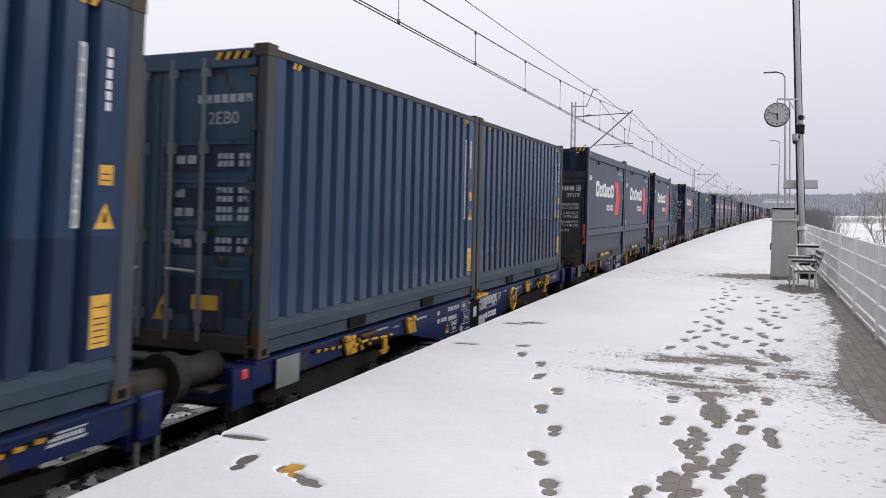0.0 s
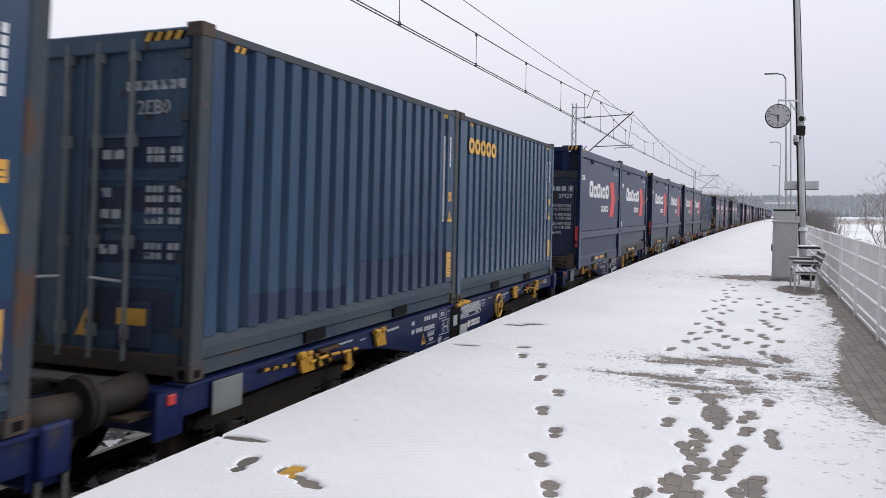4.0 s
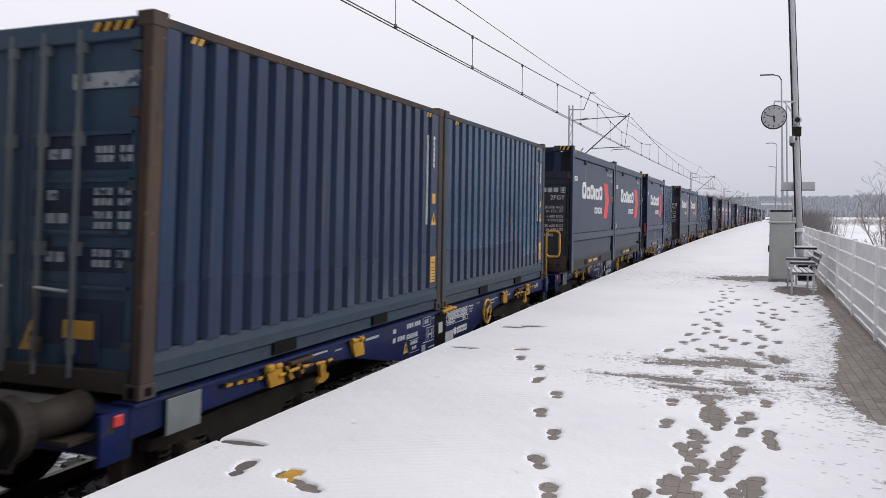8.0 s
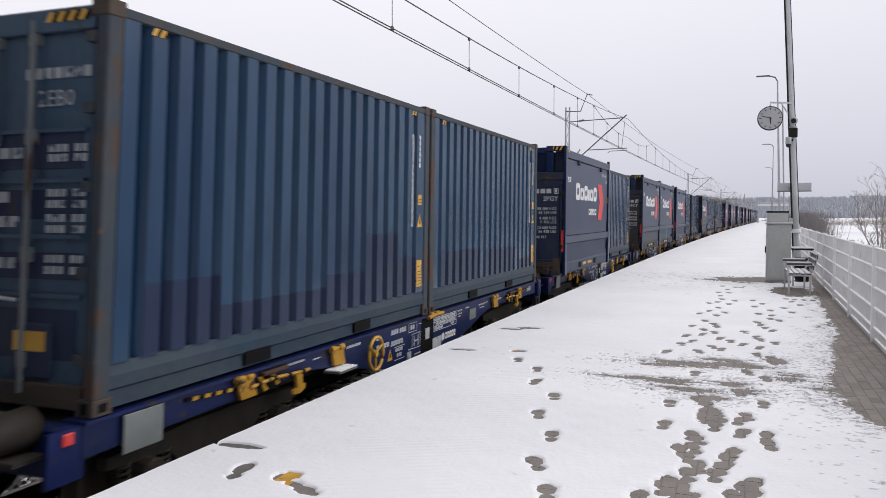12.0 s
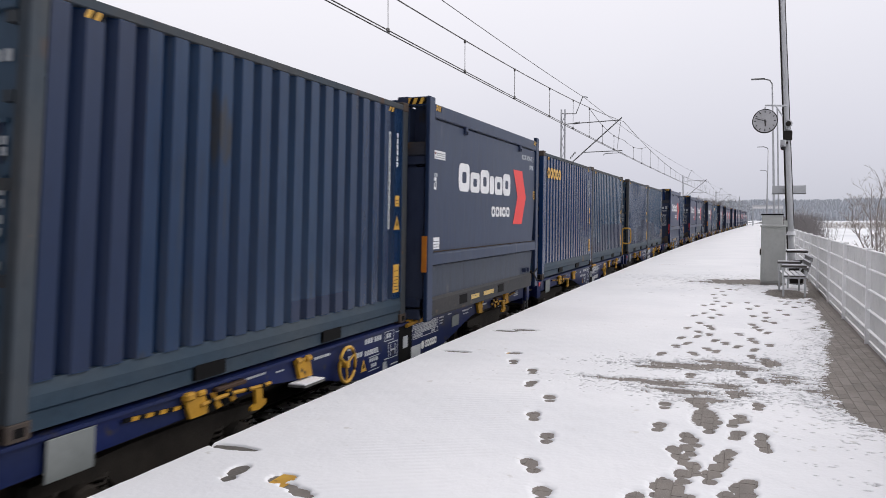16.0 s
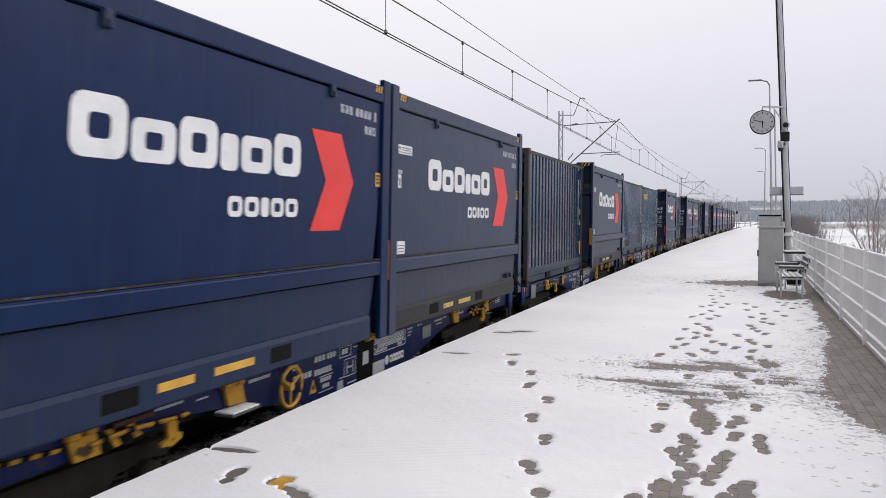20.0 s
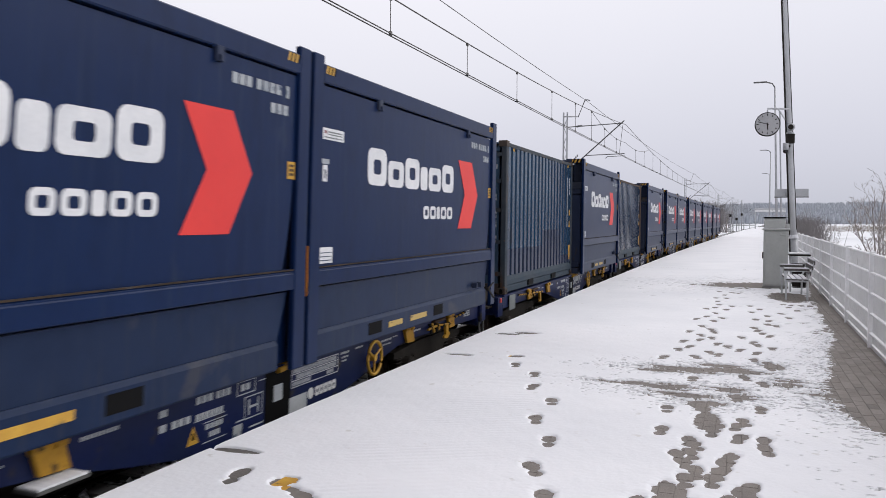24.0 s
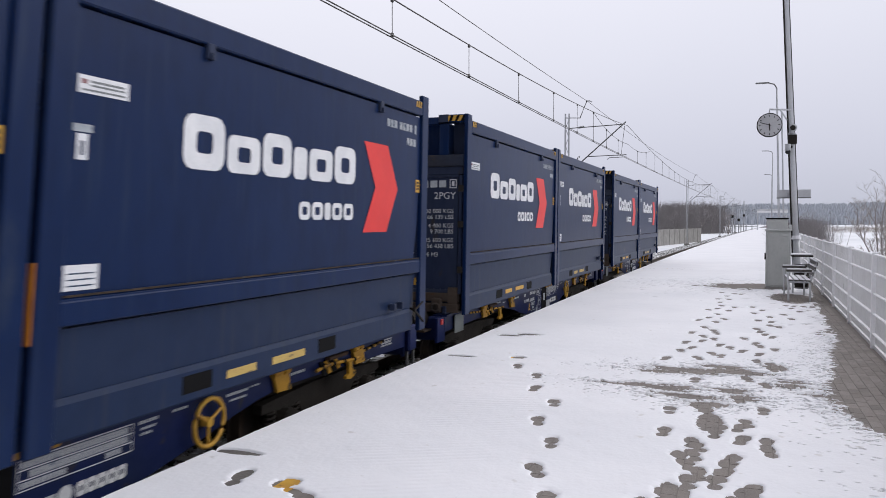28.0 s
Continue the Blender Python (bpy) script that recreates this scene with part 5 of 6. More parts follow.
for nm, mt, cnt, lab in (("ballast_stones", "ballast", 5200, "loose dark ballast stones beside the rails"), ("snowy_stones", "snow", 1500, "snow lying in lumps on the ballast")):
    bm = bmesh.new()
    for _ in range(cnt):
        y = 2.5 + 30 * rng.random() ** 1.6
        o = rng.uniform(-2.6, 1.62)
        r = rng.uniform(0.02, 0.045)
        if nm == "snowy_stones":
            o = rng.choice((rng.uniform(0.9, 1.6), rng.uniform(-0.6, 0.6)))
            r *= 1.3
        p = Vector((TRACK_X + o + bend(y), y, -0.945 if abs(o) < 1.4 else -0.97))
        vs = [bm.verts.new(p + Vector((r * rng.uniform(0.7, 1.3) * a, r * rng.uniform(0.7, 1.3) * b, r * rng.uniform(0.5, 1) * c))) for a, b, c in ((1, 0, 0), (0, 1, 0), (-1, 0, 0), (0, -1, 0), (0, 0, 1))]
        for k in range(4):
            bm.faces.new((vs[k], vs[(k + 1) % 4], vs[4]))
    tagged(part(nm, bm, mt), lab, "stones", kind="stuff")

# platform: wall, coping, slab
bm = long_box(bmesh.new(), EDGE_X + 0.10, FENCE_X + 0.9, -1.3, -0.03, YS[:60])
tagged(part("platform", bm, "concrete"), "concrete platform body", "platform", kind="structure")
bm = long_box(bmesh.new(), EDGE_X, EDGE_X + 0.62, -0.20, -0.002, YS[:60])
tagged(part("platform_coping", bm, "wet"), "concrete edge slab of the platform", "platform edge", kind="structure")

# shoe prints: along the edge, and two trails along the middle
EDGE_TRAIL = [(-3.09, 4.41), (-2.54, 4.27), (-2.42, 9.04), (-2.07, 8.55), (-1.93, 7.90), (-1.60, 7.31), (-1.58, 6.60), (-1.33, 5.98), (-1.28, 5.27), (-1.08, 4.74)]
NEAR_TRAIL = [(-0.55, 7.42), (-0.54, 6.63), (-0.28, 7.56), (-0.22, 7.47), (-0.16, 7.17), (-0.11, 6.87), (-0.14, 6.71), (0.10, 7.15), (0.05, 6.97), (0.06, 6.58), (0.25, 7.65), (0.24, 6.55), (0.25,
    6.31), (0.30, 8.88), (-0.31, 6.37), (-0.26, 6.28), (-0.28, 6.03), (-0.36, 5.94), (-0.31, 5.78), (-0.28, 5.39), (-0.22, 5.59), (0.00, 6.00), (-0.04, 5.82), (-0.08, 5.60), (-0.11, 5.44), (-0.41,
    5.08), (-0.38, 5.18), (-0.30, 5.10), (-0.31, 4.97), (-0.25, 4.91), (-0.54, 4.84), (0.12, 5.33), (0.07, 5.21), (0.12, 5.13), (-0.00, 5.04), (0.14, 9.16), (-0.40, 8.93), (0.05, 8.10)]
LEFT_TRAIL = [(-0.82, 10.23), (-0.68, 10.91), (-0.56, 11.21), (-0.66, 11.71), (-0.44, 10.40), (-0.45, 12.41), (-0.45, 11.92), (-0.29, 12.17), (-0.20, 11.59), (-0.06, 11.39), (-0.27, 10.80), (-0.17,
    10.66), (-0.63, 12.78), (-0.27, 12.81), (-0.47, 13.49), (-0.31, 14.27), (-0.61, 14.46), (-0.45, 14.89), (-0.31, 15.51), (-0.18, 14.75), (-0.32, 13.13), (-0.49, 16.24), (-0.34, 16.53), (-0.27,
    17.13), (-0.31, 17.85), (-0.37, 18.61), (-0.15, 18.59), (-0.19, 19.42), (-0.02, 20.13), (0.12, 20.04), (-0.32, 20.30), (-0.12, 16.21), (-0.02, 16.90)]
RIGHT_TRAIL = [(0.13, 12.36), (0.09, 11.15), (0.27, 11.91), (0.32, 11.66), (0.30, 10.96), (0.25, 10.40), (0.50, 11.44), (0.52, 12.66), (0.43, 12.94), (0.33, 13.57), (0.37, 13.24), (0.54, 14.11),
    (0.67, 13.94), (0.59, 14.61), (0.38, 14.76), (0.58, 15.37), (0.84, 15.87), (0.93, 15.18), (1.15, 16.51), (0.33, 15.91), (0.48, 16.49), (0.32, 17.07), (0.97, 17.62), (1.12, 17.57), (1.30, 17.54),
    (1.46, 17.51), (1.04, 17.08), (0.40, 10.19), (0.42, 9.88)]
# bare patches: middle, half axes, how ragged
MELT = [(-0.42, 9.48, 0.42, 0.17, 1.3), (0.04, 9.55, 0.30, 0.20, 1.3), (-0.10, 9.85, 0.22, 0.10, 1.5), (-0.72, 9.32, 0.22, 0.10, 2.0), (-0.50, 8.42, 0.36, 0.13, 2.0), (-0.05, 8.45, 0.22, 0.20, 1.3), (-0.95, 8.45, 0.32, 0.08, 2.4), (-0.35, 8.05, 0.34, 0.10, 2.3),
        (0.05, 8.12, 0.20, 0.14, 1.5), (-0.22, 7.75, 0.20, 0.14, 1.3), (0.55, 9.0, 0.14, 0.2, 2.6), (0.95, 8.5, 0.2, 0.3, 2.8), (0.45, 10.0, 0.12, 0.22, 1.2), (0.25, 22.7, 0.95, 0.95, 0.95), (-0.1, 22.4, 0.9, 0.35, 1.2), (1.18, 19.5, 0.42, 1.2, 0.6), (-0.2, 7.1, 0.12, 0.36, 0.6),
        (-3.44, 4.89, 0.18, 0.05, 0.3), (-3.27, 9.45, 0.18, 0.06, 0.3), (-2.56, 9.60, 0.09, 0.09, 0.4), (-3.2, 11.45, 0.2, 0.10, 0.5), (-2.95, 11.65, 0.2, 0.11, 0.5), (-2.74, 4.42, 0.085, 0.10, 0.8)]


def sole(x, y, px, py, deg):
    """Signed distance to a shoe sole at (px, py) pointing deg degrees from the track's direction."""
    a = radians(deg)
    u = (x - px) * math.cos(a) - (y - py) * math.sin(a)
    v = (x - px) * math.sin(a) + (y - py) * math.cos(a)
    front = np.hypot(u / 0.057, (v - 0.060) / 0.105) - 1
    heel = np.hypot(u / 0.046, (v + 0.098) / 0.068) - 1
    return np.minimum(front, heel) * 0.05


def wavy(x, y, s, seed):
    g = np.random.RandomState(seed)
    out = np.zeros_like(x)
    for _ in range(9):
        kx, ky, ph = g.normal(0, s), g.normal(0, s), g.uniform(0, 7)
        out += np.sin(kx * x + ky * y + ph)
    return out / 3.0


def snow_sheet(name, x0, x1, y0, y1, nx, ny, prints):
    us = np.linspace(0, 1, nx)
    ys = np.linspace(y0, y1, ny)
    U, Y = np.meshgrid(us, ys)
    B = np.array([bend(v) for v in ys])[:, None]
    FX = np.array([fence_x(v) for v in ys])[:, None] - 0.02
    X = x0 + B + (FX - x0 - B if x1 is None else x1 - x0) * U
    Q = X - B
    h = 0.012 + 0.0016 * wavy(X, Y, 3.0, 1) + 0.0008 * wavy(X, Y, 14.0, 2) + 0.0003 * wavy(X, Y, 45.0, 3)
    rag = wavy(X, Y, 5.0, 4) * 0.09 + wavy(X, Y, 30.0, 5) * 0.045 + wavy(X, Y, 75.0, 6) * 0.03
    if prints:
        d = np.full_like(X, 1.0)
        for px, py, a in prints:
            m = (abs(X - px) < 0.35) & (abs(Y - py) < 0.35)
            if m.any():
                d[m] = np.minimum(d[m], sole(X[m], Y[m], px, py, a) + 0.006 * wavy(X[m], Y[m], 40.0, 7))
        h = np.minimum(h, np.where(d < 1, np.maximum(d * np.where(d < 0, 2.5, 0.45) - 0.001, -0.03), h))
        rim = np.exp(-((d - 0.012) / 0.012) ** 2)
        h += np.where(d > 0, 0.003 * rim, 0)
    # thawed patches break up into specks at their edges
    g = np.random.RandomState(12)
    speck = g.normal(size=X.shape)
    speck = speck + np.roll(speck, 1, 1) + np.roll(speck, -1, 1) * 0.7 + np.roll(speck, 1, 0) * 0.5 + np.roll(speck, 2, 1) * 0.5
    speck = speck / 1.66 + 0.5 * wavy(X, Y, 25.0, 8)
    streak = wavy(X, 7.0 * Y, 9.0, 9) * 0.6 + wavy(X, 4.0 * Y, 22.0, 10) * 0.4
    for mx, my, ax, ay, wild in MELT:
        k = np.hypot((X - mx) / ax, (Y - my) / ay) - 1
        kk = k + (0.5 + 0.5 * wild) * 1.6 * rag + 0.10 * wild * speck + (0.34 * wild * streak if wild > 0.9 else 0)
        h = np.minimum(h, np.clip(np.where(kk < 0, 0.25, 0.05) * kk, -0.03, 0.03))
        if wild > 0.9:
            h = np.where(speck > 0.55 + 0.70 * np.maximum(k, 0), -0.05, h)
    # wind-blown specks of grit and thin spots in faint streaks
    thin = np.clip((Q - 0.2) * 1.2, 0.0, 1.0) * np.clip((10.5 - Y) * 0.4, 0, 1)
    h = np.where((speck > 3.0 - 0.55 * thin - 0.5 * np.maximum(streak, 0)) & (streak > 0.25) & (thin > 0.15), -0.05, h)
    # bare strip along the fence
    bare = np.interp(Y, [4.0, 6.6, 7.1, 7.4, 7.9, 8.7, 10.5, 12.5, 16.1, 18.0, 24.0, 40.0], [0.0, 0.10, 0.48, 0.64, 0.75, 0.78, 0.55, 0.41, 0.27, 0.28, 0.22, 0.12])
    k = (FX - X) - bare + 0.55 * rag + 0.02 * speck
    h = np.minimum(h, np.clip(np.where(k < 0, 0.25, 0.08) * k, -0.03, 0.03))
    h = np.where((speck > 0.45 + 2.8 * np.maximum(FX - X - bare, 0)) & (Y > 6.3), -0.05, h)
    me = bpy.data.meshes.new(name)
    V = np.stack([X, Y, h], -1).reshape(-1, 3)
    i = (np.arange(ny - 1)[:, None] * nx + np.arange(nx - 1)).reshape(-1)
    F = np.stack([i, i + 1, i + nx + 1, i + nx], 1)
    me.vertices.add(len(V))
    me.vertices.foreach_set("co", V.reshape(-1))
    me.loops.add(len(F) * 4)
    me.loops.foreach_set("vertex_index", F.reshape(-1))
    me.polygons.add(len(F))
    me.polygons.foreach_set("loop_start", np.arange(len(F)) * 4)
    me.polygons.foreach_set("use_smooth", np.ones(len(F), bool))
    me.update()
    me.materials.append(M["snow"])
    return tagged(new(name, me), "thin trodden snow on the platform paving with shoe prints", "snow", kind="structure")


pr = random.Random(11)
prints = [(x, y, a) for (x, y), a in zip(EDGE_TRAIL[:2], (-12, 118))] + [(x, y, math.degrees(math.atan2(x, y)) + pr.uniform(-14, 12)) for x, y in EDGE_TRAIL[2:] + NEAR_TRAIL + LEFT_TRAIL + RIGHT_TRAIL]
snow_sheet("snow_near", EDGE_X - 0.03, None, 2.2, 13.0, 440, 840, prints)
snow_sheet("snow_middle", EDGE_X - 0.03, None, 13.0, 30.0, 150, 360, prints)
strip("paving", EDGE_X + 0.6, lambda y: fence_x(y), -0.0035, -0.0035, "joint", "sandy joints and bed of the platform paving", [-30, 0, 10, 20, 30, 60, 120, 200, 280])
far = strip("snow_far", EDGE_X - 0.03, lambda y: fence_x(y), 0.012, 0.012, "snow", "snow on the far part of the platform", [30, 36, 45, 55, 70, 90, 110, 140, 170, 200, 240, 280])
strip("snow_behind", EDGE_X - 0.03, lambda y: fence_x(y), 0.012, 0.012, "snow", "snow on the platform", [-30, -15, -5, 0, 2.2])
strip("warning_line", -2.80, -2.66, 0.0008, 0.0008, "yellow", "yellow warning line mostly hidden under the snow", [-30, 0, 10, 20, 30, 60, 120, 200, 280])


# ---------------------------------------------------------------- things on the platform
def mesh_fence():
    """Light panel fence along the back of the platform: posts, folded mesh panels."""
    ys = [3.5 + 2.87 * k for k in range(40)]
    f = thing("fence", "light grey welded mesh fence with snow on its folds", "fence")
    for k, y in enumerate(ys):
        x = fence_x(y)
        post = part("fence_post", bm_box(x - 0.056, x + 0.03, y - 0.028, y + 0.028, -0.1, 1.31, 0.006), "fold", f)
        for z in (0.25, 0.95) if 5 < y < 16 else ():
            part("bolt", bm_box(x - 0.055, x - 0.047, y - 0.014, y + 0.014, z, z + 0.03), "dark", post)
        part("post_cap", bm_box(x - 0.045, x + 0.028, y - 0.02, y + 0.02, 1.30, 1.312, 0.004), "snow", post)
        if k == len(ys) - 1:
            break
        y2 = ys[k + 1]
        xb = fence_x(y2)
        bm = bmesh.new()
        n = 57 if y < 40 else 28
        for j in range(1, n):
            u = j / n
            px, py = x + (xb - x) * u, y + (y2 - y) * u
            w = 0.0068 if y < 40 else 0.014
            box(bm, px - 0.004, px + 0.004, py - w, py + w, 0.06, 1.28)
        part("mesh_panel", bm, "fence", f)
        for z in (0.175, 0.445, 0.72, 1.0, 1.255) if y < 60 else (0.72, 1.255):
            bm = bmesh.new()
            a, b, c, d = (x, y), (xb, y2), 0.0, 0.0
            vs = []
            for px, py in ((x, y), (xb, y2)):
                vs.append([bm.verts.new((px + o, py, z + q)) for o, q in ((-0.004, 0.0), (-0.040, 0.014), (-0.040, 0.030), (-0.004, 0.034))])
            for i in range(3):
                bm.faces.new((vs[0][i], vs[1][i], vs[1][i + 1], vs[0][i + 1]))
            part("panel_fold", bm, "fold", f)
        bm = bmesh.new()
        vs = [[bm.verts.new((px + o, py, -0.08 if q else 0.045)) for o, q in ((-0.02, 1), (-0.02, 0), (0.02, 0), (0.02, 1))] for px, py in ((x, y), (xb, y2))]
        for i in range(3):
            bm.faces.new((vs[0][i], vs[1][i], vs[1][i + 1], vs[0][i + 1]))
        part("kick_board", bm, "fence", f)
    return f


mesh_fence()


def cabinet():
    c = thing("cabinet", "pale grey electrical cabinet with a narrower top box", "cabinet")
    x0, x1, y0, y1 = 0.715, 1.30, 21.85, 22.2
    part("plinth", bm_box(x0 - 0.01, x1 + 0.01, y0 - 0.01, y1 + 0.01, 0.0, 0.06), "concrete", c)
    part("body", bm_box(x0, x1, y0, y1, 0.06, 1.50, 0.015), "cab", c)
    part("rain_lip", bm_box(x0 - 0.03, x1 + 0.03, y0 - 0.04, y1 + 0.02, 1.50, 1.54, 0.01), "cab", c)
    part("lip_snow", bm_box(x0 - 0.025, x1 + 0.025, y0 - 0.03, y0 + 0.03, 1.54, 1.552, 0.006), "snow", c)
    d = part("door", bm_box(x0 + 0.05, x1 - 0.05, y0 - 0.014, y0, 0.10, 1.46, 0.006), "cab", c)
    part("door_handle", bm_box(x1 - 0.20, x1 - 0.07, y0 - 0.03, y0 - 0.012, 1.36, 1.42, 0.006), "cab", d)
    part("top_box", bm_box(x0 + 0.01, x1 - 0.08, y0 + 0.02, y1 - 0.02, 1.54, 1.80, 0.01), "cab", c)
    part("top_cover", bm_box(x0 - 0.01, x1 - 0.06, y0, y1, 1.80, 1.835, 0.008), "black", c)
    part("side_lock", bm_box(x0 - 0.03, x0, y0 + 0.1, y0 + 0.2, 0.76, 0.93, 0.008), "dark", c)
    part("junction_box", bm_box(x1 - 0.06, x1 + 0.03, y0 + 0.05, y0 + 0.12, 1.55, 1.66, 0.008), "cab", c)


cabinet()


def bench():
    b = thing("bench", "white-framed platform bench with dark wooden slats dusted with snow", "bench")
    x0, x1, y0, y1 = 1.06, 1.56, 18.75, 20.35
    for y in (y0, y1):
        for x in (x0 + 0.02, x1 - 0.05):
            part("leg", bm_box(x - 0.02, x + 0.02, y - 0.025, y + 0.025, 0.0, 0.43, 0.006), "pole", b)
        part("seat_bar", bm_box(x0, x1 - 0.03, y - 0.025, y + 0.025, 0.40, 0.44, 0.006), "pole", b)
        bm = bmesh.new()
        tube(bm, [(x1 - 0.06, y, 0.42), (x1 + 0.02, y, 0.62), (x1 + 0.09, y, 0.86)], 0.022, 8)
        part("back_support", bm, "pole", b)
        bm = bmesh.new()
        tube(bm, [(x0 + 0.01, y, 0.42), (x0 + 0.0, y, 0.62), (x0 + 0.06, y, 0.65), (x1 - 0.02, y, 0.66)], 0.026, 8)
        arm = part("armrest_frame", bm, "pole", b)
        part("armrest_pad", bm_box(x0 - 0.03, x1 - 0.02, y - 0.045, y + 0.045, 0.645, 0.69, 0.008), "wood", arm)
        part("armrest_snow", bm_box(x0 - 0.02, x1 - 0.04, y - 0.04, y + 0.04, 0.69, 0.715, 0.006), "snow", arm)
    part("top_bar", bm_box(x1 + 0.05, x1 + 0.09, y0 - 0.05, y1 + 0.05, 0.865, 0.895, 0.008), "pole", b)
    for k in range(4):
        x = x0 + 0.02 + 0.115 * k
        s = part("seat_slat", bm_box(x, x + 0.09, y0 - 0.05, y1 + 0.05, 0.44, 0.465, 0.006), "wood", b)
        part("slat_snow", bm_box(x + 0.002, x + 0.088, y0 - 0.04, y1 + 0.04, 0.465, 0.480), "snow", s)
    for k in range(3):
        z = 0.55 + 0.115 * k
        x = x1 - 0.01 + 0.038 * k
        s = part("back_slat", bm_box(x, x + 0.022, y0 - 0.05, y1 + 0.05, z, z + 0.09, 0.006), "wood", b)
        part("slat_snow", bm_box(x, x + 0.02, y0 - 0.04, y1 + 0.04, z + 0.09, z + 0.104), "snow", s)


bench()


def litter_bin():
    b = thing("litter_bin", "dark litter bin with a snow-covered lid beyond the bench", "bin")
    bx, by = 1.49, 20.9
    part("basket", bm_tube([(bx, by, 0.12), (bx, by, 0.4), (bx, by, 0.70)], 0.15, 18, 0.175), "dark", b, smooth=True)
    for z, r in ((0.14, 0.157), (0.42, 0.17), (0.69, 0.182)):
        part("hoop", bm_tube([(bx + r * math.cos(a), by + r * math.sin(a), z) for a in np.linspace(0, math.tau, 25)[:-1]], 0.012, 5, closed=True), "grey_steel", b)
    for dx in (-0.19, 0.19):
        part("post", bm_box(bx + dx - 0.02, bx + dx + 0.02, by - 0.02, by + 0.02, 0.0, 0.90, 0.004), "pole", b)
    part("lid", bm_box(bx - 0.24, bx + 0.24, by - 0.2, by + 0.2, 0.89, 0.93, 0.012), "dark", b)
    part("lid_snow", bm_box(bx - 0.23, bx + 0.23, by - 0.19, by + 0.19, 0.93, 0.965, 0.012), "snow", b)


litter_bin()


def clock_pole():
    p = thing("lamp_pole", "tall leaning white steel lamp pole with a cable along it", "pole")
    lean = lambda z: 1.582 - 0.051 * z
    part("foot", bm_tube([(lean(0), 23.6, 0.0), (lean(0.6), 23.6, 0.6), (lean(1.28), 23.6, 1.28)], 0.105, 16, 0.10), "galv", p, smooth=True)
    part("collar", bm_tube([(lean(1.26), 23.6, 1.26), (lean(1.36), 23.6, 1.36)], 0.135, 16, 0.118), "snow", p)
    part("shaft", bm_tube([(lean(z), 23.6, z) for z in (1.3, 3, 6, 9, 10.8)], 0.094, 16, 0.064), "pole", p, smooth=True)
    part("cable_duct", bm_tube([(lean(z) - 0.100 + 0.0025 * z, 23.55, z) for z in (0.0, 3, 6, 10)], 0.020, 6), "dark", p)
    part("cable_duct", bm_tube([(lean(z) + 0.093 - 0.003 * z, 23.56, z) for z in (1.5, 5, 7.5, 10)], 0.010, 6), "dark", p)
    arm = part("lamp_arm", bm_tube([(lean(10.7), 23.6, 10.7), (lean(10.9) - 0.2, 23.6, 10.95), (lean(10.9) - 1.0, 23.6, 10.95)], 0.03, 8), "galv", p)
    part("lamp_head", bm_box(lean(10.9) - 1.5, lean(10.9) - 0.95, 23.5, 23.7, 10.9, 10.98, 0.02), "galv", arm)

    c = thing("station_clock", "round station clock on a bracket with dark pointers", "clock")
    cx, cy, cz, r = 0.80, 23.38, 4.37, 0.325
    disc = lambda y, rr, h=32: [(cx, y, cz), (cx, y + 0.001, cz)]
    part("case", bm_tube([(cx, cy - 0.05, cz), (cx, cy + 0.07, cz)], r, 40), "dark", c)
    part("dial", bm_tube([(cx, cy - 0.056, cz), (cx, cy - 0.049, cz)], r * 0.93, 40), "dial", c)
    for k in range(12):
        a = k * math.tau / 12
        bm = bmesh.new()
        s, co = math.sin(a), math.cos(a)
        w, l0, l1 = 0.011, 0.225, 0.275
        bm.faces.new([bm.verts.new((cx + s * l + co * q, cy - 0.0585, cz + co * l - s * q)) for l, q in ((l0, -w), (l0, w), (l1, w), (l1, -w))])
        part("hour_mark", bm, "black", c)
    for ang, ln, w, nm in ((176, 0.15, 0.015, "hour_pointer"), (287, 0.25, 0.009, "minute_pointer")):
        a = radians(ang)
        s, co = math.sin(a), math.cos(a)
        bm = bmesh.new()
        bm.faces.new([bm.verts.new((cx + s * l + co * q, cy - 0.061, cz + co * l - s * q)) for l, q in ((-0.04, -w), (-0.04, w), (ln, w), (ln, -w))])
        part(nm, bm, "dark", c)
    bm = bmesh.new()
    tube(bm, [(lean(4.7), 23.5, 4.78), (cx, cy, 4.80), (cx, cy, cz + r)], 0.025, 8)
    tube(bm, [(lean(4.5) - 0.1, 23.5, 4.5), (cx + 0.25, cy, 4.80)], 0.018, 6)
    part("bracket", bm, "pole", c)

    s = thing("loudspeaker", "small round loudspeaker strapped to the pole", "loudspeaker")
    part("horn", bm_tube([(lean(4.27) + 0.02, 23.30, 4.27), (lean(4.27) + 0.02, 23.48, 4.27)], 0.105, 18, 0.07), "galv", s, smooth=True)
    part("mouth", bm_tube([(lean(4.27) + 0.02, 23.292, 4.27), (lean(4.27) + 0.02, 23.299, 4.27)], 0.07, 16), "dark", s)
    part("strap", bm_tube([(lean(4.12), 23.6, 4.10), (lean(4.12), 23.6, 4.16)], 0.112, 14), "galv", s)
    part("control_box", bm_box(lean(4.0) - 0.10, lean(4.0) + 0.12, 23.42, 23.50, 3.84, 4.10, 0.01), "dark", s)
    v = thing("surveillance_camera", "small dark dome camera on the pole", "camera")
    part("housing", bm_tube([(lean(3.8) - 0.12, 23.35, 3.84), (lean(3.8) - 0.12, 23.35, 3.66)], 0.075, 14), "galv", v, smooth=True)
    bm = bmesh.new()
    bmesh.ops.create_uvsphere(bm, u_segments=14, v_segments=8, radius=0.072, matrix=Matrix.Translation((lean(3.7) - 0.12, 23.35, 3.63)))
    part("dome", bm, "pane", v, smooth=True)
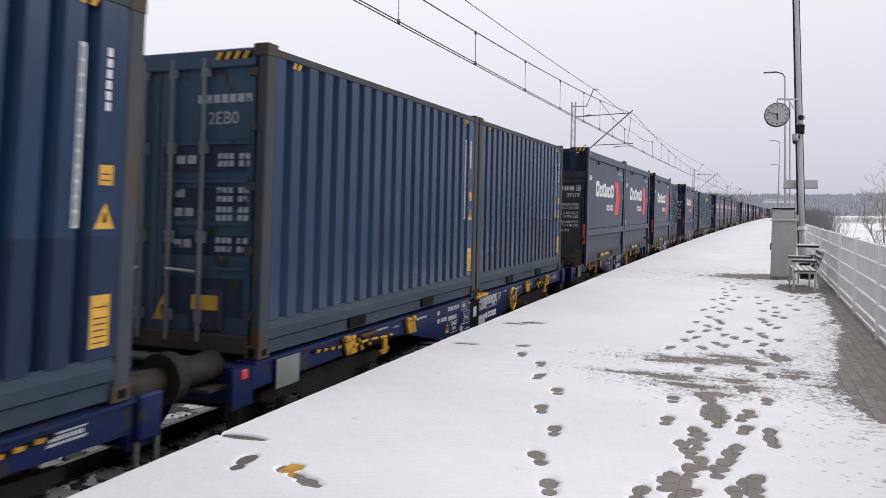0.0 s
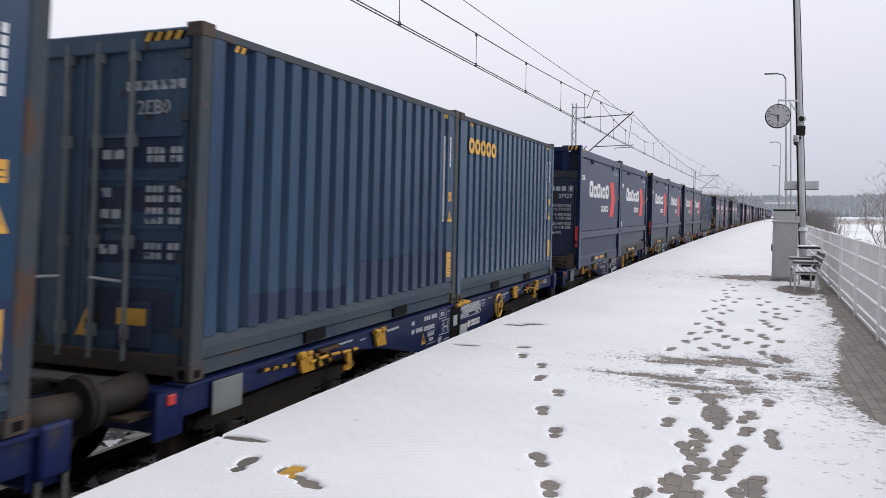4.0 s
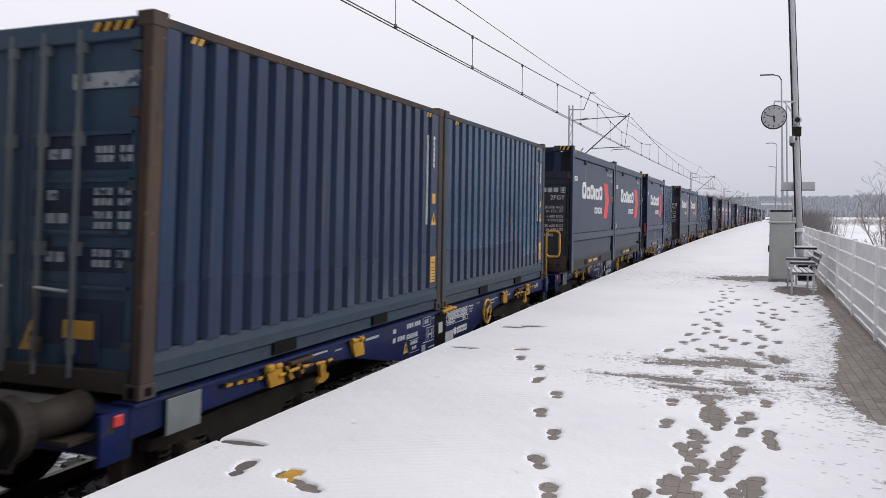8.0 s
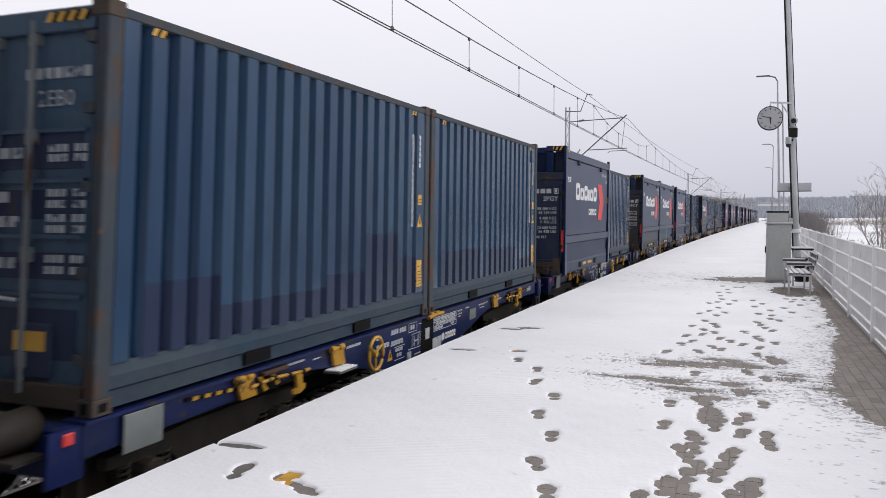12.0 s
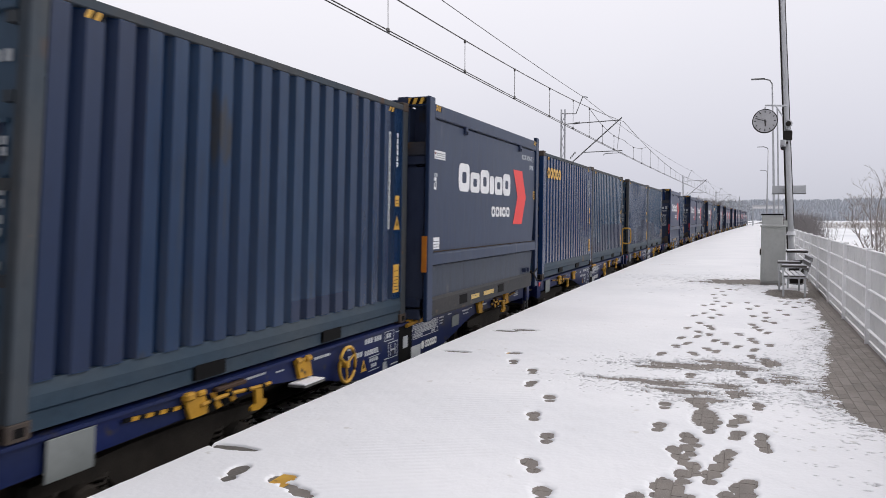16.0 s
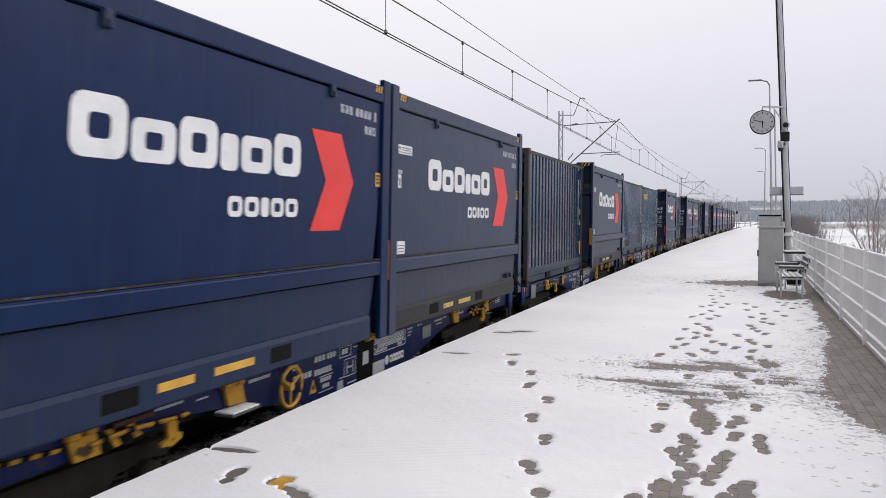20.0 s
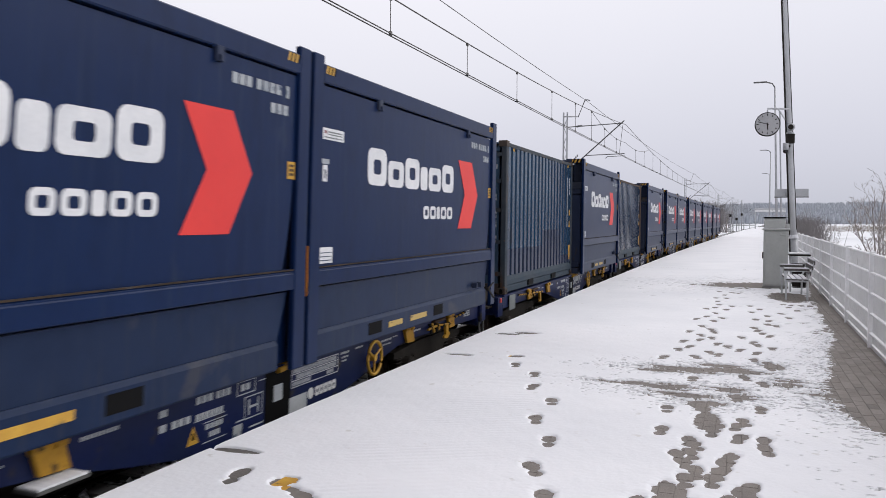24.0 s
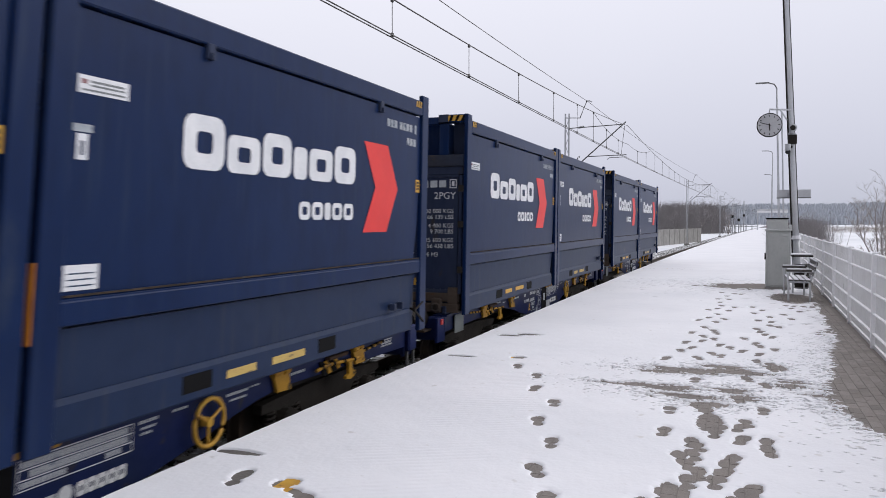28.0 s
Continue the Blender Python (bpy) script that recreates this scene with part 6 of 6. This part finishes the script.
    part("mount", bm_box(lean(3.8) - 0.14, lean(3.8) + 0.0, 23.38, 23.52, 3.74, 3.80), "dark", v)

    g = thing("sign_board", "long white sign board seen from behind on the pole", "sign")
    part("board", bm_box(1.03, 1.89, 23.72, 23.745, 2.40, 2.62, 0.006), "pole", g)
    part("edge_frame", bm_box(1.025, 1.895, 23.715, 23.75, 2.38, 2.405), "grey_steel", g)
    part("clamp", bm_box(1.30, 1.48, 23.70, 23.72, 2.42, 2.52), "galv", g)


clock_pole()


def lamp_post(y, h):
    x = 1.66 - 0.006 * (y - 54) + bend(y)
    p = thing("street_lamp", "slender galvanised platform lamp with a flat arm", "lamp", "platform lamps")
    lean = -0.03 if y < 60 else 0.0
    part("shaft", bm_tube([(x, y, 0), (x + lean * h / 2, y, h / 2), (x + lean * h, y, h)], 0.085, 10, 0.05), "galv", p, smooth=True)
    part("sleeve", bm_tube([(x, y, 0), (x + lean * 1.4, y, 1.4)], 0.125, 10), "galv", p)
    if y < 60:
        part("conduit", bm_tube([(x + 0.27, y, 0), (x + 0.27 + lean * 8.6, y, 8.6)], 0.05, 8), "galv", p)
    arm = part("arm", bm_tube([(x + lean * h, y, h), (x + lean * h - 0.15, y, h + 0.25), (x + lean * h - 0.5, y, h + 0.35)], 0.04, 8), "grey_steel", p)
    part("head", bm_box(x + lean * h - 1.25, x + lean * h - 0.45, y - 0.1, y + 0.1, h + 0.32, h + 0.40, 0.02), "grey_steel", arm)


for y in (54.0, 105.0, 156.0):
    lamp_post(y, 10.15)


# ---------------------------------------------------------------- overhead line
WIRE_Z = 4.72
MASTS = [-24.0, 38.0, 101.0, 163.0, 225.0, 290.0, 355.0]


def mast(y):
    """Lattice mast beyond the track, with a cantilever that carries the wires."""
    s = bend(y)
    x = TRACK_X - 2.88 + s
    m = thing("catenary_mast", "grey lattice mast with a cantilever over the track", "mast", "masts of the overhead line")
    top = 6.95
    for dx in (-0.09, 0.09):
        part("mast_leg", bm_box(x + dx - 0.03, x + dx + 0.03, y - 0.05, y + 0.05, -1.2, top), "galv", m)
    bm = bmesh.new()
    k, z = 0, -0.9
    while z < top - 0.5:
        sg = 0.085 if k % 2 else -0.085
        tube(bm, [(x - sg, y, z), (x + sg, y, z + 0.42)], 0.016, 4)
        z += 0.42
        k += 1
    part("lattice", bm, "galv", m)
    part("foot", bm_box(x - 0.3, x + 0.3, y - 0.3, y + 0.3, -1.4, -0.85, 0.02), "concrete", m)
    cx = TRACK_X + s
    can = new("cantilever")
    can.parent = m
    part("top_tube", bm_tube([(x + 0.1, y, 6.24), (cx - 0.15, y, 6.34)], 0.024, 6), "grey_steel", can)
    part("diagonal_tube", bm_tube([(x + 0.1, y, 4.0), (x + 0.4, y, 4.35), (cx - 0.08, y, 6.46)], 0.03, 6), "grey_steel", can)
    part("steady_tube", bm_tube([(x + 1.0, y, 4.86), (cx - 0.05, y, 4.90)], 0.022, 6), "grey_steel", can)
    part("steady_arm", bm_tube([(cx - 0.95, y, 4.70), (cx - 0.85, y, 4.78), (cx - 0.05, y, 4.80)], 0.016, 6), "grey_steel", can)
    part("hanger", bm_tube([(cx - 0.15, y, 6.25), (cx - 0.3, y, 4.88)], 0.010, 4), "wire", can)
    for z, xa in ((6.26, x + 0.55), (4.62, x + 0.36)):
        for q in range(4):
            part("insulator", bm_tube([(xa + 0.07 * q, y, z + 0.01 * q + (0.07 * q if z < 5 else 0)), (xa + 0.045 + 0.07 * q, y, z + 0.01 * q + (0.07 * q if z < 5 else 0))], 0.05, 8), "grey_steel", can)
    part("feeder_arm", bm_tube([(x - 0.1, y, 6.75), (x + 0.62, y, 6.72), (x + 0.95, y, 7.55)], 0.025, 6), "grey_steel", m)
    part("feeder_insulator", bm_tube([(x + 0.95, y, 7.5), (x + 1.05, y, 7.52), (x + 1.18, y, 7.46)], 0.032, 8), "galv", m)


for y in MASTS:
    mast(y)


def sag(y, top, depth):
    for a, b in zip(MASTS, MASTS[1:]):
        if a <= y <= b:
            u = (y - a) / (b - a)
            return top - 4 * depth * u * (1 - u)
    return top


def line(name, x, z_of, r, label):
    bm = bmesh.new()
    tube(bm, [(x + bend(y), y, z_of(y)) for y in np.linspace(MASTS[0], MASTS[-1], 240)], r, 5)
    return tagged(part(name, bm, "wire"), label, "wire", "overhead wires")


messenger = lambda y: sag(y, 6.25, 0.95)
line("contact_wire", TRACK_X - 0.03, lambda y: WIRE_Z, 0.011, "taut contact wire over the track")
line("contact_wire", TRACK_X + 0.05, lambda y: WIRE_Z, 0.011, "taut contact wire over the track")
line("messenger_wire", TRACK_X + 0.01, messenger, 0.013, "sagging messenger wire above the contact wires")
line("feeder_wire", TRACK_X - 1.85, lambda y: sag(y, 7.46, 0.22), 0.012, "feeder wire slung from the mast arms")


def stitch(y, m):
    """Height of the short auxiliary wire slung under the messenger at a mast, or None away from it."""
    u = (y - m + 8.6) / 17.2
    if not 0 <= u <= 1:
        return None
    return messenger(m - 8.6 + 17.2 * u) - 3.4 * u * (1 - u)


for m in MASTS[1:5]:
    bm = bmesh.new()
    tube(bm, [(TRACK_X + 0.01 + bend(y), y, stitch(y, m)) for y in np.linspace(m - 8.59, m + 8.59, 24)], 0.010, 5)
    tagged(part("stitch_wire", bm, "wire"), "slack stitch wire under the messenger at a mast", "wire", "overhead wires")
# spacing of the droppers from one mast to the next, closer where the stitch wire hangs
STEPS = (3.2, 6.4, 10.2, 14.0, 17.8, 21.4, 25.0, 28.6, 32.2, 35.8, 39.6, 43.4, 47.2, 50.6, 53.5, 56.3, 59.2)
for a, b in zip(MASTS[:4], MASTS[1:5]):
    for d in STEPS if b < 102 else STEPS[::2]:
        y = a + d * (b - a) / 62.0
        x = TRACK_X + 0.01 + bend(y)
        top = min([messenger(y)] + [h for h in (stitch(y, m) for m in MASTS[1:5]) if h is not None])
        drop = thing("dropper", "thin dropper with clips between messenger and contact wires", "dropper", "droppers")
        part("dropper_wire", bm_tube([(x, y, WIRE_Z), (x, y, top)], 0.007, 4), "wire", drop)
        for z in (WIRE_Z + 0.02, top - 0.02) if y < 60 else ():
            part("clip", bm_box(x - 0.022, x + 0.022, y - 0.03, y + 0.03, z - 0.035, z + 0.035, 0.008), "wire", drop)


# ---------------------------------------------------------------- distance
def bare_tree(x, y, z, h, seed, spread=0.5, depth=5, name="bare_tree", label="leafless tree with thin snowy twigs beside the fence"):
    g = random.Random(seed)
    t = thing(name, label, "tree", "bare trees")
    trunk, twigs = bmesh.new(), bmesh.new()

    def grow(p, d, ln, r, lev):
        q = p + d * ln
        mid = p + d * ln * 0.5 + Vector((g.uniform(-1, 1), g.uniform(-1, 1), 0)) * ln * 0.06
        tube(trunk if lev < 2 else twigs, [p, mid, q], r, 6 if lev < 2 else 3, max(0.003, r * 0.62))
        if lev >= depth:
            return
        for _ in range(3 if lev else 5):
            nd = (d + Vector((g.uniform(-1, 1), g.uniform(-1, 1), g.uniform(-0.25, 0.6))) * spread * 1.5).normalized()
            grow(p + d * ln * g.uniform(0.45, 1.0), nd, ln * g.uniform(0.58, 0.85), max(0.0045, r * 0.5), lev + 1)

    grow(Vector((x, y, z)), Vector((0, 0, 1)), h * 0.30, h * 0.013, 0)
    part("trunk", trunk, "bark", t)
    part("crown", twigs, "twig", t)


def stemmed_tree(x, y, z, h, seed, stems):
    """Low tree of several leaning stems: upright limbs, thin arched side twigs with snow on them."""
    g = random.Random(seed)
    t = thing("bare_tree", "leafless many-stemmed tree with snowy twigs behind the fence", "tree", "bare trees")
    twigs, rime = bmesh.new(), bmesh.new()

    def limb(p, d, ln, r, lev, to):
        pts = [p]
        for _ in range(4):
            d = (d + Vector((g.gauss(0, 0.13), g.gauss(0, 0.13), 0.10 if lev < 2 else -0.02))).normalized()
            pts.append(pts[-1] + d * ln / 4)
        tube(to, pts, r, 6 if lev == 0 else 4, max(0.004, r * 0.45))
        if lev > 0 and ln > 0.3:
            tube(rime, [q + Vector((0, 0, r * 0.9)) for q in pts[1:4]], max(0.004, r * 0.55), 3)
        if lev == 3:
            return
        for k in range((13, 7, 4)[lev]):
            u = g.uniform(0.25, 1.0) * 3.99
            q = pts[int(u)].lerp(pts[int(u) + 1], u % 1)
            a = g.uniform(0, math.tau)
            nd = (d * 0.75 + Vector((math.cos(a), math.sin(a), 0.25)) * (0.75 if lev else 0.6)).normalized()
            limb(q, nd, ln * g.uniform(0.24, 0.42), max(0.007, r * 0.36), lev + 1, twigs)

    for k, (dx, tilt, hh) in enumerate(stems):
        trunk = bmesh.new()
        limb(Vector((x + dx * 0.25, y + 0.2 * k, z)), Vector((tilt, g.uniform(-0.1, 0.1), 1)).normalized(), h * hh, 0.062, 0, trunk)
        part("trunk", trunk, "bark", t)
    part("crown", twigs, "bark", t)
    tagged(part("twig_snow", rime, "snow", t), kind="stuff")


stemmed_tree(8.75, 56.0, -2.3, 5.9, 13, ((-0.5, -0.13, 0.85), (0.0, -0.02, 1.0), (0.6, 0.12, 0.9)))
stemmed_tree(10.3, 58.0, -2.3, 6.2, 4, ((0.0, -0.05, 1.0), (0.6, 0.1, 0.95)))
stemmed_tree(8.3, 54.0, -2.3, 4.4, 9, ((-0.4, -0.25, 1.0), (0.4, 0.15, 0.9)))
bare_tree(7.9, 110.0, -2.0, 6.8, 5, 0.45)


def scrub(name, label, pts, mt, seed, h0, h1, n, sp):
    """Leafless shrubs: forked brush on an uneven line."""
    g = random.Random(seed)
    bm = bmesh.new()
    for x, y, z in pts:
        for _ in range(n):
            a = Vector((x + g.gauss(0, sp), y + g.gauss(0, sp * 1.4), z))
            hh = g.uniform(h0, h1)
            b = a + Vector((g.gauss(0, hh * 0.20), g.gauss(0, hh * 0.2), hh))
            w = hh * 0.004 + 0.004
            s = Vector((w, 0, 0))
            bm.faces.new([bm.verts.new(v) for v in (a - s, a + s, b + s * 0.3, b - s * 0.3)])
            for _ in range(7):
                c = a.lerp(b, g.uniform(0.25, 0.95))
                e_ = c + Vector((g.gauss(0, hh * 0.20), g.gauss(0, hh * 0.1), hh * g.uniform(0.05, 0.28)))
                bm.faces.new([bm.verts.new(v) for v in (c - s * 0.7, c + s * 0.7, e_)])
    return tagged(part(name, bm, mt), label, "shrubs", kind="stuff")


sg = random.Random(8)
scrub("shrubs_by_platform", "brown leafless shrubs behind the platform fence", [(3.9 + 0.055 * (y - 60) + bend(y) * 0.55 + sg.uniform(-0.6, 0.6), y, -2.2) for y in np.linspace(68, 150, 30)], "brush", 1, 2.0, 4.4, 70, 0.9)
scrub("reed_bank", "dry brown reeds along the snowy meadow", [(sg.uniform(40, 260), sg.uniform(390, 470), -2.85) for _ in range(520)], "reed", 2, 1.3, 3.0, 16, 4)
scrub("reed_strip", "dry brown reeds between snowy meadows", [(sg.uniform(60, 190), sg.uniform(560, 640), -2.85) for _ in range(160)], "reed", 3, 1.2, 2.6, 9, 7)
scrub("trees_beyond_track", "leafless trees beyond the track", [(x, y, -1.2) for x, y in [(-0.055 * y + sg.uniform(-7, 7), y) for y in np.linspace(205, 300, 64)]], "brush", 4, 4.0, 8.2, 110, 2.4)
for k in range(7):
    bare_tree(-14.5 + 2.1 * k, 208 + 9 * (k % 3), -1.2, 8 + 2 * (k % 2), 40 + k, 0.5, 5, "bare_tree", "leafless tree standing beyond the track")


def ridge(x, y):
    """Ground height of the wooded rise beyond the meadows."""
    u = min(1.0, max(0.0, (y - 980) / 420))
    top = 21.5 + 4 * math.exp(-((x - 480) / 260) ** 2) + 2.2 * math.sin(x / 83) + 1.2 * math.sin(x / 31 + 1)
    return -0.6 + top * u * u * (3 - 2 * u)


def woods(name, label, pts, mt, seed, h0, h1):
    """Far mixed forest: many small overlapping crowns, pointed or blunt, each of three ragged whorls."""
    g = random.Random(seed)
    co, fa = [], []
    for x, y, z in pts:
        hh = g.uniform(h0, h1)
        r = hh * g.uniform(0.13, 0.22)
        blunt = g.random() < 0.45
        tiers = ((0.05, 0.8), (0.35, 1.0), (0.7, 0.9), (0.95, 0.4)) if blunt else ((0.05, 1.0), (0.4, 0.8), (0.75, 0.42), (1.0, 0.05))
        base = len(co)
        for q, w in tiers:
            for k in range(5):
                a = k * math.tau / 5 + g.uniform(-0.5, 0.5)
                co.append((x + r * w * math.cos(a) * g.uniform(0.7, 1.25), y + r * w * math.sin(a), z + hh * (q + g.uniform(-0.06, 0.06))))
        for i in range(3):
            for k in range(5):
                a, b = base + 5 * i + k, base + 5 * i + (k + 1) % 5
                fa.append((a, b, b + 5, a + 5))
    me = bpy.data.meshes.new(name)
    me.from_pydata(co, [], fa)
    me.materials.append(M[mt])
    return tagged(new(name, me), label, "forest", kind="stuff")


fg = random.Random(21)
bm = bmesh.new()
hx = list(range(-1400, 1900, 60))
a = [[bm.verts.new((x, y, ridge(x, y) - 0.6)) for x in hx] for y in (940, 1000, 1080, 1160, 1240, 1320, 1420, 1800)]
for r, q in zip(a, a[1:]):
    for k in range(len(hx) - 1):
        bm.faces.new((r[k], r[k + 1], q[k + 1], q[k]))
# hills and forest share the pine colour that has haze painted in
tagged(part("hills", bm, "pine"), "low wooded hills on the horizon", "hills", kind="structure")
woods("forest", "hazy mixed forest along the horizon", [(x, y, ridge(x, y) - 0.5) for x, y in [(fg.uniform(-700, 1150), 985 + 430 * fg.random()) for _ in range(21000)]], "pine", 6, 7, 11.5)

# concrete panel wall beyond the track, and what stands at the far end of the platform
w = thing("lineside_wall", "grey concrete panel wall beyond the track", "wall")
wa, wb = Vector((-10.6, 86.0, 0)), Vector((-5.0, 124.0, 0))
for k in range(13):
    p, q = wa.lerp(wb, k / 13), wa.lerp(wb, (k + 1) / 13)
    bm = bmesh.new()
    box(bm, -0.06, 0.06, 0.08, (q - p).length - 0.08, -1.7, 0.84, 0.02)
    bm.transform(Matrix.Translation(p) @ Matrix.Rotation(-math.atan2(wb.x - wa.x, wb.y - wa.y), 4, "Z"))
    part("wall_panel", bm, "concrete", w)
    part("wall_post", bm_box(p.x - 0.10, p.x + 0.10, p.y - 0.10, p.y + 0.10, -1.7, 0.92, 0.02), "concrete", w)

s = thing("platform_shelter", "pale flat-roofed shelter at the far end of the platform", "shelter")
part("roof", bm_box(4.4, 11.0, 198.0, 202.0, 4.5, 4.85, 0.05), "pole", s)
part("fascia", bm_box(4.4, 11.0, 197.9, 198.0, 4.0, 4.5), "fold", s)
for x in (4.6, 10.8):
    part("post", bm_box(x - 0.12, x + 0.12, 199.8, 200.0, 0.0, 4.5), "pole", s)

r = thing("barrier_railing", "white railing across the end of the platform", "railing")
for z in (0.55, 1.0):
    part("rail_bar", bm_box(-0.6, 5.4, 232.0, 232.1, z, z + 0.16), "pole", r)
for k in range(5):
    part("rail_post", bm_box(-0.6 + 1.5 * k, -0.45 + 1.5 * k, 232.0, 232.1, -1.1, 1.1), "pole", r)
for x, y, h in ((-0.9, 192.0, 6.2), (0.4, 186.0, 4.4), (1.6, 205.0, 7.0)):
    g = thing("signal_post", "slim railway signal post with a dark head", "signal", "signals")
    part("post", bm_tube([(x, y, -1.1), (x, y, h)], 0.12, 8), "galv", g)
    part("head", bm_box(x - 0.25, x + 0.25, y - 0.3, y - 0.1, h * 0.45, h * 0.45 + 0.6, 0.03), "dark", g)


# ---------------------------------------------------------------- paving blocks, the nearest ones singly
def paver_mesh(bm, x, y, dz=0.0):
    w, l, c = 0.0493, 0.0993, 0.0025
    lo = [bm.verts.new((x + a, y + b, -0.009)) for a, b in ((-w, -l), (w, -l), (w, l), (-w, l))]
    hi = [bm.verts.new((x + a, y + b, dz)) for a, b in ((-w + c, -l + c), (w - c, -l + c), (w - c, l - c), (-w + c, l - c))]
    bm.faces.new(hi)
    for k in range(4):
        bm.faces.new((lo[k], lo[(k + 1) % 4], hi[(k + 1) % 4], hi[k]))


one = bmesh.new()
paver_mesh(one, 0, 0)
one_me = bpy.data.meshes.new("paving_block")
one.to_mesh(one_me)
one.free()
one_me.materials.append(M["paver"])
rest = bmesh.new()
paved = thing("paving_blocks", "brown-grey concrete paving blocks bared along the fence", "paving", kind="structure")
pv = random.Random(3)
singles = 0
for i in range(52):
    for j in range(88):
        y = 3.0 + 0.2 * j + (0.1 if i % 2 else 0.0)
        x = FENCE_X - 0.09 - 0.1 * i + bend(y)
        dz = pv.uniform(-0.001, 0.001)
        if i < 7 and 5.4 < y < 13.5 and singles < 290:
            ob = new("paving_block", one_me)
            ob.parent = paved
            ob.location = (x, y, dz)
            singles += 1
        elif i < 34:
            paver_mesh(rest, x, y, dz)
tagged(part("paving_rest", rest, "paver", paved), kind="stuff")


def spin(axle, y0):
    """Roll a wheelset while its wagon passes the platform; it rests far off."""
    base = axle.location.copy()
    start = [t / 30 for t in range(841) if -7 < y0 - gone(t / 30) < 24]
    if not start:
        walk(axle, [(0, Matrix.Translation(base)), (28, Matrix.Translation(base))])
        return
    t0 = start[0]
    rows = [(t, Matrix.Translation(base) @ Matrix.Rotation((gone(t) - gone(t0)) / 0.46, 4, "X")) for t in start]
    if start[0] > 0:
        rows.insert(0, (0, rows[0][1]))
    if start[-1] < 28:
        rows.append((28, rows[-1][1]))
    walk(axle, rows)


def motions():
    for ob, y, z in train:
        ride(ob, y, z)
        for ch in ob.children:
            if ch.name.startswith("wheelset"):
                spin(ch, y)


motions()
